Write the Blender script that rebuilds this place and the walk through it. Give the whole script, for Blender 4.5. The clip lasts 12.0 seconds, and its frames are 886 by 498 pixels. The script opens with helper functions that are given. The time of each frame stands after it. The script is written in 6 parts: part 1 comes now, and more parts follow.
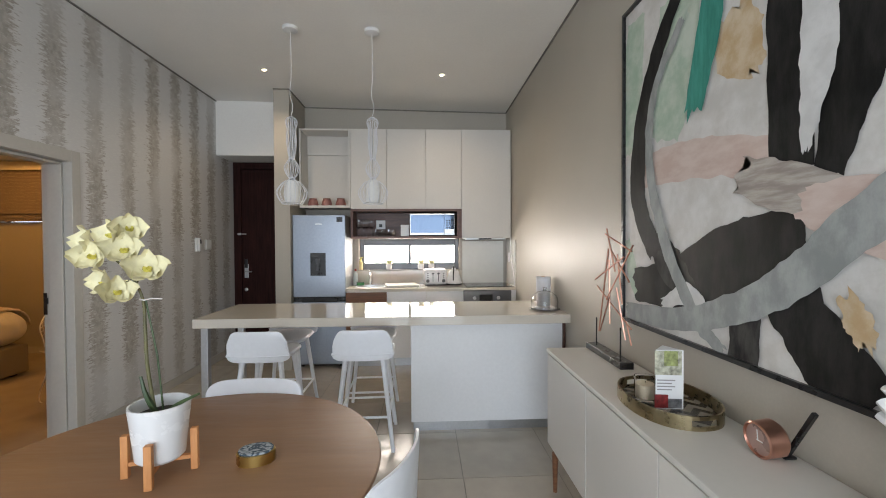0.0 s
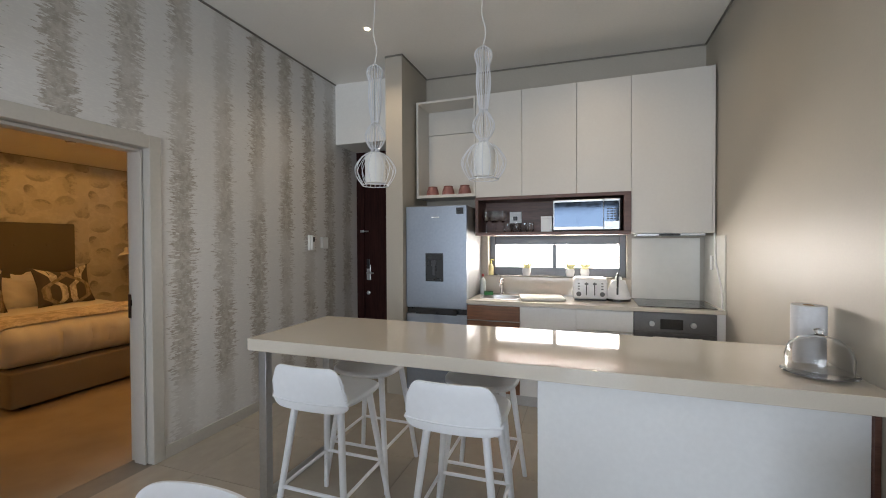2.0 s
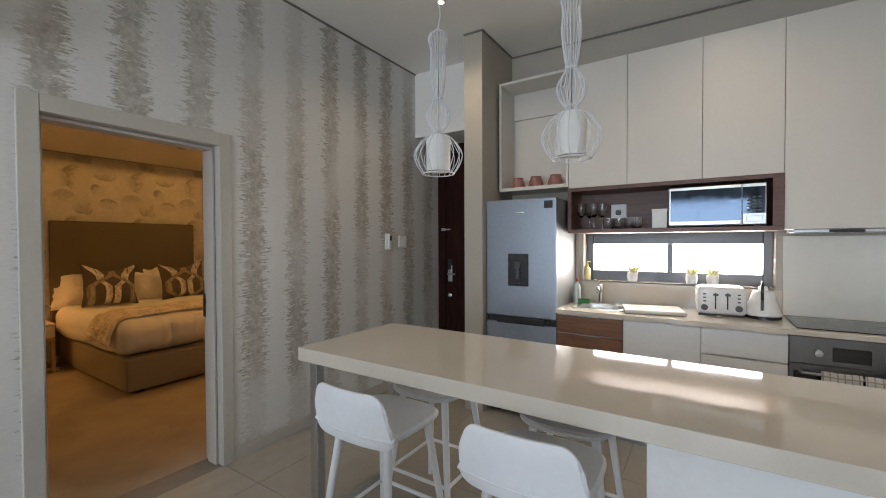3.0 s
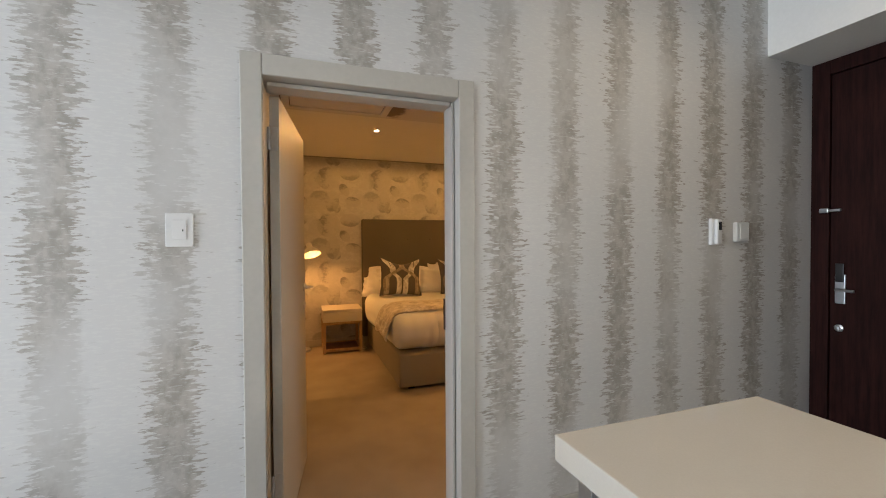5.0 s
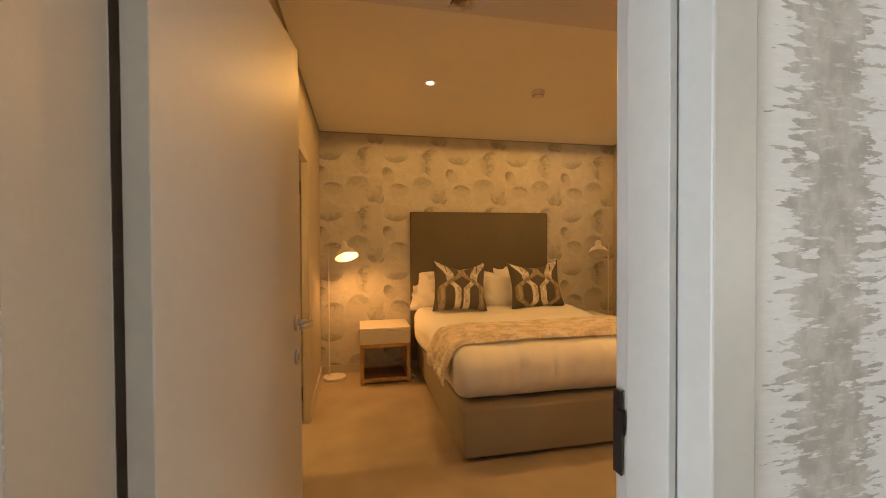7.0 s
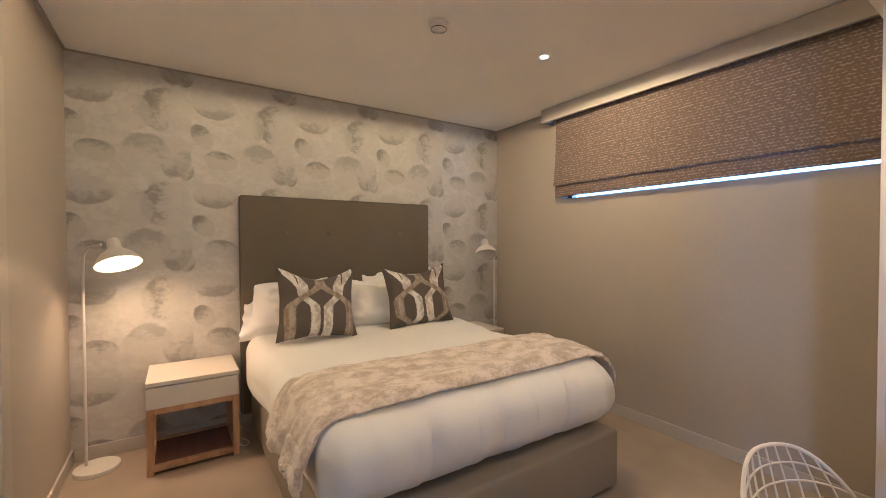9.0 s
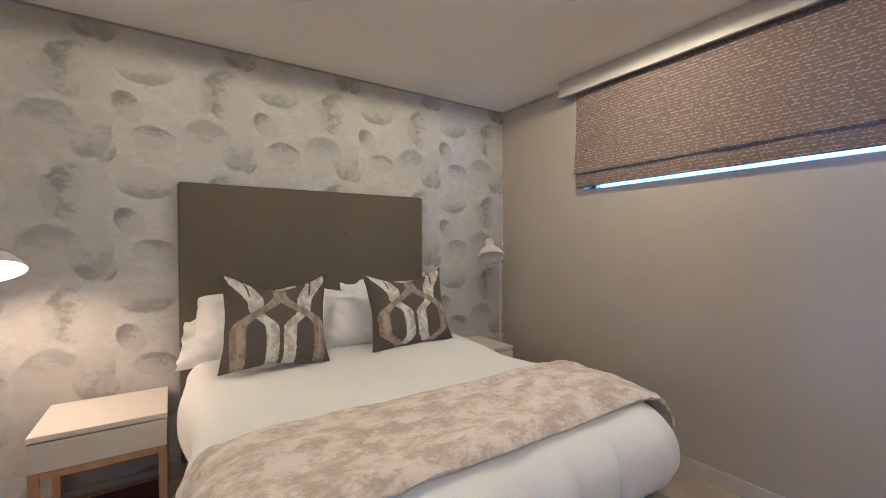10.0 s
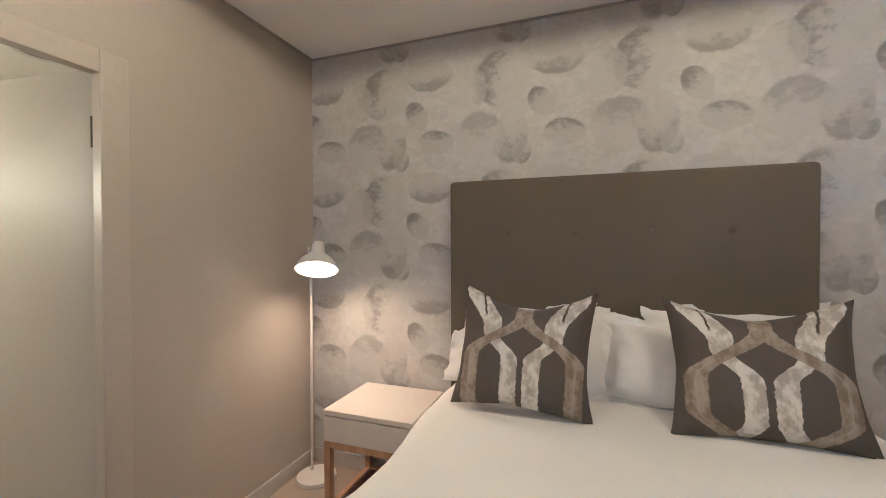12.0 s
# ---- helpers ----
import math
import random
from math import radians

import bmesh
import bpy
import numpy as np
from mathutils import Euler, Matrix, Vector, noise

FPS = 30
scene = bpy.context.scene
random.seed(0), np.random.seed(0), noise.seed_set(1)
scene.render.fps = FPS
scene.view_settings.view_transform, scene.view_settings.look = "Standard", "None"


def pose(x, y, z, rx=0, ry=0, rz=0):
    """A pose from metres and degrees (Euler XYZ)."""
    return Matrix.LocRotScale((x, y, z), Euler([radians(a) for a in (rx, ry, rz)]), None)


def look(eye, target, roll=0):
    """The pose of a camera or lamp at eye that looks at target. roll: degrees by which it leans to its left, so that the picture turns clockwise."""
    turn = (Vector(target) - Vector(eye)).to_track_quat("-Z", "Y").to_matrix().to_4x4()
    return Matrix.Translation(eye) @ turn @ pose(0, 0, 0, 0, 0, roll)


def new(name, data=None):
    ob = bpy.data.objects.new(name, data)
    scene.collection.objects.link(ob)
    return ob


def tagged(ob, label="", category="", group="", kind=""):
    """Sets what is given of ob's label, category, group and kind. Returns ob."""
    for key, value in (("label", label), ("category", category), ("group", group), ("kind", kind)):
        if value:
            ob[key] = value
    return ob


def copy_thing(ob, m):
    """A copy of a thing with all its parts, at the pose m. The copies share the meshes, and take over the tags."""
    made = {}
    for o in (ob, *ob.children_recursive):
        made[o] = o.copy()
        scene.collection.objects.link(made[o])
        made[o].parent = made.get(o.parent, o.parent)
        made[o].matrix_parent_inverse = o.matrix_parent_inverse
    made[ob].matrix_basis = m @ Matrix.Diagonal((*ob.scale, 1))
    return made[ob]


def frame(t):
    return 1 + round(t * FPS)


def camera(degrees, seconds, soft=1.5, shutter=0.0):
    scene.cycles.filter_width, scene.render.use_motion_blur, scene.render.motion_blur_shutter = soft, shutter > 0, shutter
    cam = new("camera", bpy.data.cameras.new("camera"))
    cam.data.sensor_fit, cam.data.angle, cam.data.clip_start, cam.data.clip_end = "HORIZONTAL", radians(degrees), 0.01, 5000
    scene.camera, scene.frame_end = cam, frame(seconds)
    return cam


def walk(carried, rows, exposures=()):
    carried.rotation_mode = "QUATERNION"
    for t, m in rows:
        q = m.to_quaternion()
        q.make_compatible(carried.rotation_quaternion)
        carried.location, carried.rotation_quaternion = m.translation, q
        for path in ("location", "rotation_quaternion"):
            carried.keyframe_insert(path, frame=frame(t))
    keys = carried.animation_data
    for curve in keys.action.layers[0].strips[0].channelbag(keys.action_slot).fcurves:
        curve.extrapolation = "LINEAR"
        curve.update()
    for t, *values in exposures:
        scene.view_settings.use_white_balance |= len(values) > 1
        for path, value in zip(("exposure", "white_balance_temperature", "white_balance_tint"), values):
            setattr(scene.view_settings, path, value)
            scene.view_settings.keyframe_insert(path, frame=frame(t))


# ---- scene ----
cam = camera(95.0, 12.0, soft=1.0)
METRES, EYE, TILT, LEAN, TURN = 7.0, 1.492, 0.0, 0.0, -2.7
ROWS = [
    (0.0, 0.0, 0.0, 0.0, -0.01, -1.0, 0.31),
    (0.5, 0.0038, 0.0487, -0.0005, 4.32, -0.92, 0.27),
    (1.0, 0.0111, 0.096, -0.001, 10.33, -0.82, 0.3),
    (1.5, 0.0093, 0.1409, -0.0022, 16.11, -0.87, 0.29),
    (2.0, 0.0063, 0.1788, -0.0037, 22.0, -0.85, 0.27),
    (2.5, 0.0026, 0.212, -0.0027, 28.15, -0.91, 0.23),
    (4.5, -0.0807, 0.3227, -0.0093, 63.78, -0.97, 0.33),
    (5.0, -0.1332, 0.3411, -0.0098, 73.42, -0.99, 0.33),
    (5.5, -0.1855, 0.3484, -0.0102, 79.9, -0.97, 0.35),
    (6.0, -0.2343, 0.3519, -0.0103, 82.4, -0.93, 0.36),
    (6.5, -0.279, 0.3587, -0.011, 82.27, -0.93, 0.34),
    (8.5, -0.4363, 0.3717, -0.0127, 65.18, -1.08, 0.2),
    (9.0, -0.4792, 0.3844, -0.0136, 59.46, -1.03, 0.14),
    (9.5, -0.5194, 0.4076, -0.0148, 56.55, -1.02, 0.12),
    (10.0, -0.5594, 0.4334, -0.0149, 59.17, -0.83, 0.19),
    (10.5, -0.5985, 0.4626, -0.0142, 67.82, -0.88, 0.19),
    (11.0, -0.625, 0.4925, -0.0125, 80.61, -0.87, 0.17),
    (11.5, -0.6474, 0.5141, -0.0129, 96.36, -0.77, 0.15),
    (12.0, -0.6598, 0.5354, -0.012, 112.5, -0.72, 0.17),
]
walk(cam, [(t, pose(0, 0, EYE, TILT, LEAN, TURN) @ pose(METRES * x, METRES * y, METRES * z, 90 + pitch, roll, yaw)) for t, x, y, z, yaw, pitch, roll in ROWS],
     exposures=[(0.0, 0.52, 6600, 13), (1.0, 0.63, 6600, 13), (1.8, 0.52, 6500, 13), (2.5, 0.41, 6450, 12), (4.5, 0.78, 6350, 12), (5.5, 1.25, 6350, 12), (6.5, 1.35, 6450, 11), (7.6, 1.55, 6300, 10), (8.5, 1.78, 4350, 9), (9.0, 1.78, 3660, 8), (9.6, 1.78, 3340, 7), (10.5, 1.80, 3210, 6), (12.0, 1.76, 3270, 7)])

# ---- world and large lights ----
world = bpy.data.worlds.new("sky_world")
scene.world = world
world.use_nodes = True
sky = world.node_tree.nodes.new("ShaderNodeTexSky")
sky.sky_type, sky.sun_disc = "NISHITA", False
sky.sun_elevation, sky.sun_rotation = radians(26.5), radians(5.7)
world.node_tree.links.new(sky.outputs[0], world.node_tree.nodes["Background"].inputs[0])
world.node_tree.nodes["Background"].inputs[1].default_value = 0.09


def lamp(name, kind, m, energy, color, size=0.1, size_y=None, spot=None, blend=0.6):
    data = bpy.data.lights.new(name, kind)
    data.energy, data.color = energy, color
    if kind == "AREA":
        data.shape, data.size, data.size_y = "RECTANGLE", size, size_y or size
    elif kind == "SPOT":
        data.shadow_soft_size, data.spot_size, data.spot_blend = size, radians(spot), blend
    elif kind == "POINT":
        data.shadow_soft_size = size
    else:
        data.angle = radians(size)
    ob = new(name, data)
    ob.matrix_world = m
    return ob


WARM = (1.0, 0.48, 0.115)
lamp("sun", "SUN", look((0, 0, 0), (-0.10, -1.0, -0.50)), 2.0, (1.0, 0.92, 0.80), 1.5)
lamp("daylight_south", "AREA", look((-0.6, -3.34, 1.35), (-0.6, 0, 1.25)), 130, (0.78, 0.89, 1.0), 3.0, 2.2)
lamp("daylight_kitchen", "AREA", look((-0.19, 5.63, 1.33), (-0.19, 3.6, 0.75)), 30, (1.0, 0.94, 0.84), 1.22, 0.32)
for px, py in ((-1.63, 4.29), (0.2, 4.27)):
    lamp("kitchen_spot", "SPOT", look((px, py, 3.19), (px, py, 0)), 17, (1.0, 0.8, 0.55), 0.03, spot=150, blend=1.0)
for px, py, pz, watts, cone, edge in ((-5.13, 3.20, 2.584, 14.5, 177, 0.1), (-5.10, 4.87, 2.584, 21, 177, 0.1), (-3.35, 4.30, 2.275, 22, 135, 0.8)):
    lamp("bedroom_spot", "SPOT", look((px, py, pz), (px, py, 0)), watts, WARM, 0.03, spot=cone, blend=edge)
lamp("bathroom_glow", "POINT", pose(-4.6, 0.95, 1.75), 15, (1.0, 0.52, 0.14), 0.08)
lamp("reading_lamp_glow", "SPOT", look((-6.30, 2.565, 1.30), (-6.42, 2.76, 0.55)), 11, (1.0, 0.42, 0.10), 0.05, spot=158, blend=1.0)

# ---- materials ----


def shader(name):
    m = bpy.data.materials.new(name)
    m.use_nodes = True
    t = m.node_tree
    return m, t, t.nodes["Principled BSDF"]


class Net:
    """Short ways to write a node tree."""

    def __init__(self, tree):
        self.t = tree

    def put(self, socket, v):
        if isinstance(v, bpy.types.NodeSocket):
            self.t.links.new(v, socket)
        elif v is not None:
            socket.default_value = v

    def m(self, op, a, b=None, c=None, clamp=False):
        n = self.t.nodes.new("ShaderNodeMath")
        n.operation, n.use_clamp = op, clamp
        for i, v in enumerate((a, b, c)):
            self.put(n.inputs[i], v)
        return n.outputs[0]

    def coords(self, which="Object"):
        return self.t.nodes.new("ShaderNodeTexCoord").outputs[which]

    def world(self):
        return self.t.nodes.new("ShaderNodeNewGeometry").outputs["Position"]

    def scale(self, vec, s, loc=(0, 0, 0)):
        n = self.t.nodes.new("ShaderNodeMapping")
        self.put(n.inputs["Vector"], vec)
        n.inputs["Scale"].default_value, n.inputs["Location"].default_value = s, loc
        return n.outputs[0]

    def noise(self, vec, s, detail=4, rough=0.55):
        n = self.t.nodes.new("ShaderNodeTexNoise")
        self.put(n.inputs["Vector"], vec)
        n.inputs["Scale"].default_value, n.inputs["Detail"].default_value, n.inputs["Roughness"].default_value = s, detail, rough
        return n.outputs[0]

    def split(self, vec):
        n = self.t.nodes.new("ShaderNodeSeparateXYZ")
        self.put(n.inputs[0], vec)
        return n.outputs

    def ramp(self, v, lo, hi, a=0.0, b=1.0):
        n = self.t.nodes.new("ShaderNodeMapRange")
        n.interpolation_type = "SMOOTHSTEP"
        for i, x in enumerate((v, lo, hi, a, b)):
            self.put(n.inputs[i], x)
        return n.outputs[0]

    def mix(self, f, a, b, mode="MIX"):
        n = self.t.nodes.new("ShaderNodeMix")
        n.data_type, n.blend_type = "RGBA", mode
        self.put(n.inputs[0], f)
        for i, v in ((6, a), (7, b)):
            self.put(n.inputs[i], (*v, 1) if isinstance(v, tuple) and len(v) == 3 else v)
        return n.outputs[2]

    def bump(self, bsdf, h, strength=0.3, dist=0.01):
        n = self.t.nodes.new("ShaderNodeBump")
        n.inputs["Strength"].default_value, n.inputs["Distance"].default_value = strength, dist
        self.put(n.inputs["Height"], h)
        self.t.links.new(n.outputs[0], bsdf.inputs["Normal"])


def plain(name, color, rough=0.5, metal=0.0, vary=0.06, grain=14.0, bump=0.08, big=1.3, coat=0.0, dist=0.004):
    """A surface with a fine grain and broad uneven tone."""
    m, t, b = shader(name)
    n = Net(t)
    c = n.coords()
    fine, broad = n.noise(c, grain, 5), n.noise(c, big, 3)
    dark = tuple(max(0, x * (1 - 2 * vary)) for x in color)
    lite = tuple(min(1, x * (1 + vary)) for x in color)
    f = n.m("ADD", n.m("MULTIPLY", fine, 0.5), n.m("MULTIPLY", broad, 0.5))
    t.links.new(n.mix(n.ramp(f, 0.3, 0.7), dark, lite), b.inputs["Base Color"])
    t.links.new(n.ramp(fine, 0.25, 0.75, max(0.02, rough - 0.06), min(1, rough + 0.06)), b.inputs["Roughness"])
    b.inputs["Metallic"].default_value = metal
    b.inputs["Coat Weight"].default_value = coat
    if bump:
        n.bump(b, fine, bump, dist)
    return m


def glow(name, color, strength):
    m, t, b = shader(name)
    b.inputs["Base Color"].default_value = (*color, 1)
    b.inputs["Emission Color"].default_value = (*color, 1)
    b.inputs["Emission Strength"].default_value = strength
    return m


def glassy(name, color=(1, 1, 1), rough=0.0, ior=1.45):
    m, t, b = shader(name)
    b.inputs["Base Color"].default_value = (*color, 1)
    b.inputs["Roughness"].default_value, b.inputs["IOR"].default_value = rough, ior
    b.inputs["Transmission Weight"].default_value = 1.0
    return m


def wood(name, dark, lite, scale=(1, 14, 14), rough=0.4, coat=0.0):
    m, t, b = shader(name)
    n = Net(t)
    c = n.scale(n.coords(), scale)
    g, f = n.noise(c, 1.6, 6, 0.65), n.noise(c, 9.0, 3)
    v = n.m("ADD", n.m("MULTIPLY", g, 0.7), n.m("MULTIPLY", f, 0.3))
    t.links.new(n.mix(n.ramp(v, 0.32, 0.68), dark, lite), b.inputs["Base Color"])
    t.links.new(n.ramp(f, 0.2, 0.8, rough - 0.05, rough + 0.1), b.inputs["Roughness"])
    b.inputs["Coat Weight"].default_value = coat
    n.bump(b, v, 0.12, 0.003)
    return m


def striped_paper():
    m, t, b = shader("striped_wallpaper")
    n = Net(t)
    p = n.world()
    s = n.split(p)
    strokes = n.noise(n.scale(p, (1, 17, 90)), 1.0, 4, 0.55)
    flecks = n.noise(n.scale(p, (1, 30, 130)), 1.0, 4, 0.6)
    clouds = n.noise(n.scale(p, (1, 24, 20)), 1.0, 4, 0.6)
    broad = n.noise(n.scale(p, (1, 1.7, 1.15)), 1.0, 2)
    u = n.m("DIVIDE", n.m("SUBTRACT", s[1], BAND0), BANDW)
    d = n.m("ABSOLUTE", n.m("SUBTRACT", n.m("FRACT", n.m("ADD", u, 0.5)), 0.5))
    edge = n.m("ADD", d, n.m("MULTIPLY", n.m("SUBTRACT", strokes, 0.5), 0.85))
    edge = n.m("ADD", edge, n.m("MULTIPLY", n.m("SUBTRACT", flecks, 0.5), 0.42))
    edge = n.m("ADD", edge, n.m("MULTIPLY", n.m("SUBTRACT", broad, 0.5), 0.12))
    band = n.ramp(edge, 0.185, 0.225, 1.0, 0.0)
    worn = n.ramp(broad, 0.44, 0.64, 1.0, 0.12)
    deep = n.mix(n.ramp(clouds, 0.36, 0.64), (0.35, 0.322, 0.285), (0.475, 0.445, 0.405))
    deep = n.mix(n.ramp(flecks, 0.54, 0.66, 0.0, 0.55), deep, (0.60, 0.585, 0.56))
    under = n.ramp(n.m("ADD", d, n.m("MULTIPLY", n.m("SUBTRACT", clouds, 0.5), 0.25)), 0.16, 0.28, 0.5, 0.0)
    col = n.mix(under, (0.655, 0.645, 0.635), (0.54, 0.525, 0.505))
    col = n.mix(n.m("MULTIPLY", band, worn), col, deep)
    pale = n.ramp(n.m("MULTIPLY", n.m("SUBTRACT", 1.0, band), flecks), 0.5, 0.62, 0.0, 0.5)
    t.links.new(n.mix(pale, col, (0.72, 0.715, 0.69)), b.inputs["Base Color"])
    t.links.new(n.ramp(band, 0, 1, 0.42, 0.55), b.inputs["Roughness"])
    n.bump(b, n.m("ADD", strokes, n.m("MULTIPLY", flecks, 0.5)), 0.15, 0.002)
    return m


# bands on the striped paper: one centre and the pitch along the wall
BAND0, BANDW = 1.606, 0.354


def blot_paper():
    """Pale paper with a repeat of overlapping sponged discs, each dense on one side."""
    m, t, b = shader("disc_wallpaper")
    n = Net(t)
    p = n.world()
    s = n.split(p)
    PW, PH = 0.714, 0.650
    broad = n.noise(p, 3.4, 4)
    sponge = n.noise(n.scale(p, (1, 30, 44)), 1.0, 5, 0.62)
    dabs = n.noise(n.scale(p, (1, 11, 14)), 1.0, 4, 0.55)
    brush = n.m("ADD", n.m("MULTIPLY", sponge, 0.5), n.m("MULTIPLY", dabs, 0.5))
    wob = n.m("MULTIPLY", n.m("SUBTRACT", brush, 0.5), 0.42)
    col = n.mix(n.ramp(brush, 0.38, 0.62), (0.475, 0.473, 0.462), (0.555, 0.552, 0.54))
    for cy, cz, ry, rz, turn, wash, depth, side in DISCS:
        a = n.m("SUBTRACT", n.m("FRACT", n.m("ADD", n.m("DIVIDE", n.m("SUBTRACT", s[1], cy), PW), 0.5)), 0.5)
        h = n.m("SUBTRACT", n.m("FRACT", n.m("ADD", n.m("DIVIDE", n.m("SUBTRACT", s[2], cz), PH), 0.5)), 0.5)
        a, h = n.m("MULTIPLY", a, PW), n.m("MULTIPLY", h, PH)
        c, w = math.cos(radians(turn)), math.sin(radians(turn))
        u = n.m("DIVIDE", n.m("ADD", n.m("MULTIPLY", a, c), n.m("MULTIPLY", h, w)), ry)
        v = n.m("DIVIDE", n.m("SUBTRACT", n.m("MULTIPLY", h, c), n.m("MULTIPLY", a, w)), rz)
        r = n.m("ADD", n.m("SQRT", n.m("ADD", n.m("MULTIPLY", u, u), n.m("MULTIPLY", v, v))), wob)
        inside = n.ramp(r, 0.86, 1.02, 1.0, 0.0)
        lean = n.m("ADD", n.m("MULTIPLY", a, side[0] / ry), n.m("MULTIPLY", h, side[1] / rz))
        dense = n.ramp(n.m("ADD", lean, n.m("MULTIPLY", n.m("SUBTRACT", brush, 0.5), 2.6)), -0.15, 0.75)
        body = n.mix(dense, (wash, wash * 0.99, wash * 0.965), (depth * 0.84, depth * 0.84, depth * 0.83))
        cover = n.ramp(n.m("ADD", dense, n.m("MULTIPLY", broad, 0.6)), 0.1, 0.8, 0.45, 0.95)
        col = n.mix(n.m("MULTIPLY", inside, cover), col, body)
    t.links.new(col, b.inputs["Base Color"])
    b.inputs["Roughness"].default_value = 0.5
    n.bump(b, sponge, 0.06, 0.002)
    return m


# discs of the paper's repeat: centre, radii, turn, wash and dense tones, and the side on which each is dense
DISCS = [
    (2.675, 2.00, 0.150, 0.150, 0, 0.475, 0.40, (0.1, 0.9)), (3.085, 2.385, 0.150, 0.098, 0, 0.455, 0.345, (0.1, -0.85)),
    (2.800, 2.310, 0.165, 0.170, 0, 0.475, 0.275, (-0.95, 0.15)), (2.845, 2.00, 0.100, 0.165, -8, 0.465, 0.345, (0.25, -0.85)),
    (3.010, 2.16, 0.066, 0.095, 32, 0.42, 0.255, (-0.45, 0.55)), (3.125, 1.995, 0.115, 0.072, -8, 0.43, 0.27, (0.1, 0.6)),
    (2.905, 1.905, 0.055, 0.070, 0, 0.44, 0.29, (0.2, -0.5)), (2.62, 2.27, 0.10, 0.13, 0, 0.49, 0.43, (0.6, 0.3)),
]
WALLPAPER, DISC_PAPER = striped_paper(), blot_paper()
PAINT = plain("greige_paint", (0.43, 0.395, 0.335), 0.48, vary=0.03, grain=90, bump=0.05)
CEIL_PAINT = plain("white_ceiling_paint", (0.86, 0.84, 0.80), 0.6, vary=0.02, grain=60, bump=0.04)
WHITE = plain("white_lacquer", (0.72, 0.71, 0.69), 0.35, vary=0.02, grain=30, bump=0.02)
FRAME = plain("frame_paint", (0.50, 0.475, 0.43), 0.4, vary=0.03, grain=40, bump=0.04)
GLASS = glassy("window_glass")
ALU = plain("grey_aluminium", (0.12, 0.12, 0.125), 0.4, 0.6, vary=0.05)
TILE = plain("floor_tile", (0.46, 0.41, 0.345), 0.16, vary=0.05, grain=7, bump=0.02)
GROUT = plain("grout", (0.25, 0.23, 0.2), 0.9)
CARPET = plain("sand_carpet", (0.40, 0.34, 0.265), 0.95, vary=0.12, grain=240, bump=0.5, big=2.2)

# ---- helpers for building ----


def box(bm, x0, x1, y0, y1, z0, z1, bevel=0.0, seg=2, mat=0):
    made = bmesh.ops.create_cube(bm, size=1.0)["verts"]
    for v in made:
        v.co = Vector(((x0 + x1) / 2 + v.co.x * (x1 - x0), (y0 + y1) / 2 + v.co.y * (y1 - y0), (z0 + z1) / 2 + v.co.z * (z1 - z0)))
    faces = {f for v in made for f in v.link_faces}
    for f in faces:
        f.material_index = mat
    if bevel:
        out = bmesh.ops.bevel(bm, geom=list({e for v in made for e in v.link_edges}), offset=bevel, segments=seg, affect="EDGES", profile=0.5)
        for f in out["faces"]:
            f.material_index = mat
    return bm


def boxed(*a, **k):
    return box(bmesh.new(), *a, **k)


def part(name, bm, material, parent=None, label="", smooth=False):
    me = bpy.data.meshes.new(name)
    bmesh.ops.recalc_face_normals(bm, faces=bm.faces)
    if smooth:
        for f in bm.faces:
            f.smooth = True
        for e in bm.edges:
            if len(e.link_faces) == 2 and e.calc_face_angle(0) > radians(38):
                e.smooth = False
    bm.to_mesh(me)
    bm.free()
    for mm in material if isinstance(material, (list, tuple)) else [material]:
        me.materials.append(mm)
    ob = new(name, me)
    if parent is not None:
        ob.parent = parent
    if label:
        ob["label"] = label
    return ob


def thing(name, x, y, z, rz=0.0, label="", category="", group=""):
    ob = new(name)
    ob.empty_display_size = 0.1
    ob.matrix_basis = pose(x, y, z, 0, 0, rz)
    return tagged(ob, label, category, group)


def structure(name, bm, material, label=""):
    return tagged(part(name, bm, material), label, "", "", "structure")


def lathe(profile, seg=32, bm=None, cx=0.0, cy=0.0):
    bm = bm or bmesh.new()
    rings = []
    for r, z in profile:
        if r < 1e-5:
            rings.append([bm.verts.new((cx, cy, z))])
        else:
            rings.append([bm.verts.new((cx + r * math.cos(2 * math.pi * i / seg), cy + r * math.sin(2 * math.pi * i / seg), z)) for i in range(seg)])
    for a, b in zip(rings, rings[1:]):
        if len(a) == 1 and len(b) == 1:
            continue
        for i in range(seg):
            j = (i + 1) % seg
            if len(a) == 1:
                bm.faces.new((a[0], b[i], b[j]))
            elif len(b) == 1:
                bm.faces.new((a[i], a[j], b[0]))
            else:
                bm.faces.new((a[i], a[j], b[j], b[i]))
    return bm


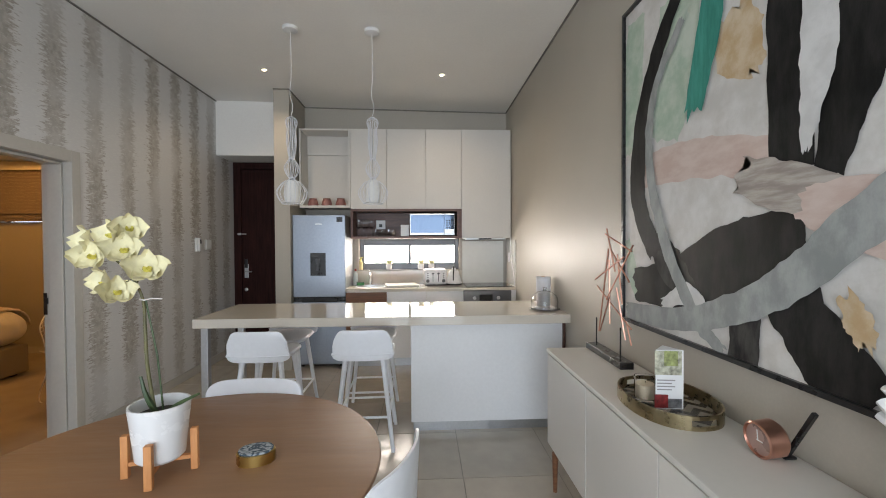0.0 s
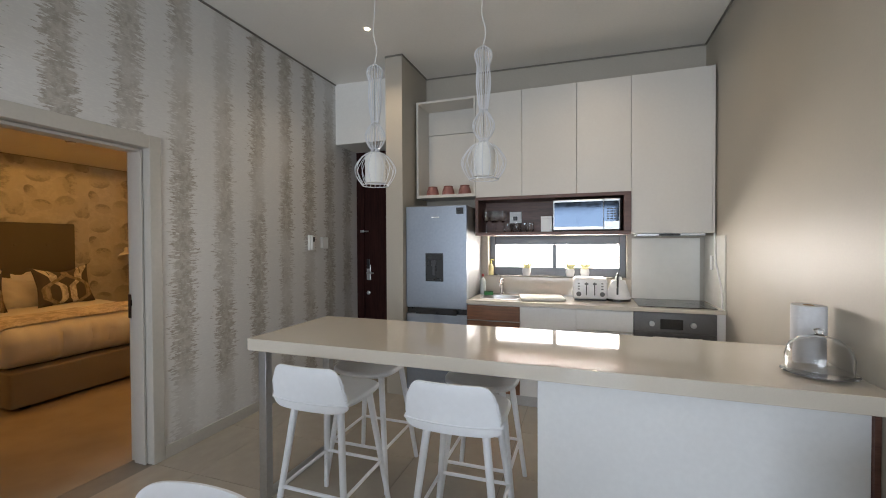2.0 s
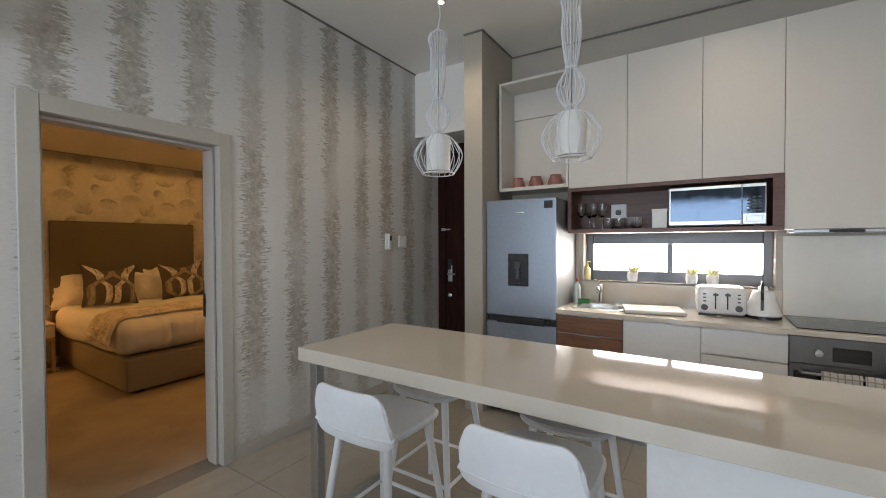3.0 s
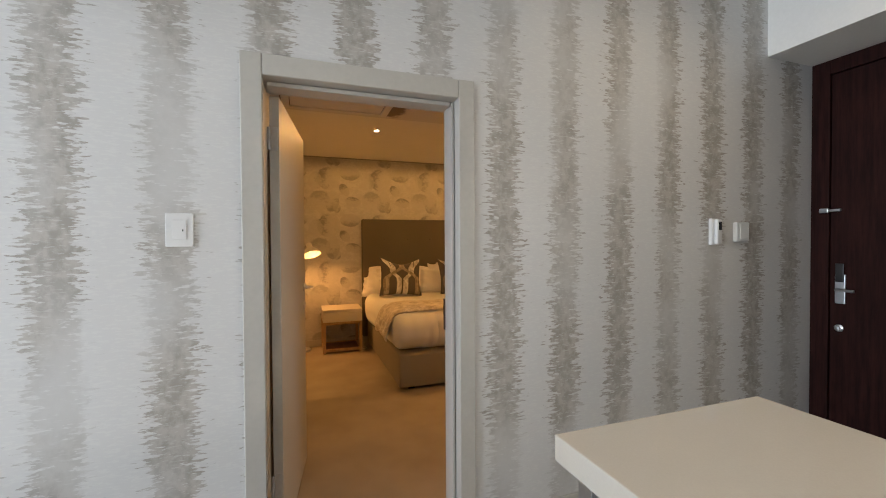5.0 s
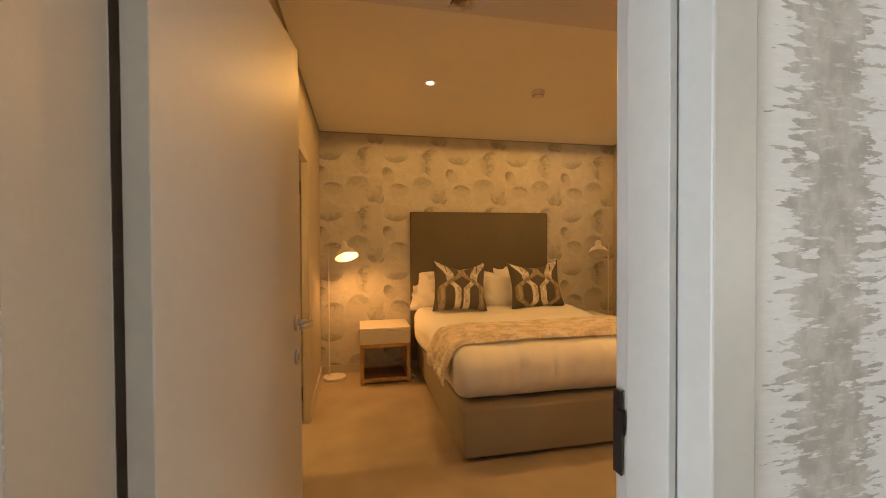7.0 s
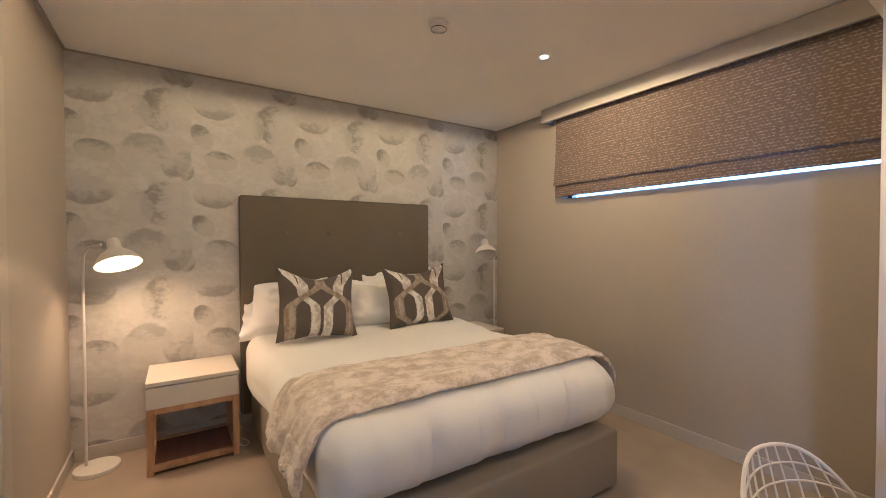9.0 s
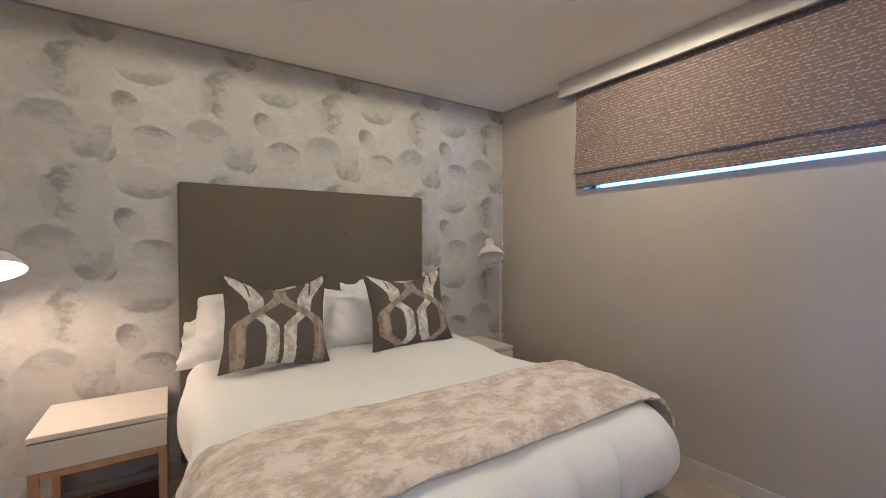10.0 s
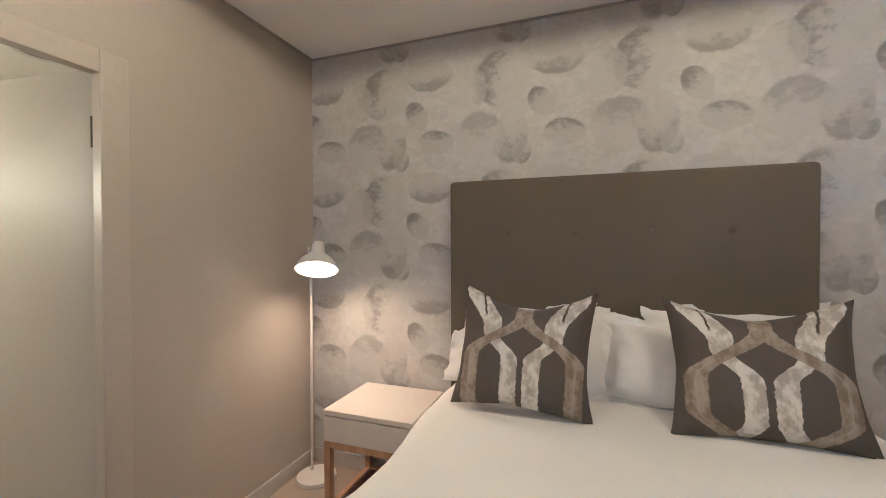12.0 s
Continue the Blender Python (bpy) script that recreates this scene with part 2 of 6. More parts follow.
def tube(points, radius, seg=8, bm=None, r_end=None, closed=False):
    """A round bar along points; the radius may taper."""
    bm = bm or bmesh.new()
    pts = [Vector(p) for p in points]
    n = len(pts)
    rings, side = [], None
    for i, p in enumerate(pts):
        if closed:
            d = (pts[(i + 1) % n] - pts[i - 1]).normalized()
        else:
            d = (pts[min(i + 1, n - 1)] - pts[max(i - 1, 0)]).normalized()
        if side is None:
            side = d.cross(Vector((0, 0, 1)) if abs(d.z) < 0.9 else Vector((1, 0, 0))).normalized()
        side = (side - d * side.dot(d)).normalized()
        up = d.cross(side)
        r = radius if r_end is None else radius + (r_end - radius) * i / (n - 1)
        rings.append([bm.verts.new(p + (side * math.cos(2 * math.pi * k / seg) + up * math.sin(2 * math.pi * k / seg)) * r) for k in range(seg)])
    pairs = list(zip(rings, rings[1:])) + ([(rings[-1], rings[0])] if closed else [])
    for a, b in pairs:
        for k in range(seg):
            j = (k + 1) % seg
            bm.faces.new((a[k], a[j], b[j], b[k]))
    if not closed:
        bm.faces.new(rings[0][::-1])
        bm.faces.new(rings[-1])
    return bm


def paint_by_normal(bm, axis, sign, index):
    bmesh.ops.recalc_face_normals(bm, faces=bm.faces)
    for f in bm.faces:
        if f.normal[axis] * sign > 0.5:
            f.material_index = index
    return bm


# ---- large structure ----
XW, XB, XR, YB, YS = -2.61, -2.80, 1.115, 5.44, -3.5
CEIL, BCEIL, BULK = 3.222, 2.60, 2.285
BW, BS, BN = -6.64, 2.27, 5.795   # bedroom walls: west, south, north
DY0, DY1, DH = 2.29, 3.14, 2.105    # bedroom doorway

bm = bmesh.new()
box(bm, XB, XW, YS - 0.2, DY0, 0, CEIL + 0.15)
box(bm, XB, XW, DY1, 5.98, 0, CEIL + 0.15)
box(bm, XB, XW, DY0, DY1, DH, CEIL + 0.15)
structure("wall_divider", paint_by_normal(bm, 0, 1, 1), [PAINT, WALLPAPER], "striped pale grey wallpaper on a solid wall")
WX0, WX1, WZ0, WZ1 = -0.865, 0.475, 1.125, 1.535   # kitchen window
bm = bmesh.new()
box(bm, -1.55, WX0, YB, 5.64, 0, CEIL + 0.15)
box(bm, WX1, XR, YB, 5.64, 0, CEIL)
box(bm, WX0, WX1, YB, 5.64, 0, WZ0)
box(bm, WX0, WX1, YB, 5.64, WZ1, CEIL + 0.15)
structure("wall_north", bm, PAINT)
structure("pier", boxed(-1.725, -1.55, 4.80, 5.98, 0, CEIL + 0.15), PAINT)
structure("entrance_bulkhead", boxed(XW, -1.725, 5.275, 5.98, 2.60, CEIL + 0.15), CEIL_PAINT, "white boxed bulkhead over the entrance")
structure("entrance_wall", boxed(XW, -1.725, 5.76, 5.98, 0, 2.60), PAINT)
structure("wall_east", boxed(XR, XR + 0.2, YS - 0.2, 5.64, 0, CEIL), PAINT)
SX0, SX1, SH = -2.1, 0.9, 2.4     # sliding doors behind the walk
bm = bmesh.new()
box(bm, XW, SX0, YS - 0.2, YS, 0, CEIL + 0.15)
box(bm, SX1, XR, YS - 0.2, YS, 0, CEIL)
box(bm, SX0, SX1, YS - 0.2, YS, SH, CEIL + 0.15)
structure("wall_south", bm, PAINT)


def ceil_z(x):
    """Height of the living room ceiling, which rises a little towards the wallpapered wall."""
    return 3.215 + 0.0188 * (XR - x)


def follow_ceiling(bm):
    """Shift what is built at the ceiling's mean height onto its slope."""
    for v in bm.verts:
        v.co.z += ceil_z(v.co.x) - CEIL
    return bm


structure("ceiling", follow_ceiling(boxed(XW, XR, YS - 0.2, 5.98, CEIL + 0.004, CEIL + 0.2)), CEIL_PAINT)
structure("floor_slab", boxed(XB, XR, YS - 0.2, 5.98, -0.2, -0.004), GROUT)
# bedroom
structure("wall_west", boxed(BW - 0.15, BW, BS - 0.14, BN + 0.15, 0, BCEIL), [DISC_PAPER], "pale wallpaper with soft grey discs")
BX0, BX1, BH = -5.425, -4.63, 2.047   # bathroom doorway
bm = bmesh.new()
box(bm, BW, BX0 - 0.078, BS - 0.14, BS, 0, BCEIL)
box(bm, BX1, XB, BS - 0.14, BS, 0, BCEIL)
box(bm, BX0 - 0.078, BX1, BS - 0.14, BS, BH + 0.05, BCEIL)
structure("wall_bathroom", bm, PAINT)
NX0, NX1, NZ0, NZ1 = -5.74, -3.2, 1.785, 2.45   # bedroom window
bm = bmesh.new()
box(bm, BW, NX0, BN, BN + 0.2, 0, BCEIL)
box(bm, NX1, XB, BN, BN + 0.2, 0, BCEIL)
box(bm, NX0, NX1, BN, BN + 0.2, 0, NZ0)
box(bm, NX0, NX1, BN, BN + 0.2, NZ1, BCEIL)
structure("wall_window", bm, PAINT)
structure("bedroom_ceiling", boxed(BW - 0.15, XB, BS - 0.14, BN + 0.2, BCEIL + 0.004, BCEIL + 0.2), CEIL_PAINT)


def stained():
    """Ceiling paint with a brown water stain beside the hatch."""
    m, t, b = shader("stained_ceiling_paint")
    n = Net(t)
    p = n.world()
    s = n.split(p)
    dx, dy = n.m("DIVIDE", n.m("SUBTRACT", s[0], -3.43), 0.22), n.m("DIVIDE", n.m("SUBTRACT", s[1], 3.02), 0.085)
    r = n.m("ADD", n.m("SQRT", n.m("ADD", n.m("MULTIPLY", dx, dx), n.m("MULTIPLY", dy, dy))), n.m("MULTIPLY", n.m("SUBTRACT", n.noise(p, 14, 5), 0.5), 1.4))
    t.links.new(n.mix(n.ramp(r, 0.55, 1.05, 0.9, 0.0), (0.72, 0.70, 0.66), (0.13, 0.075, 0.04)), b.inputs["Base Color"])
    b.inputs["Roughness"].default_value = 0.7
    n.bump(b, n.noise(p, 60, 4), 0.08, 0.003)
    return m


structure("bedroom_bulkhead", boxed(-3.63, XB, BS, BN, BULK, BCEIL), stained())
structure("carpet", boxed(BW, XB, BS, BN, -0.2, 0.0), CARPET, "sand coloured cut pile carpet")
# bathroom shell
bm = bmesh.new()
box(bm, -6.7, -6.55, 0.3, BS - 0.14, 0, 2.5)
box(bm, -3.7, -3.55, 0.3, BS - 0.14, 0, 2.5)
box(bm, -6.7, -3.55, 0.15, 0.3, 0, 2.5)
structure("bathroom_walls", bm, plain("bathroom_paint", (0.55, 0.50, 0.40), 0.5))
structure("bathroom_ceiling", boxed(-6.7, -3.55, 0.15, BS - 0.14, 2.40, 2.55), CEIL_PAINT)
structure("bathroom_floor", boxed(-6.7, -3.55, 0.15, BS - 0.0, -0.2, -0.003), TILE)
structure("ground", boxed(-400, 400, -400, 400, -4.2, -4.0), plain("lawn", (0.09, 0.13, 0.05), 0.9, vary=0.2))

# ---- more builders ----


def shell(fn, nu, nv, thick):
    """A closed curved panel: fn(u, v) gives its face, thick its depth behind it."""
    bm = bmesh.new()
    pts = [[Vector(fn(i / nu, j / nv)) for j in range(nv + 1)] for i in range(nu + 1)]
    front, back = [], []
    for i in range(nu + 1):
        fr, bk = [], []
        for j in range(nv + 1):
            du = pts[min(i + 1, nu)][j] - pts[max(i - 1, 0)][j]
            dv = pts[i][min(j + 1, nv)] - pts[i][max(j - 1, 0)]
            nrm = du.cross(dv)
            nrm = nrm.normalized() if nrm.length > 1e-9 else Vector((0, 0, 1))
            edge = min(i, nu - i, j, nv - j)
            t = thick * (0.55 if edge == 0 else 1.0)
            fr.append(bm.verts.new(pts[i][j] + nrm * t / 2))
            bk.append(bm.verts.new(pts[i][j] - nrm * t / 2))
        front.append(fr)
        back.append(bk)
    for i in range(nu):
        for j in range(nv):
            bm.faces.new((front[i][j], front[i + 1][j], front[i + 1][j + 1], front[i][j + 1]))
            bm.faces.new((back[i][j], back[i][j + 1], back[i + 1][j + 1], back[i + 1][j]))
    for i in range(nu):
        bm.faces.new((front[i][0], back[i][0], back[i + 1][0], front[i + 1][0]))
        bm.faces.new((front[i][nv], front[i + 1][nv], back[i + 1][nv], back[i][nv]))
    for j in range(nv):
        bm.faces.new((front[0][j], front[0][j + 1], back[0][j + 1], back[0][j]))
        bm.faces.new((front[nu][j], back[nu][j], back[nu][j + 1], front[nu][j + 1]))
    return bm


def slab(outline, z0, z1, bevel=0.0, seg=2):
    bm = bmesh.new()
    lo = [bm.verts.new((x, y, z0)) for x, y in outline]
    hi = [bm.verts.new((x, y, z1)) for x, y in outline]
    n = len(outline)
    bm.faces.new(lo[::-1])
    top = bm.faces.new(hi)
    for i in range(n):
        j = (i + 1) % n
        bm.faces.new((lo[i], lo[j], hi[j], hi[i]))
    if bevel:
        ring = [e for e in bm.edges if (e.verts[0] in lo) == (e.verts[1] in lo)]
        bmesh.ops.bevel(bm, geom=ring, offset=bevel, segments=seg, affect="EDGES", profile=0.5)
    return bm


def superellipse(a, b, n=3.2, seg=40, cx=0.0, cy=0.0):
    out = []
    for k in range(seg):
        t = 2 * math.pi * k / seg
        c, s = math.cos(t), math.sin(t)
        out.append((cx + a * math.copysign(abs(c) ** (2 / n), c), cy + b * math.copysign(abs(s) ** (2 / n), s)))
    return out


def smooth_line(points, steps=8):
    """A smooth line through points."""
    p = [Vector(q) for q in points]
    p = [p[0] * 2 - p[1]] + p + [p[-1] * 2 - p[-2]]
    out = []
    for i in range(1, len(p) - 2):
        for k in range(steps):
            t = k / steps
            out.append(0.5 * (2 * p[i] + (p[i + 1] - p[i - 1]) * t + (2 * p[i - 1] - 5 * p[i] + 4 * p[i + 1] - p[i + 2]) * t * t + (3 * p[i] - p[i - 1] - 3 * p[i + 1] + p[i + 2]) * t ** 3))
    out.append(p[-2])
    return out


def moved(bm, m):
    bmesh.ops.transform(bm, matrix=m, verts=bm.verts)
    return bm


def wrinkle(bm, amount, scale, seed=0.0):
    bm.normal_update()
    for v in bm.verts:
        v.co += v.normal * amount * noise.noise(v.co * scale + Vector((seed, seed * 2, 0)))
    return bm


STEEL = plain("brushed_steel", (0.52, 0.53, 0.54), 0.34, 1.0, vary=0.06, grain=60, bump=0.03)
FRIDGE = plain("fridge_steel", (0.31, 0.345, 0.40), 0.36, 0.85, vary=0.05, grain=40, bump=0.02)
CHROME = plain("chrome", (0.75, 0.75, 0.75), 0.1, 1.0, vary=0.02, bump=0)
BLACK = plain("black_plastic", (0.012, 0.012, 0.013), 0.3, vary=0.1, bump=0.02)
BLACK_GLASS = plain("black_glass", (0.01, 0.01, 0.011), 0.06, vary=0.05, bump=0)
QUARTZ = plain("cream_quartz", (0.60, 0.545, 0.465), 0.02, vary=0.02, grain=220, bump=0.0, coat=0.2)
CAB = plain("cream_cabinet_lacquer", (0.65, 0.625, 0.58), 0.38, vary=0.015, grain=40, bump=0.02)
PANEL = plain("white_panel_lacquer", (0.78, 0.785, 0.79), 0.4, vary=0.02, grain=40, bump=0.02)
DARKWOOD = wood("dark_walnut", (0.075, 0.032, 0.024), (0.15, 0.07, 0.048), (2, 20, 20), 0.4)
REDWOOD = wood("walnut_veneer", (0.13, 0.05, 0.022), (0.25, 0.11, 0.05), (2, 22, 30), 0.4)
DOORWOOD = wood("mahogany_door", (0.012, 0.003, 0.0025), (0.034, 0.010, 0.008), (24, 24, 1.5), 0.55)
DOORWOOD.node_tree.nodes["Principled BSDF"].inputs["Specular IOR Level"].default_value = 0.12
OAK = wood("oak", (0.36, 0.22, 0.10), (0.52, 0.34, 0.17), (18, 18, 2), 0.5)
ORANGE_OAK = wood("warm_oak_stand", (0.50, 0.20, 0.06), (0.62, 0.28, 0.10), (18, 18, 3), 0.5)
TABLE_OAK = wood("smoked_oak_top", (0.235, 0.122, 0.060), (0.285, 0.155, 0.080), (1.2, 9, 9), 0.45)
SHELL = plain("white_painted_ply", (0.82, 0.84, 0.88), 0.42, vary=0.02, grain=30, bump=0.03)
PORCELAIN = plain("white_ceramic", (0.78, 0.78, 0.78), 0.25, vary=0.02, bump=0.01)
CLEAR = glassy("clear_glass", ior=1.38)
PINK = plain("dusty_pink_glaze", (0.30, 0.13, 0.115), 0.3, vary=0.08)
PETAL = plain("pale_yellow_petal", (0.80, 0.74, 0.47), 0.6, vary=0.08, grain=30, bump=0.1)
STEM = plain("orchid_stem", (0.13, 0.12, 0.05), 0.6, vary=0.2)
LEAF = plain("dark_leaf", (0.05, 0.085, 0.03), 0.45, vary=0.2)
COPPER = plain("rose_copper", (0.66, 0.36, 0.27), 0.34, 1.0, vary=0.05)
BRASS = plain("aged_brass", (0.33, 0.27, 0.16), 0.3, 1.0, vary=0.18, grain=25)
CLOTH = plain("white_cloth", (0.68, 0.66, 0.63), 0.9, vary=0.06, grain=120, bump=0.3)
YELLOW = plain("yellow_flower", (0.70, 0.62, 0.12), 0.6, vary=0.1)
PALE_YELLOW = plain("pale_yellow_flower", (0.80, 0.76, 0.42), 0.6, vary=0.1)
GREENP = plain("green_plastic", (0.03, 0.22, 0.06), 0.35, vary=0.1)
LAMPLIT = glow("downlight_glow", (1.0, 0.78, 0.45), 40.0)
PLASTIC = plain("white_plastic", (0.75, 0.745, 0.73), 0.35, vary=0.02, bump=0.01)

# ---- openings, trims ----
# bedroom door frame
bm = bmesh.new()
box(bm, XB - 0.012, XW + 0.016, DY0 - 0.082, DY0 - 0.002, 0, DH + 0.078, 0.004)
box(bm, XB - 0.012, XW + 0.016, DY1 - 0.006, DY1 + 0.072, 0, DH + 0.078, 0.004)
box(bm, XB - 0.012, XW + 0.015, DY0 - 0.0015, DY1 - 0.0065, DH - 0.008, DH + 0.077, 0.004)
box(bm, -2.755, -2.655, DY1 - 0.024, DY1 - 0.010, 0, DH - 0.013, 0.002)
box(bm, -2.755, -2.655, DY0 + 0.013, DY1 - 0.03, DH - 0.03, DH - 0.012, 0.002)
structure("door_frame_1", bm, FRAME, "painted timber door frame with a broad flat architrave")
# bathroom door frame
bm = bmesh.new()
box(bm, BX0 - 0.085, BX0 + 0.012, BS - 0.035, BS + 0.016, 0, BH + 0.075, 0.004)
box(bm, BX1 - 0.012, BX1 + 0.075, BS - 0.155, BS + 0.016, 0, BH + 0.075, 0.004)
box(bm, BX0 + 0.0125, BX1 - 0.0125, BS - 0.035, BS + 0.015, BH - 0.012, BH + 0.074, 0.004)
structure("door_frame_2", bm, plain("greige_frame_paint", (0.46, 0.425, 0.36), 0.4, vary=0.03, grain=40, bump=0.04))


def lever(parent, x, y, z, side, toward):
    """A lever handle with two round roses on a leaf face at y, turned to side."""
    part("rose", moved(lathe([(0.0001, 0), (0.027, 0), (0.027, 0.006), (0.022, 0.01), (0.0001, 0.01)], 24), Matrix.Translation((x, y, z)) @ Matrix.Rotation(-side * math.pi / 2, 4, "X")), STEEL, parent)
    part("keyhole_rose", moved(lathe([(0.0001, 0), (0.026, 0), (0.026, 0.006), (0.021, 0.009), (0.012, 0.009), (0.012, 0.012), (0.0001, 0.012)], 24), Matrix.Translation((x, y, z - 0.115)) @ Matrix.Rotation(-side * math.pi / 2, 4, "X")), STEEL, parent)
    line = smooth_line([(x, y, z), (x, y + side * 0.045, z), (x + toward * 0.03, y + side * 0.055, z), (x + toward * 0.125, y + side * 0.05, z + 0.008)], 5)
    part("lever", tube(line, 0.011, 10, r_end=0.007), STEEL, parent, smooth=True)


# bedroom door leaf, standing open
leaf = thing("door_1", -2.808, 2.299, 0.0, 0, "white painted flush door standing open into the bedroom", "door")
leaf["kind"] = "structure"
LEAF_PAINT = plain("door_paint", (0.47, 0.45, 0.41), 0.5, vary=0.03, grain=40, bump=0.03)
leaf.matrix_basis = pose(-2.808, 2.299, 0.0, 0, 0, -7.6)
part("leaf", boxed(-0.83, -0.004, 0, 0.042, 0.008, DH - 0.02, 0.002), LEAF_PAINT, leaf)
lever(leaf, -0.765, 0.042, 1.14, 1, 1)
lever(leaf, -0.765, 0.0, 1.14, -1, 1)
for hz in (0.31, 1.893):
    hg = box(boxed(-0.0042, -0.0015, 0.006, 0.036, hz - 0.052, hz + 0.052, 0.0005), -0.004, 0.010, -0.008, 0.005, hz - 0.052, hz + 0.052, 0.004)
    part("hinge", hg, STEEL, leaf, "steel butt hinge")
strike = thing("strike_plate", XB + 0.006, DY1 - 0.013, 1.05, 0, "black metal strike plate set in the door jamb", "lock")
part("plate", boxed(-0.012, 0.012, -0.003, 0.001, -0.08, 0.08, 0.001), BLACK, strike)
part("keep", boxed(-0.008, 0.02, -0.006, 0.001, 0.0, 0.045, 0.001), BLACK, strike)
# bathroom door leaf
leaf = thing("door_2", BX0 - 0.030, BS - 0.045, 0.0, -82.0, "cream painted flush door standing open into the bathroom", "door")
leaf["kind"] = "structure"
part("leaf", boxed(0.03, 0.80, -0.042, 0.0, 0.008, BH + 0.03, 0.002), LEAF_PAINT, leaf)
for hz in (0.22, 1.84):
    part("hinge", box(boxed(0.0, 0.03, -0.03, 0.012, hz - 0.05, hz + 0.05, 0.002), 0.03, 0.055, 0.0, 0.004, hz - 0.06, hz + 0.06), BLACK, leaf, "dark metal hinge")
# entrance door
DYF = 5.72
leaf = thing("door_3", -2.50, DYF, 0.0, 0, "dark mahogany entrance door with a steel lock", "door")
leaf["kind"] = "structure"
part("leaf", boxed(0.0, 0.775, 0.0, 0.04, 0.008, 2.50, 0.003), DOORWOOD, leaf)
part("frame_side", boxed(-0.105, -0.004, -0.012, 0.04, 0.0, 2.597, 0.003), DOORWOOD, leaf)
part("frame_head", boxed(-0.003, 0.775, -0.012, 0.04, 2.505, 2.597, 0.003), DOORWOOD, leaf)
part("lock_plate", boxed(0.03, 0.085, -0.012, 0.0, 1.01, 1.2, 0.004), STEEL, leaf)
part("lock_reader", boxed(0.035, 0.08, -0.02, -0.0125, 1.15, 1.27, 0.004), BLACK, leaf)
part("lever", tube(smooth_line([(0.055, -0.012, 1.10), (0.055, -0.05, 1.10), (0.075, -0.056, 1.10), (0.15, -0.055, 1.10)], 5), 0.009, 8), STEEL, leaf, smooth=True)
part("knob", moved(lathe([(0.0001, 0), (0.024, 0), (0.024, 0.006), (0.014, 0.01), (0.014, 0.024), (0.0001, 0.026)], 20), Matrix.Translation((0.05, 0, 0.85)) @ Matrix.Rotation(math.pi / 2, 4, "X")), STEEL, leaf)
part("door_chain", box(boxed(-0.05, 0.0, -0.03, -0.0125, 1.60, 1.63, 0.004), 0.0, 0.06, -0.02, -0.0005, 1.607, 1.623, 0.003), STEEL, leaf)

# kitchen window
win = thing("window_1", WX0, 5.55, WZ0, 0, "grey aluminium two-light strip window over the sink", "window")
win["kind"] = "structure"
w, h = WX1 - WX0, WZ1 - WZ0
fr = bmesh.new()
box(fr, 0, 0.06, 0, 0.05, 0, h, 0.004)
box(fr, w - 0.06, w, 0, 0.05, 0, h, 0.004)
box(fr, 0.0605, w - 0.0605, 0.001, 0.05, 0, 0.085, 0.004)
box(fr, 0.0605, w - 0.0605, 0.001, 0.05, h - 0.09, h, 0.004)
part("window_frame", fr, ALU, win)
part("mullion", boxed(w / 2 - 0.02, w / 2 + 0.02, -0.004, 0.05, 0.086, h - 0.091, 0.003), ALU, win)
for a, b in ((0.061, w / 2 - 0.021), (w / 2 + 0.021, w - 0.061)):
    part("pane", boxed(a, b, 0.022, 0.028, 0.086, h - 0.091), GLASS, win).visible_shadow = False
part("window_sill", boxed(0.0, w, -0.11, -0.001, -0.012, 0.002, 0.002), QUARTZ, win, "pale stone sill")
# bright hazy sky outside the kitchen window
HAZE = glow("hazy_sky", (1.0, 0.99, 0.97), 4.5)
tagged(part("backdrop_bedroom", boxed(-14.0, -2.6, 12.5, 12.52, -3.0, 9.0), glow("pale_blue_sky", (0.72, 0.86, 1.0), 1.3)), "pale blue sky", "sky", "", "structure")
tagged(part("backdrop_kitchen", boxed(-2.55, 4.5, 9.5, 9.52, -1.0, 3.1), HAZE), "bright hazy sky", "sky", "", "structure")
# sliding doors behind the walk
win = thing("window_2", SX0, YS - 0.12, 0, 0, "grey aluminium sliding glass doors to the balcony", "window")
win["kind"] = "structure"
w = SX1 - SX0
fr = bmesh.new()
for a in (0.0, w / 3 - 0.035, 2 * w / 3 - 0.035, w - 0.07):
    box(fr, a, a + 0.07, 0, 0.06, 0, SH, 0.004)
for a in (0.0, w / 3, 2 * w / 3):
    box(fr, a + 0.0705 - (0.035 if a else 0), a + w / 3 - (0.036 if a < w / 2 else 0.0705), 0.001, 0.06, 0, 0.08)
    box(fr, a + 0.0705 - (0.035 if a else 0), a + w / 3 - (0.036 if a < w / 2 else 0.0705), 0.001, 0.06, SH - 0.08, SH)
part("window_frame", fr, ALU, win)
for i in range(3):
    part("pane", boxed(i * w / 3 + 0.07, (i + 1) * w / 3 - 0.07, 0.027, 0.033, 0.081, SH - 0.081), GLASS, win).visible_shadow = False


def skirting(name, segs):
    bm = bmesh.new()
    for s in segs:
        box(bm, *s, 0.0, 0.088, 0.003)
    structure(name, bm, FRAME, "")


skirting("baseboard_bedroom", [(BW + 0.0005, BX0 - 0.0855, BS, BS + 0.014), (BW + 0.0005, XB - 0.001, BN - 0.014, BN), (BW, BW + 0.014, BS + 0.015, BN - 0.015), (BX1 + 0.0755, XB - 0.02, BS, BS + 0.014)])
skirting("baseboard_living", [(XW, XW + 0.014, YS, DY0 - 0.0825), (XW, XW + 0.014, DY1 + 0.0725, 5.70), (XR - 0.014, XR, YS, 3.1)])
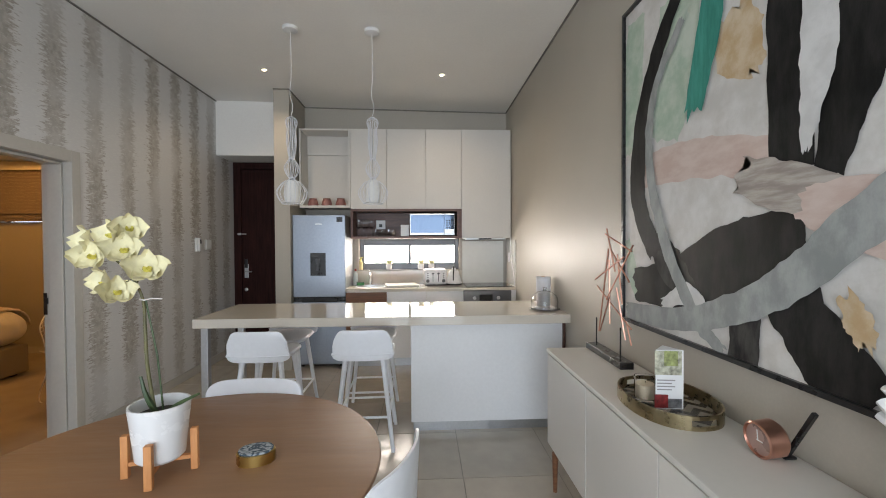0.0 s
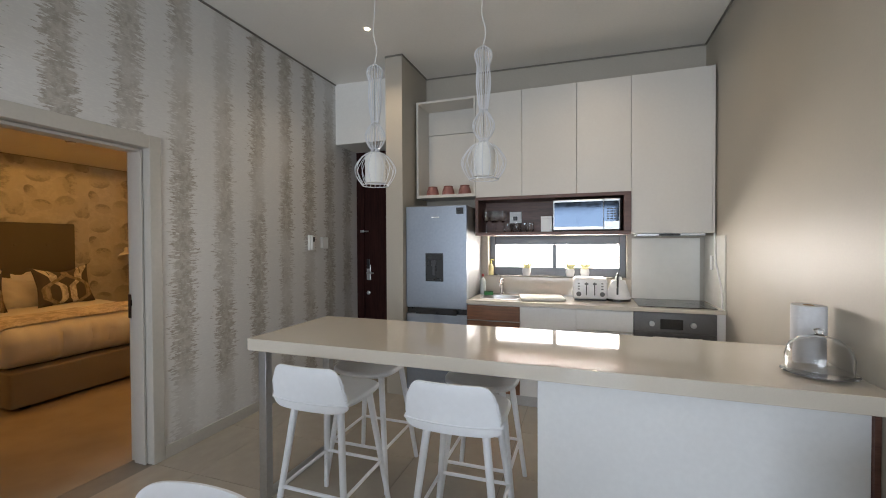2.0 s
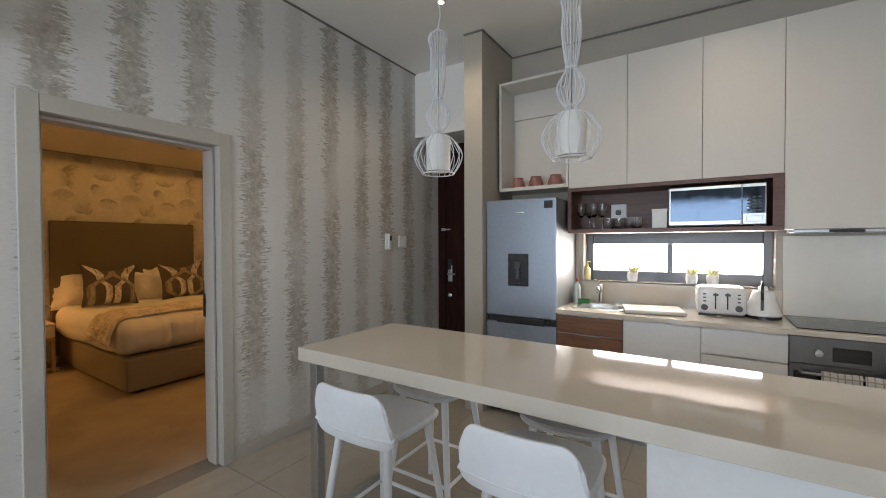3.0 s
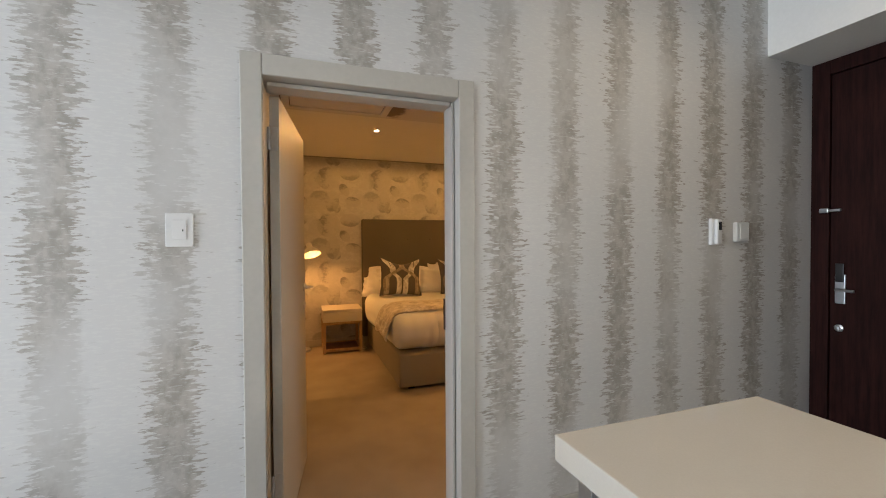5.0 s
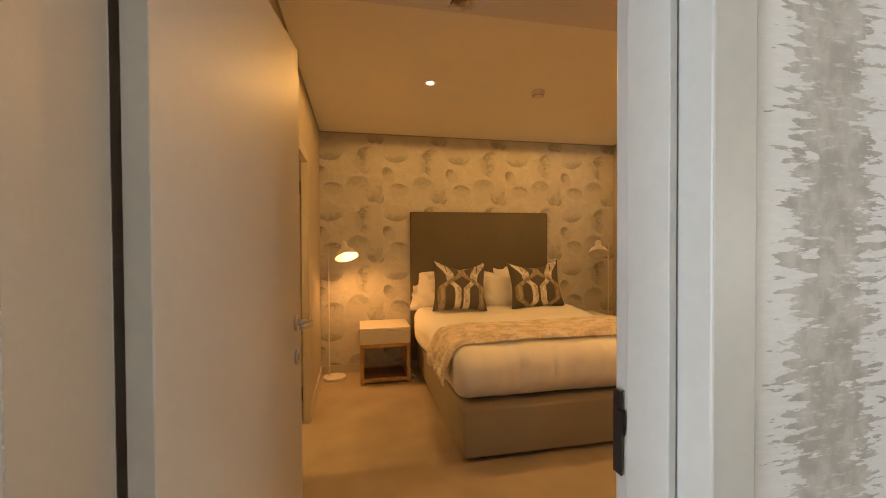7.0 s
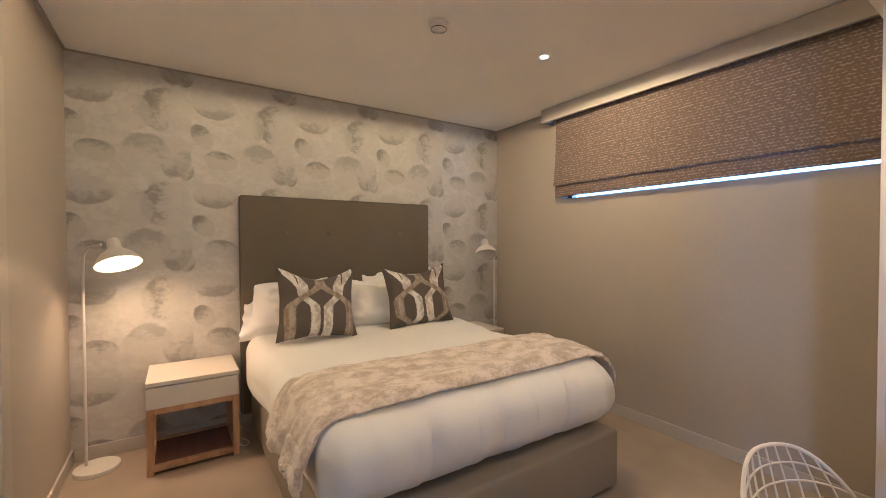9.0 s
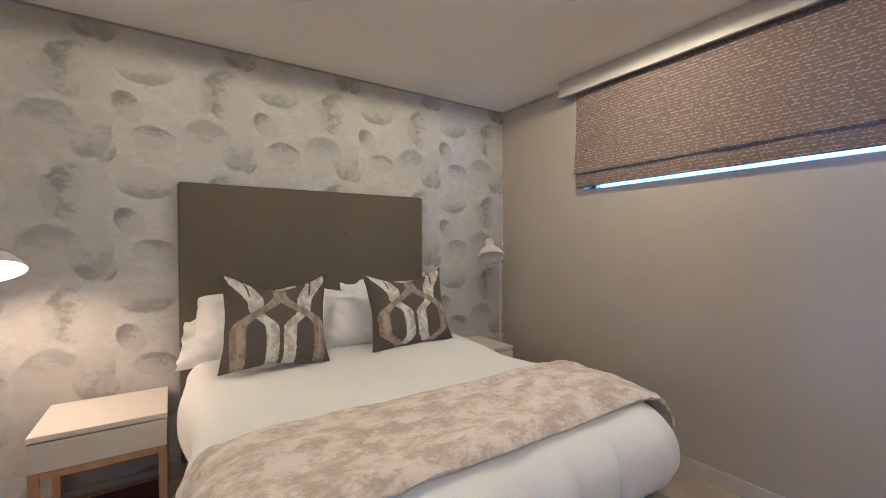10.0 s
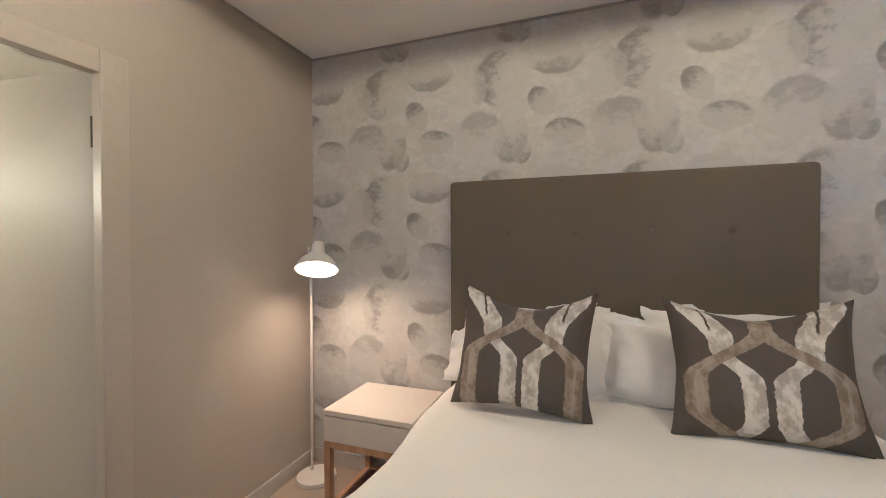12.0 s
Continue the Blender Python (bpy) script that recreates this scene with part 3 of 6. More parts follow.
# shadow-line cornices: solid strips along the wall tops, coloured dark for a gap's shade
GAP_SHADE = plain("shadow_gap", (0.20, 0.185, 0.16), 0.8)
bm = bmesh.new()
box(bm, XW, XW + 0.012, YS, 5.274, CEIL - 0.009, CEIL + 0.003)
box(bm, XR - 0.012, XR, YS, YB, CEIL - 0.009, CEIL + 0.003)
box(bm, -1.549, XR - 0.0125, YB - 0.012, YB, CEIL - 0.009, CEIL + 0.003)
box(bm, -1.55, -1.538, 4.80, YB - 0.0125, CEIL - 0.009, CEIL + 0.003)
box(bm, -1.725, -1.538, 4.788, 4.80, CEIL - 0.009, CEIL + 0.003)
structure("trim_living", follow_ceiling(bm), GAP_SHADE)
# bedroom strips, the gap's shade painted in a paler tone
bm = bmesh.new()
box(bm, BW, BW + 0.008, BS, BN, BCEIL - 0.008, BCEIL + 0.003)
box(bm, BW + 0.0105, -3.63, BS, BS + 0.010, BCEIL - 0.014, BCEIL + 0.003)
box(bm, BW + 0.0105, -5.85, BN - 0.010, BN, BCEIL - 0.014, BCEIL + 0.003)
structure("trim_bedroom", bm, plain("soft_gap_shade", (0.36, 0.34, 0.31), 0.8))


def downlight(x, y, z, mat):
    d = thing("downlight", x, y, z, 0, "small round recessed ceiling downlight, lit", "downlight", "ceiling downlights")
    part("rim", lathe([(0.021, 0.0), (0.036, -0.003), (0.040, 0.0), (0.040, 0.004), (0.021, 0.004), (0.021, 0.0)], 28), PLASTIC, d)
    part("bulb", lathe([(0.0001, -0.001), (0.018, -0.001), (0.020, 0.003), (0.0001, 0.003)], 24), mat, d, "glowing bulb")
    return d


downlight(-1.63, 4.29, ceil_z(-1.63) + 0.003, LAMPLIT)
downlight(0.2, 4.27, ceil_z(0.2) + 0.003, LAMPLIT)
downlight(-5.13, 3.20, BCEIL + 0.003, LAMPLIT)
downlight(-5.10, 4.87, BCEIL + 0.003, LAMPLIT)
downlight(-3.35, 4.30, BULK - 0.001, LAMPLIT)


# ---- kitchen ----
def handle_free_door(parent, name, x0, x1, y, z0, z1, mat, label=""):
    return part(name, boxed(x0 + 0.0015, x1 - 0.0015, y, y + 0.019, z0 + 0.0015, z1 - 0.0015, 0.0015), mat, parent, label)


YC = 5.10
# upper cabinets: each unit a thing
for x0, x1, z0 in ((-0.905, -0.458, 1.906), (-0.458, 0.03, 1.906), (0.03, 0.478, 1.906), (0.478, 1.083, 1.54)):
    u = thing("wall_cabinet", x0, YC, z0, 0, "tall cream lacquered wall cabinet with a flush door" if z0 > 1.6 else "taller cream wall cabinet housing the extractor over the hob", "cabinet", "kitchen wall cabinets")
    w, h = x1 - x0, 2.90 - z0
    part("body", boxed(0.002, w - 0.002, 0.0205, YB - YC - 0.002, 0.001, h, 0.001), CAB, u)
    handle_free_door(u, "door", 0, w, 0.0, 0.0, h, CAB)
    if z0 < 1.6:
        part("end_panel", boxed(w, w + 0.018, 0.0, YB - YC - 0.002, 0.0, h, 0.001), CAB, u)
        part("extractor_hood", boxed(0.05, w - 0.04, 0.03, 0.30, -0.022, 0.0, 0.003), STEEL, u, "slim steel extractor")
        part("hood_switch", boxed(0.22, 0.38, 0.022, 0.03, -0.02, -0.004, 0.002), BLACK, u)
u = thing("open_shelf_unit", -1.53, YC, 1.922, 0, "cream open box shelf above the fridge", "shelf")
w, h, d = 0.624, 0.978, YB - YC - 0.002
part("side_panel", boxed(0, 0.022, 0, d, 0, h, 0.001), CAB, u)
part("side_panel", boxed(w - 0.022, w - 0.001, 0, d, 0, h, 0.001), CAB, u)
part("top_panel", boxed(0.0225, w - 0.0225, 0, d, h - 0.022, h, 0.001), CAB, u)
part("bottom_panel", boxed(0.0225, w - 0.0225, 0, d, 0, 0.03, 0.001), CAB, u)
part("back_panel", boxed(0.0225, w - 0.0225, d - 0.04, d - 0.001, 0.0305, h * 0.72, 0.001), CAB, u)
part("upper_back_panel", boxed(0.0225, w - 0.0225, d - 0.046, d - 0.001, h * 0.72 + 0.004, h - 0.0225, 0.001), CAB, u)
bm = lathe([(0.0001, 0), (0.062, 0), (0.066, 0.02), (0.058, 0.055), (0.046, 0.085), (0.049, 0.094), (0.045, 0.094), (0.042, 0.085), (0.053, 0.055), (0.06, 0.02), (0.0001, 0.012)], 28)
pot = part("pink_jar", bm, PINK, smooth=True)
tagged(pot, "dusty pink glazed jar on the open shelf", "jar", "jars on the open shelf")
pot.matrix_basis = pose(-1.39, 5.2, 1.9525)
for x in (-1.22, -1.045):
    copy_thing(pot, pose(x, 5.2, 1.9525))
# niche with microwave
u = thing("open_niche_shelf", -0.905, YC - 0.02, 1.536, 0, "dark walnut open niche under the wall cabinets", "shelf")
w, h, d = 1.383, 0.369, YB - YC + 0.018
part("top_panel", boxed(0, w, 0, d, h - 0.03, h, 0.0015), DARKWOOD, u)
part("bottom_panel", boxed(0, w, 0, d, 0, 0.03, 0.0015), DARKWOOD, u)
part("side_panel", boxed(0, 0.03, 0.0005, d, 0.0305, h - 0.0305, 0.001), DARKWOOD, u)
part("side_panel", boxed(w - 0.06, w, 0.0005, d, 0.0305, h - 0.0305, 0.001), DARKWOOD, u)
part("back_panel", boxed(0.0305, w - 0.0605, d - 0.03, d - 0.001, 0.0305, h - 0.0305), DARKWOOD, u)
MZ = 1.567
mw = thing("microwave", -0.175, YC - 0.01, MZ, 0, "silver microwave oven with a mirrored dark door", "microwave")
part("body", boxed(0, 0.565, 0.014, 0.33, 0.006, 0.285, 0.006), STEEL, mw)
part("door", boxed(0.0, 0.43, -0.008, 0.0135, 0.01, 0.283, 0.006), STEEL, mw)
DIM = plain("dim_grey_print", (0.10, 0.10, 0.105), 0.5, vary=0.05)
MIRROR = plain("dark_mirror_glass", (0.045, 0.06, 0.085), 0.04, 1.0, vary=0.02, bump=0)
part("door_glass", boxed(0.012, 0.4290, -0.011, -0.0085, 0.04, 0.262, 0.001), MIRROR, mw, "mirror-dark glass")
part("control_panel", boxed(0.4325, 0.563, -0.006, 0.0135, 0.01, 0.283, 0.005), STEEL, mw)
part("display", boxed(0.4335, 0.556, -0.0085, -0.0065, 0.085, 0.262, 0.001), MIRROR, mw)
for i in range(5):
    for j in range(3):
        part("key", boxed(0.457 + j * 0.029, 0.478 + j * 0.029, -0.0105, -0.009, 0.1 + i * 0.022, 0.110 + i * 0.022), DIM, mw)
part("open_button", boxed(0.455, 0.54, -0.0105, -0.0065, 0.03, 0.068, 0.002), STEEL, mw)
for x in (0.05, 0.5):
    part("foot", boxed(x, x + 0.03, 0.03, 0.3, 0, 0.0055), BLACK, mw)


def wineglass(x, y, z, bowl=0.038, tall=0.215):
    bm = lathe([(0.0001, 0.0), (0.032, 0.0), (0.032, 0.002), (0.005, 0.006), (0.0035, tall * 0.45), (bowl * 0.6, tall * 0.52), (bowl, tall * 0.72), (bowl * 0.8, tall), (bowl * 0.78, tall), (bowl * 0.95, tall * 0.72), (bowl * 0.5, tall * 0.54), (0.0001, tall * 0.51)], 20)
    g = part("wine_glass", bm, CLEAR, smooth=True)
    g.matrix_basis = pose(x, y, z)
    return tagged(g, "clear stemmed wine glass in the walnut niche", "glass", "glasses in the niche")


for x, y in ((-0.82, 5.18), (-0.77, 5.25), (-0.72, 5.18), (-0.67, 5.26)):
    wineglass(x, y, 1.5665)
bm = lathe([(0.0001, 0), (0.03, 0), (0.04, 0.03), (0.038, 0.09), (0.036, 0.09), (0.037, 0.03), (0.027, 0.006), (0.0001, 0.006)], 20)
g = tagged(part("tumbler", bm, CLEAR, smooth=True), "clear round tumbler in the walnut niche", "glass", "tumblers in the niche")
g.matrix_basis = pose(-0.61, 5.2, 1.5665)
for x, y in ((-0.55, 5.26), (-0.52, 5.17), (-0.45, 5.22), (-0.40, 5.2)):
    copy_thing(g, pose(x, y, 1.5665))
so = thing("wall_socket", -0.565, 5.405, 1.72, 0, "white double wall socket at the back of the niche", "socket")
part("plate", boxed(-0.06, 0.06, -0.01, 0.0, -0.06, 0.06, 0.004), PLASTIC, so)
part("outlet", boxed(-0.035, 0.035, -0.013, -0.0105, -0.03, 0.03, 0.002), PLASTIC, so)
part("plug", boxed(-0.02, 0.02, -0.045, -0.0135, -0.03, 0.01, 0.006), BLACK, so)
bx = thing("paper_box", -0.29, 5.16, 1.5665, 0, "small white cardboard box beside the microwave", "box")
part("carton", boxed(0, 0.1, 0, 0.11, 0, 0.125, 0.002), PLASTIC, bx)
part("lid", boxed(-0.002, 0.102, -0.002, 0.112, 0.1255, 0.145, 0.002), PLASTIC, bx)

# fridge
fr = thing("fridge", -1.545, 4.86, 0.0, 0, "silver fridge freezer with a water dispenser", "fridge")
part("body", boxed(0.004, 0.611, 0.062, 0.57, 0.03, 1.815, 0.006), plain("fridge_side", (0.22, 0.225, 0.23), 0.45, 0.3), fr)
up = part("upper_door", boxed(0.0, 0.615, 0.0, 0.06, 0.845, 1.82, 0.008, 3), FRIDGE, fr)
lo = part("lower_door", boxed(0.0, 0.615, 0.0, 0.06, 0.045, 0.79, 0.008, 3), FRIDGE, fr)
part("handle_recess", boxed(0.10, 0.52, -0.012, 0.05, 0.785, 0.846, 0.01), BLACK, fr, "black recessed grip")
part("door_gap", boxed(0.006, 0.609, 0.02, 0.058, 0.792, 0.843), BLACK, fr)
di = part("dispenser", boxed(0.205, 0.385, -0.004, 0.004, 1.10, 1.37, 0.003), BLACK, up, "black water dispenser")
part("dispenser_display", boxed(0.215, 0.375, -0.007, -0.0045, 1.31, 1.36, 0.001), BLACK_GLASS, fr)
part("dispenser_nozzle", box(boxed(0.27, 0.32, -0.02, -0.0045, 1.25, 1.30, 0.004), 0.28, 0.31, -0.016, -0.0045, 1.16, 1.249, 0.004), plain('dark_grey_plastic', (0.06, 0.06, 0.065), 0.35), fr)
part("dispenser_tray", boxed(0.225, 0.365, -0.02, -0.0045, 1.105, 1.12, 0.002), BLACK, fr)
part("energy_sticker", boxed(0.515, 0.585, -0.0015, 0.0, 1.735, 1.795), BLACK, fr)
part("badge", boxed(0.27, 0.345, -0.002, 0.0, 1.705, 1.715), CHROME, fr)
for x in (0.06, 0.52):
    part("foot", boxed(x, x + 0.04, 0.08, 0.5, 0, 0.0295), BLACK, fr)

# base cabinets
YD, CT = 4.86, 0.94


def base_unit(x0, x1, mat, splits, label):
    u = thing("base_cabinet", x0, YD, 0, 0, label, "cabinet", "kitchen base cabinets")
    w = x1 - x0
    part("body", boxed(0.002, w - 0.002, 0.021, YB - YD - 0.002, 0.10, CT - 0.034), CAB, u)
    part("plinth", boxed(0.0, w, 0.05, 0.07, 0, 0.099), STEEL, u)
    for a, b in zip(splits, splits[1:]):
        d = handle_free_door(u, "drawer" if len(splits) > 2 else "door", 0, w, 0, a, b - 0.008, mat)
        part("grip_edge", boxed(w * 0.35, w * 0.65, -0.004, 0.02, b - 0.0075, b - 0.003), STEEL, d)
    return u


base_unit(-0.93, -0.445, REDWOOD, (0.105, 0.40, 0.76, CT - 0.036), "walnut fronted base unit with drawers below the sink")
base_unit(-0.445, 0.03, PANEL, (0.105, CT - 0.036), "white fronted kitchen base cabinet")
base_unit(0.03, 0.474, PANEL, (0.105, 0.40, 0.73, CT - 0.036), "white kitchen drawer unit beside the oven")
e = thing("end_panel", 1.056, YD, 0, 0, "white end panel of the kitchen run", "panel")
part("board", boxed(0, 0.056, 0, YB - YD - 0.002, 0, CT - 0.031, 0.001), PANEL, e)
ov = thing("oven", 0.476, YD - 0.004, 0, 0, "stainless steel built-in oven with a dark glass door", "oven")
w = 0.578
part("body", boxed(0.01, w - 0.01, 0.03, 0.55, 0.1, CT - 0.036), BLACK, ov)
OVENSTEEL = plain("oven_steel", (0.17, 0.17, 0.175), 0.4, 0.8, vary=0.06, grain=60, bump=0.03)
part("control_panel", boxed(0, w, -0.004, 0.03, 0.745, CT - 0.036, 0.003), OVENSTEEL, ov)
part("display", boxed(0.19, 0.35, -0.0065, -0.0045, 0.775, 0.855, 0.001), BLACK_GLASS, ov)
for x in (0.13, 0.42):
    part("knob", moved(lathe([(0.0001, 0), (0.021, 0), (0.019, 0.02), (0.0001, 0.022)], 24), Matrix.Translation((x, -0.005, 0.815)) @ Matrix.Rotation(math.pi / 2, 4, "X")), STEEL, ov, "round steel knob")
dd = part("oven_door", boxed(0, w, -0.004, 0.03, 0.15, 0.742, 0.003), OVENSTEEL, ov)
part("door_glass", boxed(0.02, w - 0.02, -0.0065, -0.0045, 0.18, 0.70, 0.001), BLACK_GLASS, ov)
part("door_handle", tube([(0.05, -0.006, 0.70), (0.05, -0.045, 0.70), (w - 0.05, -0.045, 0.70), (w - 0.05, -0.006, 0.70)], 0.009, 10), STEEL, ov)
part("plinth", boxed(0, w, 0.05, 0.07, 0, 0.098), STEEL, ov)


def checked():
    m, t, b = shader("checked_tea_towel")
    n = Net(t)
    s = n.split(n.coords())
    lines = n.m("MAXIMUM", n.ramp(n.m("SINE", n.m("MULTIPLY", s[0], 210)), 0.75, 0.9), n.ramp(n.m("SINE", n.m("MULTIPLY", s[2], 210)), 0.75, 0.9))
    t.links.new(n.mix(lines, (0.66, 0.64, 0.62), (0.36, 0.31, 0.30)), b.inputs["Base Color"])
    b.inputs["Roughness"].default_value = 0.95
    n.bump(b, n.noise(n.coords(), 300), 0.3, 0.002)
    return m


CHECK = checked()
for x, wd in ((0.61, 0.17), (0.79, 0.16)):
    tw = part("tea_towel", shell(lambda u, v: (u * wd, -0.061 + 0.006 * math.sin(u * 9 + v * 2), 0.72 - 0.34 * v) if v > 0.03 else (u * wd, -0.05 + 0.006 * math.sin(u * 9), 0.7225), 12, 12, 0.006), CHECK, smooth=True)
    tw.matrix_basis = pose(x, YD - 0.004, 0)
    tagged(tw, "white checked tea towel hung on the oven handle", "towel", "tea towels on the oven")
# worktop with sink cut-out: built round the bowl
wt = thing("kitchen_worktop", 0, 0, 0, 0, "pale cream stone kitchen worktop", "worktop")
bm = bmesh.new()
SX, SY, SA, SB = -0.66, 5.13, 0.17, 0.14
box(bm, -0.93, SX - SA - 0.02, 4.84, YB - 0.002, CT - 0.03, CT)
box(bm, SX + SA + 0.02, 1.112, 4.84, YB - 0.002, CT - 0.03, CT)
box(bm, SX - SA - 0.02, SX + SA + 0.02, 4.84, SY - SB - 0.01, CT - 0.03, CT)
box(bm, SX - SA - 0.02, SX + SA + 0.02, SY + SB + 0.01, YB - 0.002, CT - 0.03, CT)
part("top", bm, QUARTZ, wt)
bm = bmesh.new()
ri, ro = superellipse(SA, SB, 3.0, 36, SX, SY), superellipse(SA + 0.022, SB + 0.022, 4.5, 36, SX, SY)
rings = [[bm.verts.new((x, y, z)) for x, y in ring] for ring, z in ((ro, CT + 0.001), (ri, CT + 0.002), (superellipse(SA - 0.01, SB - 0.01, 3, 36, SX, SY), CT - 0.10), (superellipse(SA * 0.6, SB * 0.6, 2.4, 36, SX, SY), CT - 0.13))]
for a, b in zip(rings, rings[1:]):
    for i in range(36):
        bm.faces.new((a[i], a[(i + 1) % 36], b[(i + 1) % 36], b[i]))
bm.faces.new(rings[-1])
part("sink_bowl", bm, STEEL, wt, "small steel sink bowl", smooth=True)
part("splashback", boxed(0.515, 1.07, YB - 0.012, YB - 0.001, CT + 0.0005, 1.50, 0.001), plain("white_back_glass", (0.76, 0.75, 0.70), 0.15, vary=0.02, bump=0), wt, "white glass splashback")
part("side_splashback", boxed(XR - 0.010, XR - 0.001, 4.87, YB - 0.013, CT + 0.0005, 1.515, 0.001), plain("cream_back_glass", (0.74, 0.72, 0.65), 0.18, vary=0.02, bump=0), wt, "cream glass return on the side wall")
part("upstand", boxed(-0.93, 0.512, YB - 0.008, YB - 0.001, CT + 0.0005, WZ0 - 0.012), QUARTZ, wt)
ta = thing("mixer_tap", -0.70, 5.36, CT, 0, "chrome kitchen mixer tap behind the sink", "tap")
part("body", lathe([(0.0001, 0), (0.026, 0), (0.026, 0.008), (0.02, 0.014), (0.02, 0.12), (0.024, 0.13), (0.022, 0.16), (0.0001, 0.165)], 22), CHROME, ta, smooth=True)
part("spout", tube(smooth_line([(0, -0.015, 0.10), (0.0, -0.08, 0.14), (0.01, -0.15, 0.13), (0.012, -0.165, 0.10)], 6), 0.011, 10), CHROME, ta, smooth=True)
part("lever", tube([(0, 0, 0.16), (-0.01, -0.03, 0.19), (-0.02, -0.09, 0.205)], 0.007, 8), CHROME, ta)
hob = thing("hob", 0.515, 4.90, CT + 0.0005, 0, "black glass cooking hob set on the worktop", "hob")
part("glass_plate", boxed(0, 0.555, 0, 0.47, 0, 0.006, 0.002), BLACK_GLASS, hob)
for x, y in ((0.14, 0.13), (0.41, 0.13), (0.14, 0.34), (0.41, 0.34)):
    part("cooking_zone", lathe([(0.078, 0.0064), (0.082, 0.0064), (0.082, 0.0061), (0.078, 0.0061), (0.078, 0.0064)], 32, cx=x, cy=y), plain("hob_ring", (0.12, 0.12, 0.12), 0.3), hob)
cl = part("folded_cloth", wrinkle(boxed(-0.20, 0.20, -0.15, 0.15, 0, 0.028, 0.01, 3), 0.004, 12), CLOTH, smooth=True)
cl.matrix_basis = pose(-0.28, 5.1, CT + 0.001, 0, 0, 12)
tagged(cl, "folded white drying cloth beside the sink", "cloth")
# toaster
to = thing("toaster", 0.14, 5.24, CT, 4, "white four-slot toaster with two lever columns", "toaster")
part("body", boxed(-0.145, 0.145, -0.12, 0.12, 0.012, 0.205, 0.028, 4), PORCELAIN, to, smooth=True)
part("base", boxed(-0.135, 0.135, -0.11, 0.11, 0, 0.0125, 0.002), BLACK, to)
for y in (-0.07, -0.025, 0.025, 0.07):
    part("slot", boxed(-0.11, 0.11, y - 0.011, y + 0.011, 0.2035, 0.2065), STEEL, to)
for x in (-0.035, 0.035):
    part("lever_track", boxed(x - 0.004, x + 0.004, -0.1225, -0.1195, 0.05, 0.165), BLACK, to)
    part("lever", boxed(x - 0.016, x + 0.016, -0.14, -0.1226, 0.145, 0.16, 0.004), DIM, to)
for x in (-0.1, 0.1):
    part("dial", moved(lathe([(0.0001, 0), (0.022, 0), (0.02, 0.014), (0.0001, 0.015)], 20), Matrix.Translation((x, -0.12, 0.06)) @ Matrix.Rotation(math.pi / 2, 4, "X")), DIM, to)
    for z in (0.105, 0.13, 0.155):
        part("button", boxed(x - 0.009, x + 0.009, -0.124, -0.1195, z - 0.005, z + 0.005, 0.002), DIM, to)
# kettle
ke = thing("kettle", 0.385, 5.22, CT, -8, "white conical electric kettle with a dark handle", "kettle")
part("body", lathe([(0.0001, 0.02), (0.100, 0.02), (0.106, 0.026), (0.106, 0.034), (0.060, 0.178), (0.054, 0.184), (0.0001, 0.186)], 32), PORCELAIN, ke, smooth=True)
part("base", lathe([(0.0001, 0), (0.102, 0), (0.102, 0.019), (0.0001, 0.0195)], 32), BLACK, ke)
part("handle", tube(smooth_line([(0.0, -0.072, 0.125), (0.0, -0.078, 0.19), (0.0, -0.066, 0.235), (0, -0.03, 0.24), (0, 0.0, 0.2)], 6), 0.009, 10), BLACK, ke, smooth=True)
part("lid_knob", lathe([(0.0001, 0.185), (0.03, 0.185), (0.026, 0.215), (0.0001, 0.22)], 16), PORCELAIN, ke)
part("spout", tube([(0, 0.045, 0.15), (0, 0.078, 0.185)], 0.022, 10, r_end=0.012), PORCELAIN, ke)
part("water_gauge", boxed(-0.008, 0.008, -0.098, -0.066, 0.06, 0.125, 0.003), BLACK, ke)


def bottle(x, y, z, r, h, mat, capmat, name, label, pump=False):
    b = thing(name, x, y, z, 0, label, "bottle")
    part("bottle", lathe([(0.0001, 0), (r, 0), (r, h * 0.6), (r * 0.75, h * 0.74), (r * 0.32, h * 0.8), (r * 0.32, h * 0.86), (0.0001, h * 0.86)], 18), mat, b, smooth=True)
    part("cap", lathe([(0.0001, h * 0.86), (r * 0.42, h * 0.86), (r * 0.36, h), (0.0001, h)], 14), capmat, b)
    if pump:
        part("pump_spout", tube([(0, 0, h), (0, 0, h + 0.02), (0.03, -0.02, h + 0.018)], 0.006, 8), capmat, b)


bottle(-0.885, 5.30, CT, 0.032, 0.21, plain("clear_soap", (0.55, 0.60, 0.58), 0.2), plain("red_cap", (0.35, 0.05, 0.04), 0.4), "dish_soap_bottle", "clear dish soap bottle with a red cap")
bottle(-0.845, 5.5, WZ0 + 0.0025, 0.028, 0.14, plain("cream_soap", (0.68, 0.60, 0.30), 0.3), YELLOW, "soap_dispenser", "pale yellow pump soap bottle on the sill", True)
sp = thing("sponge", -0.82, 5.27, CT, 20, "green scouring sponge beside the sink", "sponge")
part("foam", boxed(-0.045, 0.045, -0.03, 0.03, 0, 0.028, 0.005), GREENP, sp)
part("scourer", boxed(-0.045, 0.045, -0.03, 0.03, 0.0285, 0.037, 0.003), plain("dark_green_scourer", (0.02, 0.10, 0.03), 0.9), sp)


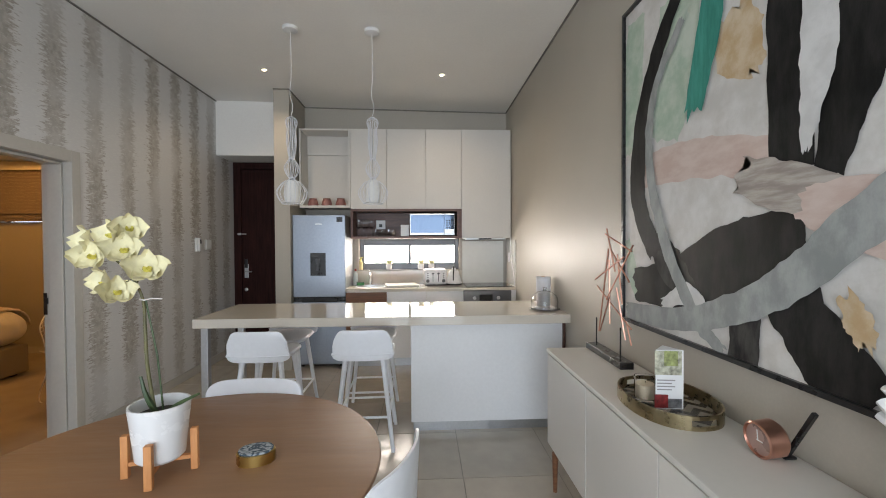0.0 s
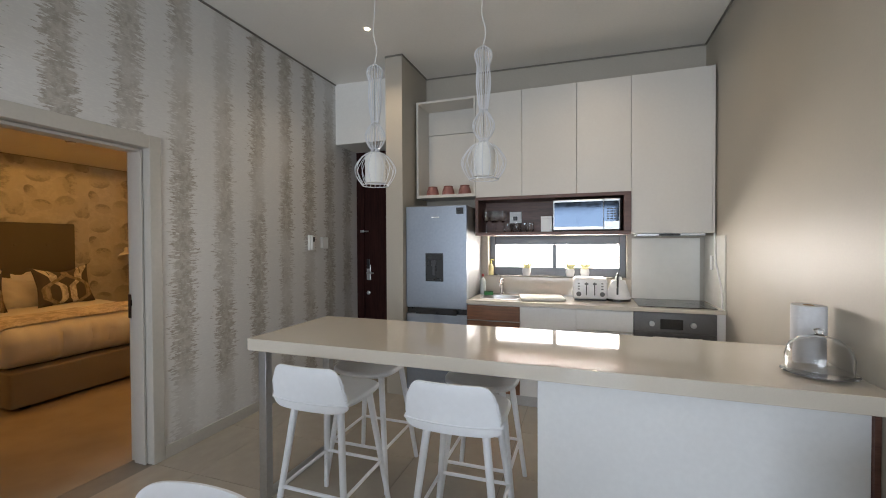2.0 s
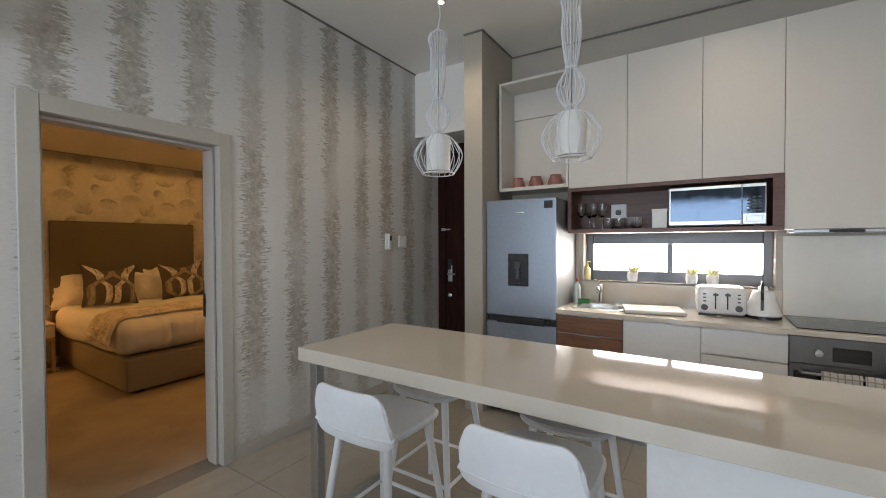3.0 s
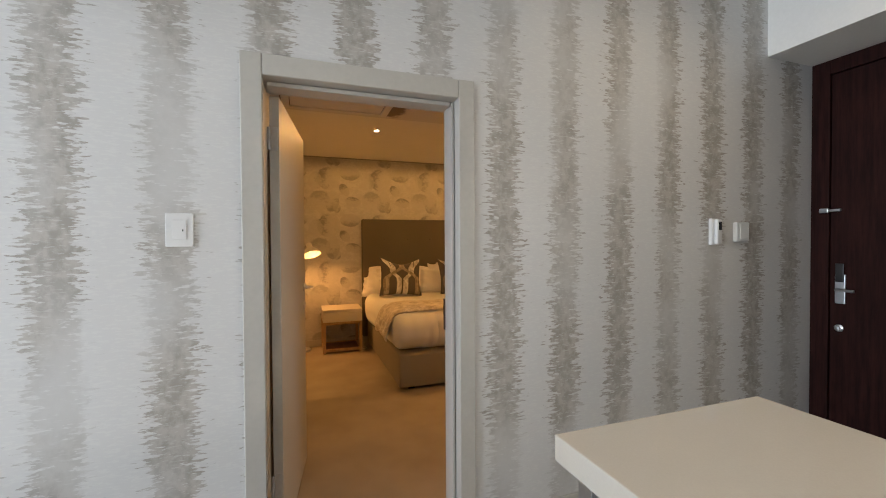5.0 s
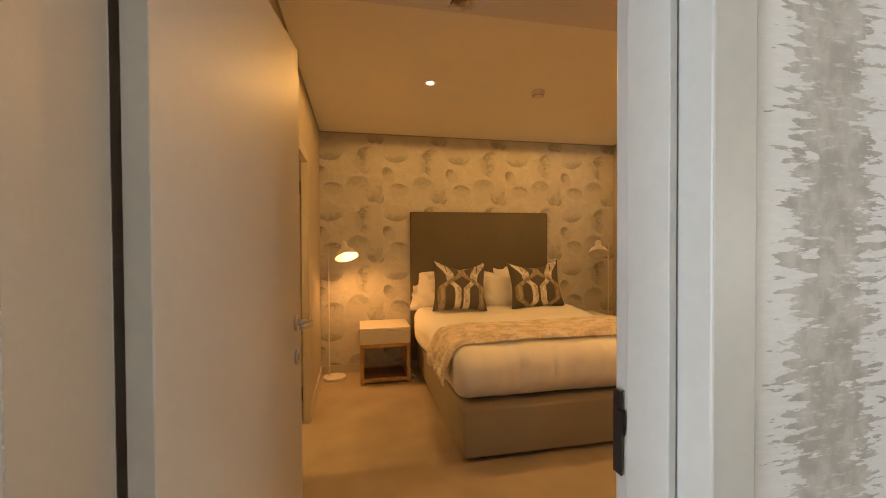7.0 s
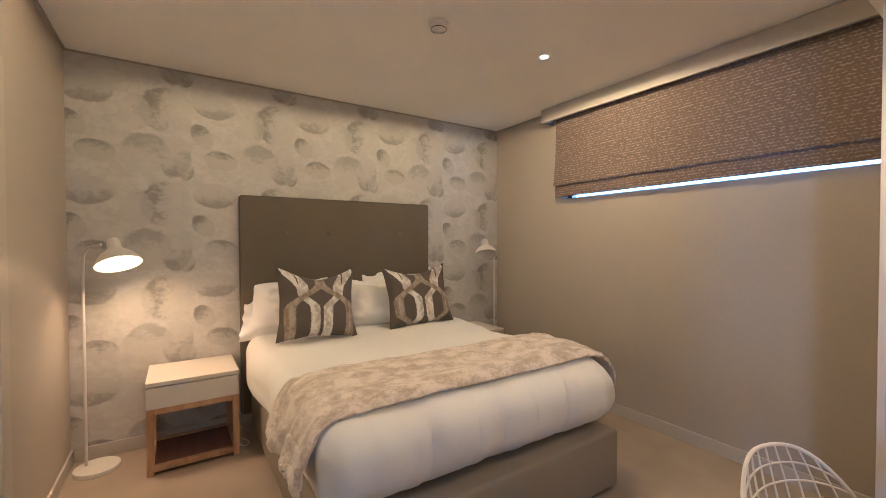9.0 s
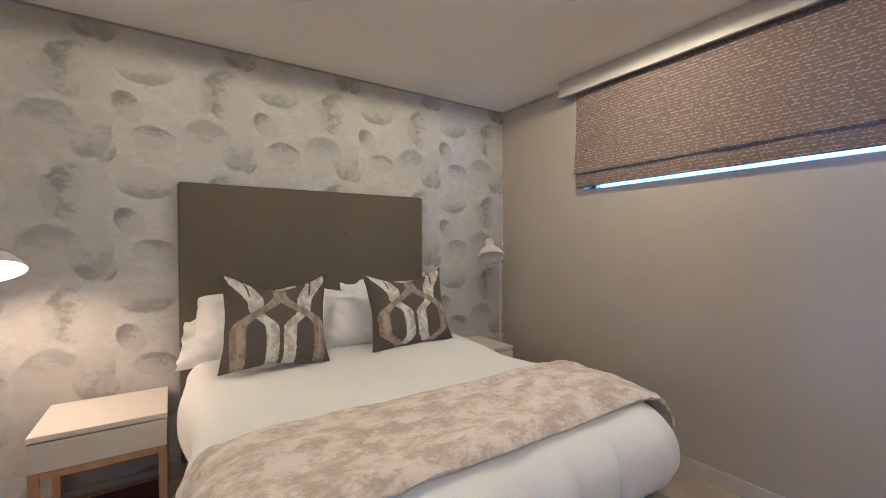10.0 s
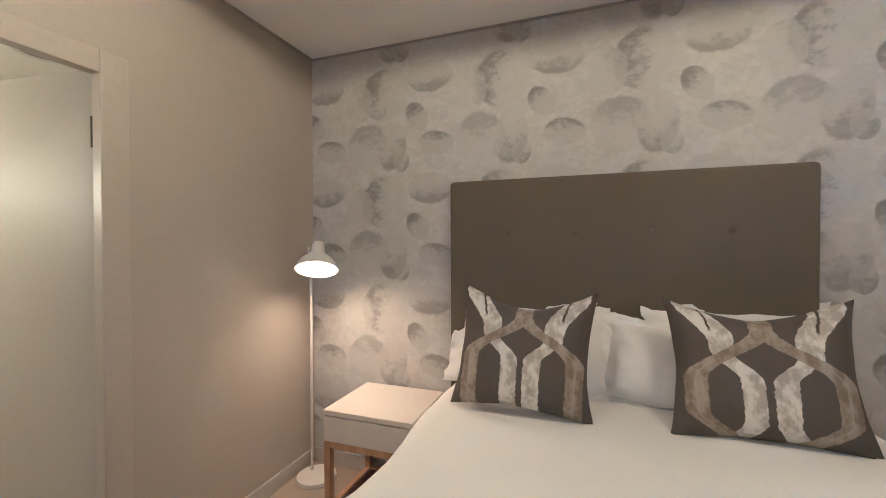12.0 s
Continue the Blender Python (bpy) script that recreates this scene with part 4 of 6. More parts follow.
def potted(x, y):
    p = thing("flower_pot", x, y, WZ0 + 0.0025, 0, "small white pot with a yellow succulent flower on the sill", "plant", "flower pots on the sill")
    part("pot", lathe([(0.0001, 0), (0.036, 0), (0.044, 0.04), (0.04, 0.075), (0.036, 0.075), (0.034, 0.06), (0.0001, 0.06)], 24), PORCELAIN, p, smooth=True)
    bm = bmesh.new()
    for k in range(14):
        a, tilt = k * 2.4, 0.35 + 0.5 * (k % 3) / 2
        dx, dy = math.cos(a) * math.sin(tilt), math.sin(a) * math.sin(tilt)
        tube([(0, 0, 0.062), (dx * 0.045, dy * 0.045, 0.075 + 0.025 * math.cos(tilt)), (dx * 0.085, dy * 0.085, 0.085 + 0.05 * math.cos(tilt))], 0.014, 5, bm, r_end=0.004)
    part("flower", bm, PALE_YELLOW, p)
    return p


for x in (-0.47, -0.04, 0.1):
    potted(x, 5.49)
wc = part("power_cable", tube(smooth_line([(XR - 0.018, 5.10, 1.535), (XR - 0.018, 5.06, 1.3), (XR - 0.018, 4.93, 1.12), (XR - 0.018, 4.89, 1.0), (XR - 0.018, 4.90, 0.948)], 8), 0.006, 8), PLASTIC, smooth=True)
tagged(wc, "white cable running down the wall beside the hob", "cable")
sw = thing("wall_switch", XR - 0.0105, 5.19, 1.29, -90, "small white isolator switch plate on the wall", "switch")
part("plate", boxed(-0.035, 0.035, -0.009, 0, -0.06, 0.06, 0.003), PLASTIC, sw)
part("rocker", boxed(-0.014, 0.014, -0.013, -0.0095, -0.025, 0.025, 0.002), PLASTIC, sw)

# ---- breakfast bar ----
bar = thing("breakfast_bar", 0, 0, 0, 0, "long cream quartz breakfast bar on a white cabinet", "bar counter")
part("worktop", boxed(-1.69, XR - 0.002, 3.03, 3.775, 0.868, 0.935, 0.003), QUARTZ, bar)
part("cabinet", boxed(-0.105, 1.092, 3.155, 3.74, 0.084, 0.8675, 0.002), PANEL, bar, "white lacquered cabinet panel")
part("plinth", boxed(-0.09, 1.09, 3.195, 3.70, 0.0, 0.0835), STEEL, bar, "brushed steel plinth")
part("end_panel", boxed(1.0935, 1.112, 3.14, 3.75, 0.0, 0.8675, 0.001), DARKWOOD, bar, "dark walnut end panel")
lg = bmesh.new()
box(lg, -1.655, -1.605, 3.075, 3.125, 0.0, 0.8675, 0.002)
box(lg, -1.655, -1.605, 3.675, 3.725, 0.0, 0.8675, 0.002)
box(lg, -1.655, -1.605, 3.1255, 3.6745, 0.0, 0.03, 0.002)
part("leg_frame", lg, STEEL, bar, "square brushed steel leg frame")


def seat_thing(name, x, y, rz, seat_z, back_z, width, depth, label, cat, group, rail):
    """A moulded ply seat on four splayed legs; the back is on its -y side."""
    c = thing(name, x, y, 0, rz, label, cat, group)
    a, b = width / 2, depth / 2

    def pan(u, v):
        ang, rad = 2 * math.pi * u, v
        cc, ss = math.cos(ang), math.sin(ang)
        n = 3.4
        px = a * rad * math.copysign(abs(cc) ** (2 / n), cc)
        py = b * rad * math.copysign(abs(ss) ** (2 / n), ss)
        return px, py, seat_z - 0.018 * (1 - rad ** 2) - 0.012 * max(0, py / b) ** 2
    bm = bmesh.new()
    rings = []
    for rad, dz in ((0.0, 0), (0.4, 0), (0.75, 0), (0.95, 0), (1.0, -0.010), (1.0, -0.020), (0.94, -0.032), (0.5, -0.036), (0.0, -0.036)):
        rings.append([bm.verts.new((Vector(pan(k / 40, rad)) + Vector((0, 0, dz)))) for k in range(40)] if rad else [bm.verts.new(Vector(pan(0, 0)) + Vector((0, 0, dz)))])
    for p, q in zip(rings, rings[1:]):
        for k in range(40):
            j = (k + 1) % 40
            if len(p) == 1:
                bm.faces.new((p[0], q[k], q[j]))
            elif len(q) == 1:
                bm.faces.new((p[k], p[j], q[0]))
            else:
                bm.faces.new((p[k], p[j], q[j], q[k]))
    part("seat", bm, SHELL, c, smooth=True)
    wrap = 0.030 if rail else 0.055
    drop = 0.045 if rail else 0.038
    tall = back_z - seat_z + drop

    def back(u, v):
        t = (u - 0.5) * 2
        s = math.copysign(1 - (1 - abs(t)) ** 1.7, t)
        out = max(0.0, (abs(s) - 0.64) / 0.36)
        curl = 1 - (1 - min(1.0, out) ** 2.3) ** (1 / 2.3)
        top, low = tall * (1 - (0.50 if rail else 0.13) * curl), 0.036 * curl
        py = -b - 0.004 + wrap * abs(s) ** 2.2 - 0.028 * v
        return s * (a + 0.002 - 0.016 * v ** 1.5), py, seat_z - drop + low + v * (top - low)
    part("backrest", shell(back, 40, 12, 0.016), SHELL, c, smooth=True)

    def ridge(u, v):
        s = (u - 0.5) * 2
        return s * (a + 0.008), -b - 0.019 + wrap * abs(s) ** 2.2 + 0.016 * v, seat_z - 0.004 + 0.010 * v
    part("seat_lip", shell(ridge, 24, 2, 0.012), SHELL, c, smooth=True)
    tops = [(sx * a * 0.62, sy * b * 0.62) for sx, sy in ((1, 1), (-1, 1), (-1, -1), (1, -1))]
    feet = [(sx * a * 0.98, sy * b * 1.02) for sx, sy in ((1, 1), (-1, 1), (-1, -1), (1, -1))]
    for (tx, ty), (fx, fy) in zip(tops, feet):
        part("leg", tube([(fx, fy, 0.0), (tx, ty, seat_z - 0.036)], 0.014, 12, r_end=0.019), SHELL, c, smooth=True)
    if rail:
        f = rail / (seat_z - 0.036)
        at = [(fx + (tx - fx) * f, fy + (ty - fy) * f, rail) for (tx, ty), (fx, fy) in zip(tops, feet)]
        for i in range(4):
            part("foot_rail", tube([at[i], at[(i + 1) % 4]], 0.009, 8), SHELL, c, smooth=True)
    return c


st = seat_thing("bar_stool", -1.165, 3.09, 0, 0.702, 0.878, 0.425, 0.435, "white moulded bar stool with a low backrest", "stool", "stools at the breakfast bar", 0.24)
copy_thing(st, pose(-0.44, 3.09, 0, 0, 0, 1.5))
copy_thing(st, pose(-1.20, 3.578, 0, 0, 0, 180))
copy_thing(st, pose(-0.46, 3.580, 0, 0, 0, 180.5))
# towel roll and glass dome on the bar
ro = thing("paper_towel_roll", 1.03, 3.46, 0.9355, 0, "white paper towel roll standing on the bar", "towel roll")
part("roll", lathe([(0.02, 0.0), (0.06, 0.0), (0.062, 0.01), (0.062, 0.24), (0.06, 0.25), (0.02, 0.25), (0.02, 0.0)], 32), plain("tissue", (0.72, 0.72, 0.74), 0.9, vary=0.04, grain=60, bump=0.2), ro, smooth=True)
part("core", lathe([(0.019, 0.002), (0.019, 0.252), (0.016, 0.252), (0.016, 0.002), (0.019, 0.002)], 20), OAK, ro)
do = thing("cake_stand", 0.985, 3.27, 0.9355, 0, "clear glass cake dome on a shallow plate", "cake stand")
part("plate", lathe([(0.0001, 0), (0.10, 0.0), (0.122, 0.008), (0.12, 0.012), (0.0001, 0.008)], 36), CLEAR, do, smooth=True)
part("dome", lathe([(0.105, 0.013), (0.108, 0.07), (0.095, 0.115), (0.06, 0.145), (0.015, 0.155), (0.012, 0.165), (0.018, 0.178), (0.0001, 0.185), (0.0001, 0.150), (0.058, 0.141), (0.092, 0.112), (0.104, 0.07), (0.102, 0.013), (0.105, 0.013)], 36), CLEAR, do, smooth=True)


# ---- pendants ----
WIRE = plain("white_wire", (0.72, 0.73, 0.76), 0.4, vary=0.02, bump=0)
SHADE = plain("white_fabric_shade", (0.78, 0.77, 0.74), 0.8, vary=0.02, grain=80, bump=0.1)


def pendant(x, y):
    CEIL = ceil_z(x)
    p = thing("pendant_lamp", x, y, 0, 0, "white wire cage pendant lamp with a fabric shade", "pendant lamp", "pendants over the bar")
    prof = [(0.012, 2.530), (0.040, 2.510), (0.048, 2.480), (0.036, 2.435), (0.036, 2.40), (0.040, 2.33), (0.030, 2.24), (0.022, 2.185), (0.034, 2.165), (0.056, 2.125), (0.060, 2.095), (0.045, 2.055), (0.024, 2.025), (0.030, 2.010), (0.075, 1.985), (0.115, 1.930), (0.122, 1.895), (0.105, 1.850), (0.078, 1.812)]
    line = smooth_line([(r, 0, z) for r, z in prof], 3)
    n = 18
    for k in range(n):
        m = Matrix.Rotation(2 * math.pi * k / n, 4, "Z")
        part("cage_wire", tube([m @ q for q in line], 0.0021, 5), WIRE, p)
    for r, z in ((0.079, 1.812), (0.024, 2.03), (0.024, 2.187), (0.014, 2.53)):
        part("ring", tube([(r * math.cos(2 * math.pi * k / 28), r * math.sin(2 * math.pi * k / 28), z) for k in range(28)], 0.003, 6, closed=True), WIRE, p)
    part("shade", lathe([(0.060, 1.825), (0.062, 1.985), (0.058, 2.0), (0.012, 2.004), (0.012, 2.001), (0.056, 1.997), (0.059, 1.985), (0.057, 1.825), (0.060, 1.825)], 32), SHADE, p, smooth=True)
    part("bulb_holder", lathe([(0.0001, 1.93), (0.016, 1.93), (0.016, 2.0), (0.0001, 2.0)], 14), PLASTIC, p)
    part("rod", tube([(0, 0, 2.0), (0, 0, 2.54)], 0.004, 6), CHROME, p)
    cord = smooth_line([(0, 0, 2.54), (0.012, 0.004, 2.62), (-0.008, 0, 2.72), (0.004, 0, 2.9), (0, 0, CEIL - 0.02)], 6)
    part("cord", tube(cord, 0.003, 6), PLASTIC, p)
    part("ceiling_rose", lathe([(0.0001, CEIL - 0.03), (0.03, CEIL - 0.03), (0.06, CEIL - 0.022), (0.062, CEIL + 0.003), (0.0001, CEIL + 0.003)], 28), PLASTIC, p, smooth=True)


pendant(-1.085, 3.42)
pendant(-0.42, 3.42)

# ---- divider wall fittings ----
sw = thing("light_switch", XW, 1.995, 1.475, 90, "white rocker light switch on the striped wallpaper", "switch")
part("plate", boxed(-0.047, 0.047, -0.010, 0, -0.064, 0.064, 0.004, 3), PLASTIC, sw)
part("rocker", boxed(-0.024, 0.024, -0.014, -0.0105, -0.038, 0.038, 0.002), PLASTIC, sw)
part("indicator", boxed(0.010, 0.014, -0.0152, -0.0145, -0.006, 0.002), BLACK, sw)
ic = thing("intercom_handset", XW, 4.79, 1.475, 90, "white intercom handset with a dark grille on the wall", "intercom")
part("base", boxed(-0.035, 0.035, -0.025, 0, -0.08, 0.08, 0.008, 3), PLASTIC, ic)
part("handset", boxed(-0.022, 0.022, -0.05, -0.0255, -0.075, 0.075, 0.009, 3), PLASTIC, ic)
part("grille", boxed(-0.012, 0.012, -0.053, -0.0505, 0.01, 0.06, 0.002), BLACK, ic)
kp = thing("wall_thermostat", XW, 5.02, 1.475, 90, "white wall mounted control box", "control box")
part("box", boxed(-0.055, 0.055, -0.028, 0, -0.06, 0.06, 0.006, 3), PLASTIC, kp)
part("cover", boxed(-0.03, 0.045, -0.032, -0.0285, -0.045, 0.045, 0.003), PLASTIC, kp)
ac = thing("air_conditioner", XW, 1.61, 2.37, 90, "white split air conditioner high on the wall", "air conditioner")
part("body", boxed(-0.44, 0.44, -0.20, 0, 0.0, 0.28, 0.03, 4), PLASTIC, ac, smooth=True)
part("louvre", boxed(-0.40, 0.40, -0.19, -0.06, -0.006, -0.0005, 0.002), PLASTIC, ac)
part("front_panel", boxed(-0.43, 0.43, -0.206, -0.2005, 0.06, 0.26, 0.002), PLASTIC, ac)

bs = thing("light_switch", -4.325, BS + 0.0005, 1.481, 180, "white rocker light switch beside the bathroom door", "switch")
part("plate", boxed(-0.044, 0.044, -0.010, 0, -0.062, 0.062, 0.004, 3), PLASTIC, bs)
part("rocker", boxed(-0.020, 0.020, -0.014, -0.0105, -0.038, 0.038, 0.002), PLASTIC, bs)

# ---- dining table and what stands on it ----
TX, TY, TZ = -0.825, 1.37, 0.75
tb = thing("dining_table", TX, TY, 0, 0, "round smoked oak dining table", "table")
part("tabletop", lathe([(0.0001, TZ - 0.03), (0.64, TZ - 0.03), (0.665, TZ - 0.022), (0.672, TZ - 0.010), (0.668, TZ - 0.002), (0.66, TZ), (0.0001, TZ)], 96), TABLE_OAK, tb, smooth=True)
part("pedestal", lathe([(0.0001, 0.03), (0.06, 0.03), (0.05, 0.12), (0.045, 0.5), (0.07, 0.66), (0.16, TZ - 0.031), (0.0001, TZ - 0.031)], 40), SHELL, tb, smooth=True)
part("base_disc", lathe([(0.0001, 0), (0.30, 0), (0.30, 0.012), (0.08, 0.03), (0.0001, 0.03)], 48), SHELL, tb, smooth=True)
CH = "white moulded ply dining chair with a curved low back"
ch = seat_thing("dining_chair", -0.83, 1.80, 180, 0.45, 0.815, 0.48, 0.46, CH, "chair", "chairs round the table", 0)
copy_thing(ch, pose(-0.30, 1.37, 0, 0, 0, 72))
copy_thing(ch, pose(-1.46, 1.20, 0, 0, 0, -82))

OX, OY = -0.855, 1.345
op = thing("orchid", OX, OY, TZ, 0, "pale yellow orchid in a white pot on an oak stand", "plant")
part("pot", lathe([(0.0001, 0.05), (0.060, 0.05), (0.070, 0.06), (0.087, 0.222), (0.087, 0.229), (0.081, 0.229), (0.066, 0.075), (0.0001, 0.07)], 40), PORCELAIN, op, smooth=True)
part("soil", lathe([(0.0001, 0.19), (0.078, 0.19), (0.0001, 0.2)], 24), plain("bark_soil", (0.03, 0.022, 0.015), 0.95, vary=0.3, grain=60, bump=0.6), op)
st4 = part("stand_cross", box(boxed(-0.0865, 0.0865, -0.008, 0.008, 0.036, 0.049, 0.001), -0.008, 0.008, -0.0865, 0.0865, 0.034, 0.0475, 0.001), ORANGE_OAK, op, "oak pot stand")
st4.rotation_euler = (0, 0, radians(14))
for k in range(4):
    lg = part("stand_leg", boxed(0.087, 0.108, -0.011, 0.011, 0, 0.135, 0.002), ORANGE_OAK, op)
    lg.rotation_euler = (0, 0, radians(14 + 90 * k))
stem = smooth_line([(-0.015, 0.0, 0.19), (-0.03, -0.01, 0.35), (-0.035, -0.01, 0.47), (-0.04, -0.01, 0.56), (-0.07, -0.01, 0.63), (-0.13, 0.0, 0.69), (-0.20, 0.02, 0.71)], 7)
part("stem", tube(stem, 0.006, 8, r_end=0.003), STEM, op, smooth=True)
part("support_stick", tube([(0.005, 0.01, 0.19), (-0.005, 0.0, 0.38), (-0.035, -0.005, 0.56)], 0.003, 6), LEAF, op)
part("tie", tube([(-0.05, -0.012, 0.565), (-0.03, -0.02, 0.563), (-0.01, -0.012, 0.567), (0.02, -0.01, 0.565)], 0.002, 5), CLOTH, op)


def petal(bm, m, length, width, cup):
    nu, nv = 6, 6
    rows = []
    for i in range(nu + 1):
        u = i / nu
        wid = width * math.sin(math.pi * min(1, 0.12 + 0.88 * u) ** 0.8) ** 0.8 if u < 1 else width * 0.18
        rows.append([bm.verts.new(m @ Vector(((j / nv - 0.5) * 2 * wid, length * u, cup * (u - 0.3) ** 2 + 0.35 * cup * ((j / nv - 0.5) * 2) ** 2 + 0.002 * math.sin(9 * u + 5 * j)))) for j in range(nv + 1)])
    for a, b in zip(rows, rows[1:]):
        for j in range(nv):
            bm.faces.new((a[j], a[j + 1], b[j + 1], b[j]))


def bloom(x, y, z, rx, rz, s):
    base = pose(x, y, z, rx, 0, rz)
    bm = bmesh.new()
    for k, (ln, wd) in enumerate(((0.05, 0.030), (0.044, 0.018), (0.05, 0.030), (0.042, 0.017), (0.042, 0.017))):
        m = base @ Matrix.Rotation(radians((88, 0, -88, 145, -145)[k]), 4, "Z") @ Matrix.Rotation(radians(22), 4, "X") @ Matrix.Scale(s, 4)
        petal(bm, m, ln, wd, 0.02)
    fl = part("flower", bm, PETAL, op, smooth=True)
    lip = bmesh.new()
    for a in (-40, 0, 40):
        petal(lip, base @ Matrix.Rotation(radians(180 + a), 4, "Z") @ Matrix.Rotation(radians(60), 4, "X") @ Matrix.Scale(s, 4), 0.02, 0.009, 0.01)
    part("lip", lip, YELLOW, fl)
    return fl


for x, y, z, rx, rz, s in ((-0.195, 0.0, 0.70, 78, 10, 1.15), (-0.145, 0.02, 0.765, 70, -20, 1.1), (-0.095, -0.005, 0.715, 62, 18, 1.2), (-0.02, -0.015, 0.655, 58, 24, 1.3), (-0.135, -0.02, 0.625, 95, -28, 1.1), (-0.105, -0.03, 0.585, 60, 38, 1.1), (-0.105, 0.03, 0.79, 84, 30, 1.1), (-0.225, 0.03, 0.745, 80, -35, 1.2)):
    bloom(x, y, z, rx, rz, 1.18 * s)
for line in ([(-0.01, 0, 0.19), (-0.03, -0.02, 0.26), (-0.045, -0.02, 0.32)], [(0.02, 0.0, 0.19), (0.07, -0.02, 0.23), (0.14, -0.03, 0.265)]):
    part("leaf", tube(smooth_line(line, 5), 0.010, 6, r_end=0.004), LEAF, op, smooth=True)
for a, b in (((-0.07, -0.01, 0.63), (-0.125, -0.02, 0.60)), ((-0.06, -0.01, 0.61), (-0.045, -0.012, 0.645)), ((-0.13, 0, 0.69), (-0.175, 0.02, 0.76))):
    part("flower_stalk", tube([a, b], 0.0025, 6), STEM, op)


def agate():
    m, t, b = shader("agate_slice")
    n = Net(t)
    c = n.scale(n.coords(), (1, 1.5, 1))
    s = n.m("SINE", n.m("MULTIPLY", n.noise(c, 11, 3), 60))
    t.links.new(n.mix(n.ramp(s, -1, 1), (0.05, 0.075, 0.10), (0.33, 0.37, 0.40)), b.inputs["Base Color"])
    b.inputs["Roughness"].default_value = 0.12
    return m


GOLD = plain("gold_metal", (0.55, 0.38, 0.13), 0.3, 1.0, vary=0.08)
ab = thing("trinket_box", -0.575, 1.40, TZ, 12, "oval gold trinket box with a grey agate lid", "box")
part("body", slab(superellipse(0.062, 0.047, 2.1, 40), 0, 0.036, 0.003), GOLD, ab, smooth=True)
part("lid", slab(superellipse(0.056, 0.041, 2.1, 40), 0.0362, 0.043, 0.003), agate(), ab, "polished agate slice")

# ---- sideboard ----
SBX, SBZ, SB0, SB1 = 0.745, 0.845, -0.50, 2.42
sb = thing("sideboard", 0, 0, 0, 0, "long white lacquered sideboard on walnut legs", "sideboard")
part("top", boxed(SBX - 0.006, XR - 0.004, SB0, SB1, SBZ - 0.022, SBZ, 0.003), CAB, sb)
part("body", boxed(SBX + 0.021, XR - 0.006, SB0 + 0.002, SB1 - 0.002, 0.27, SBZ - 0.0225, 0.001), CAB, sb)
for k in range(5):
    y1 = SB1 - k * 0.584
    part("door", boxed(SBX, SBX + 0.019, y1 - 0.580, y1 - 0.002, 0.272, SBZ - 0.032, 0.0015), CAB, sb)
rl = bmesh.new()
box(rl, SBX + 0.02, SBX + 0.045, SB0 + 0.05, SB1 - 0.07, 0.235, 0.2695, 0.002)
box(rl, SBX + 0.046, XR - 0.03, SB1 - 0.09, SB1 - 0.06, 0.235, 0.2695, 0.002)
part("rail", rl, REDWOOD, sb, "walnut under-frame")
for y in (SB0 + 0.07, 0.95, SB1 - 0.06):
    for x in (SBX + 0.028, XR - 0.05):
        part("leg", tube([(x, y, 0), (x, y, 0.2345)], 0.012, 12, r_end=0.019), REDWOOD, sb, smooth=True)
# rod sculpture
sc = thing("rod_sculpture", 0, 0, SBZ, 0, "copper rod lattice sculpture on a black base", "sculpture")
part("base", boxed(0.98, 1.05, 1.98, 2.41, 0.0, 0.036, 0.002), BLACK, sc)
ROD = ((2.19, 1.53, 1.94, 1.44), (2.20, 1.56, 2.10, 1.33), (1.94, 1.47, 2.19, 1.17), (2.32, 1.27, 2.02, 1.41), (2.32, 1.23, 1.93, 1.06), (2.17, 1.44, 1.94, 1.29), (2.15, 1.45, 2.31, 0.97), (2.17, 1.39, 2.16, 1.04), (2.10, 1.42, 2.01, 1.17), (2.06, 1.25, 2.00, 0.99), (1.98, 1.09, 1.93, 0.98), (2.31, 0.97, 2.15, 1.19))
for i, (y0, z0, y1, z1) in enumerate(ROD):
    dx = 0.012 * ((i % 3) - 1)
    part("rod", tube([(1.01 + dx, y0, z0 - SBZ), (1.01 - dx * 0.5, y1, z1 - SBZ)], 0.0042, 7), COPPER, sc)
for y in (2.33, 2.04):
    part("post", tube([(1.01, y, 0.036), (1.01, y, 0.20)], 0.004, 7), BLACK, sc)


def chevron():
    m, t, b = shader("tray_chevron")
    n = Net(t)
    s = n.split(n.coords())
    z = n.m("ADD", n.m("MULTIPLY", s[1], 14), n.m("PINGPONG", n.m("MULTIPLY", s[0], 14), 0.6))
    t.links.new(n.mix(n.ramp(n.m("FRACT", z), 0.48, 0.52), (0.05, 0.045, 0.04), (0.27, 0.245, 0.20)), b.inputs["Base Color"])
    b.inputs["Roughness"].default_value = 0.2
    return m


tr = thing("oval_tray", 0.945, 1.535, SBZ, 0, "oval aged brass tray with a chevron base", "tray")
part("tray_base", slab(superellipse(0.150, 0.205, 2.2, 56), 0, 0.006), chevron(), tr, "black and cream chevron")
bm = bmesh.new()
ro_, ri_ = superellipse(0.160, 0.216, 2.2, 56), superellipse(0.153, 0.209, 2.2, 56)
rings = [[bm.verts.new((x, y, z)) for x, y in r] for r, z in ((ro_, 0.0), (ro_, 0.05), (ri_, 0.05), (ri_, 0.0))]
for q in range(4):
    a, b = rings[q], rings[(q + 1) % 4]
    for i in range(56):
        if q in (0, 2) and i % 28 in (12, 13, 14, 15, 16):
            continue
        bm.faces.new((a[i], a[(i + 1) % 56], b[(i + 1) % 56], b[i]))
part("rim", bm, BRASS, tr, smooth=True)
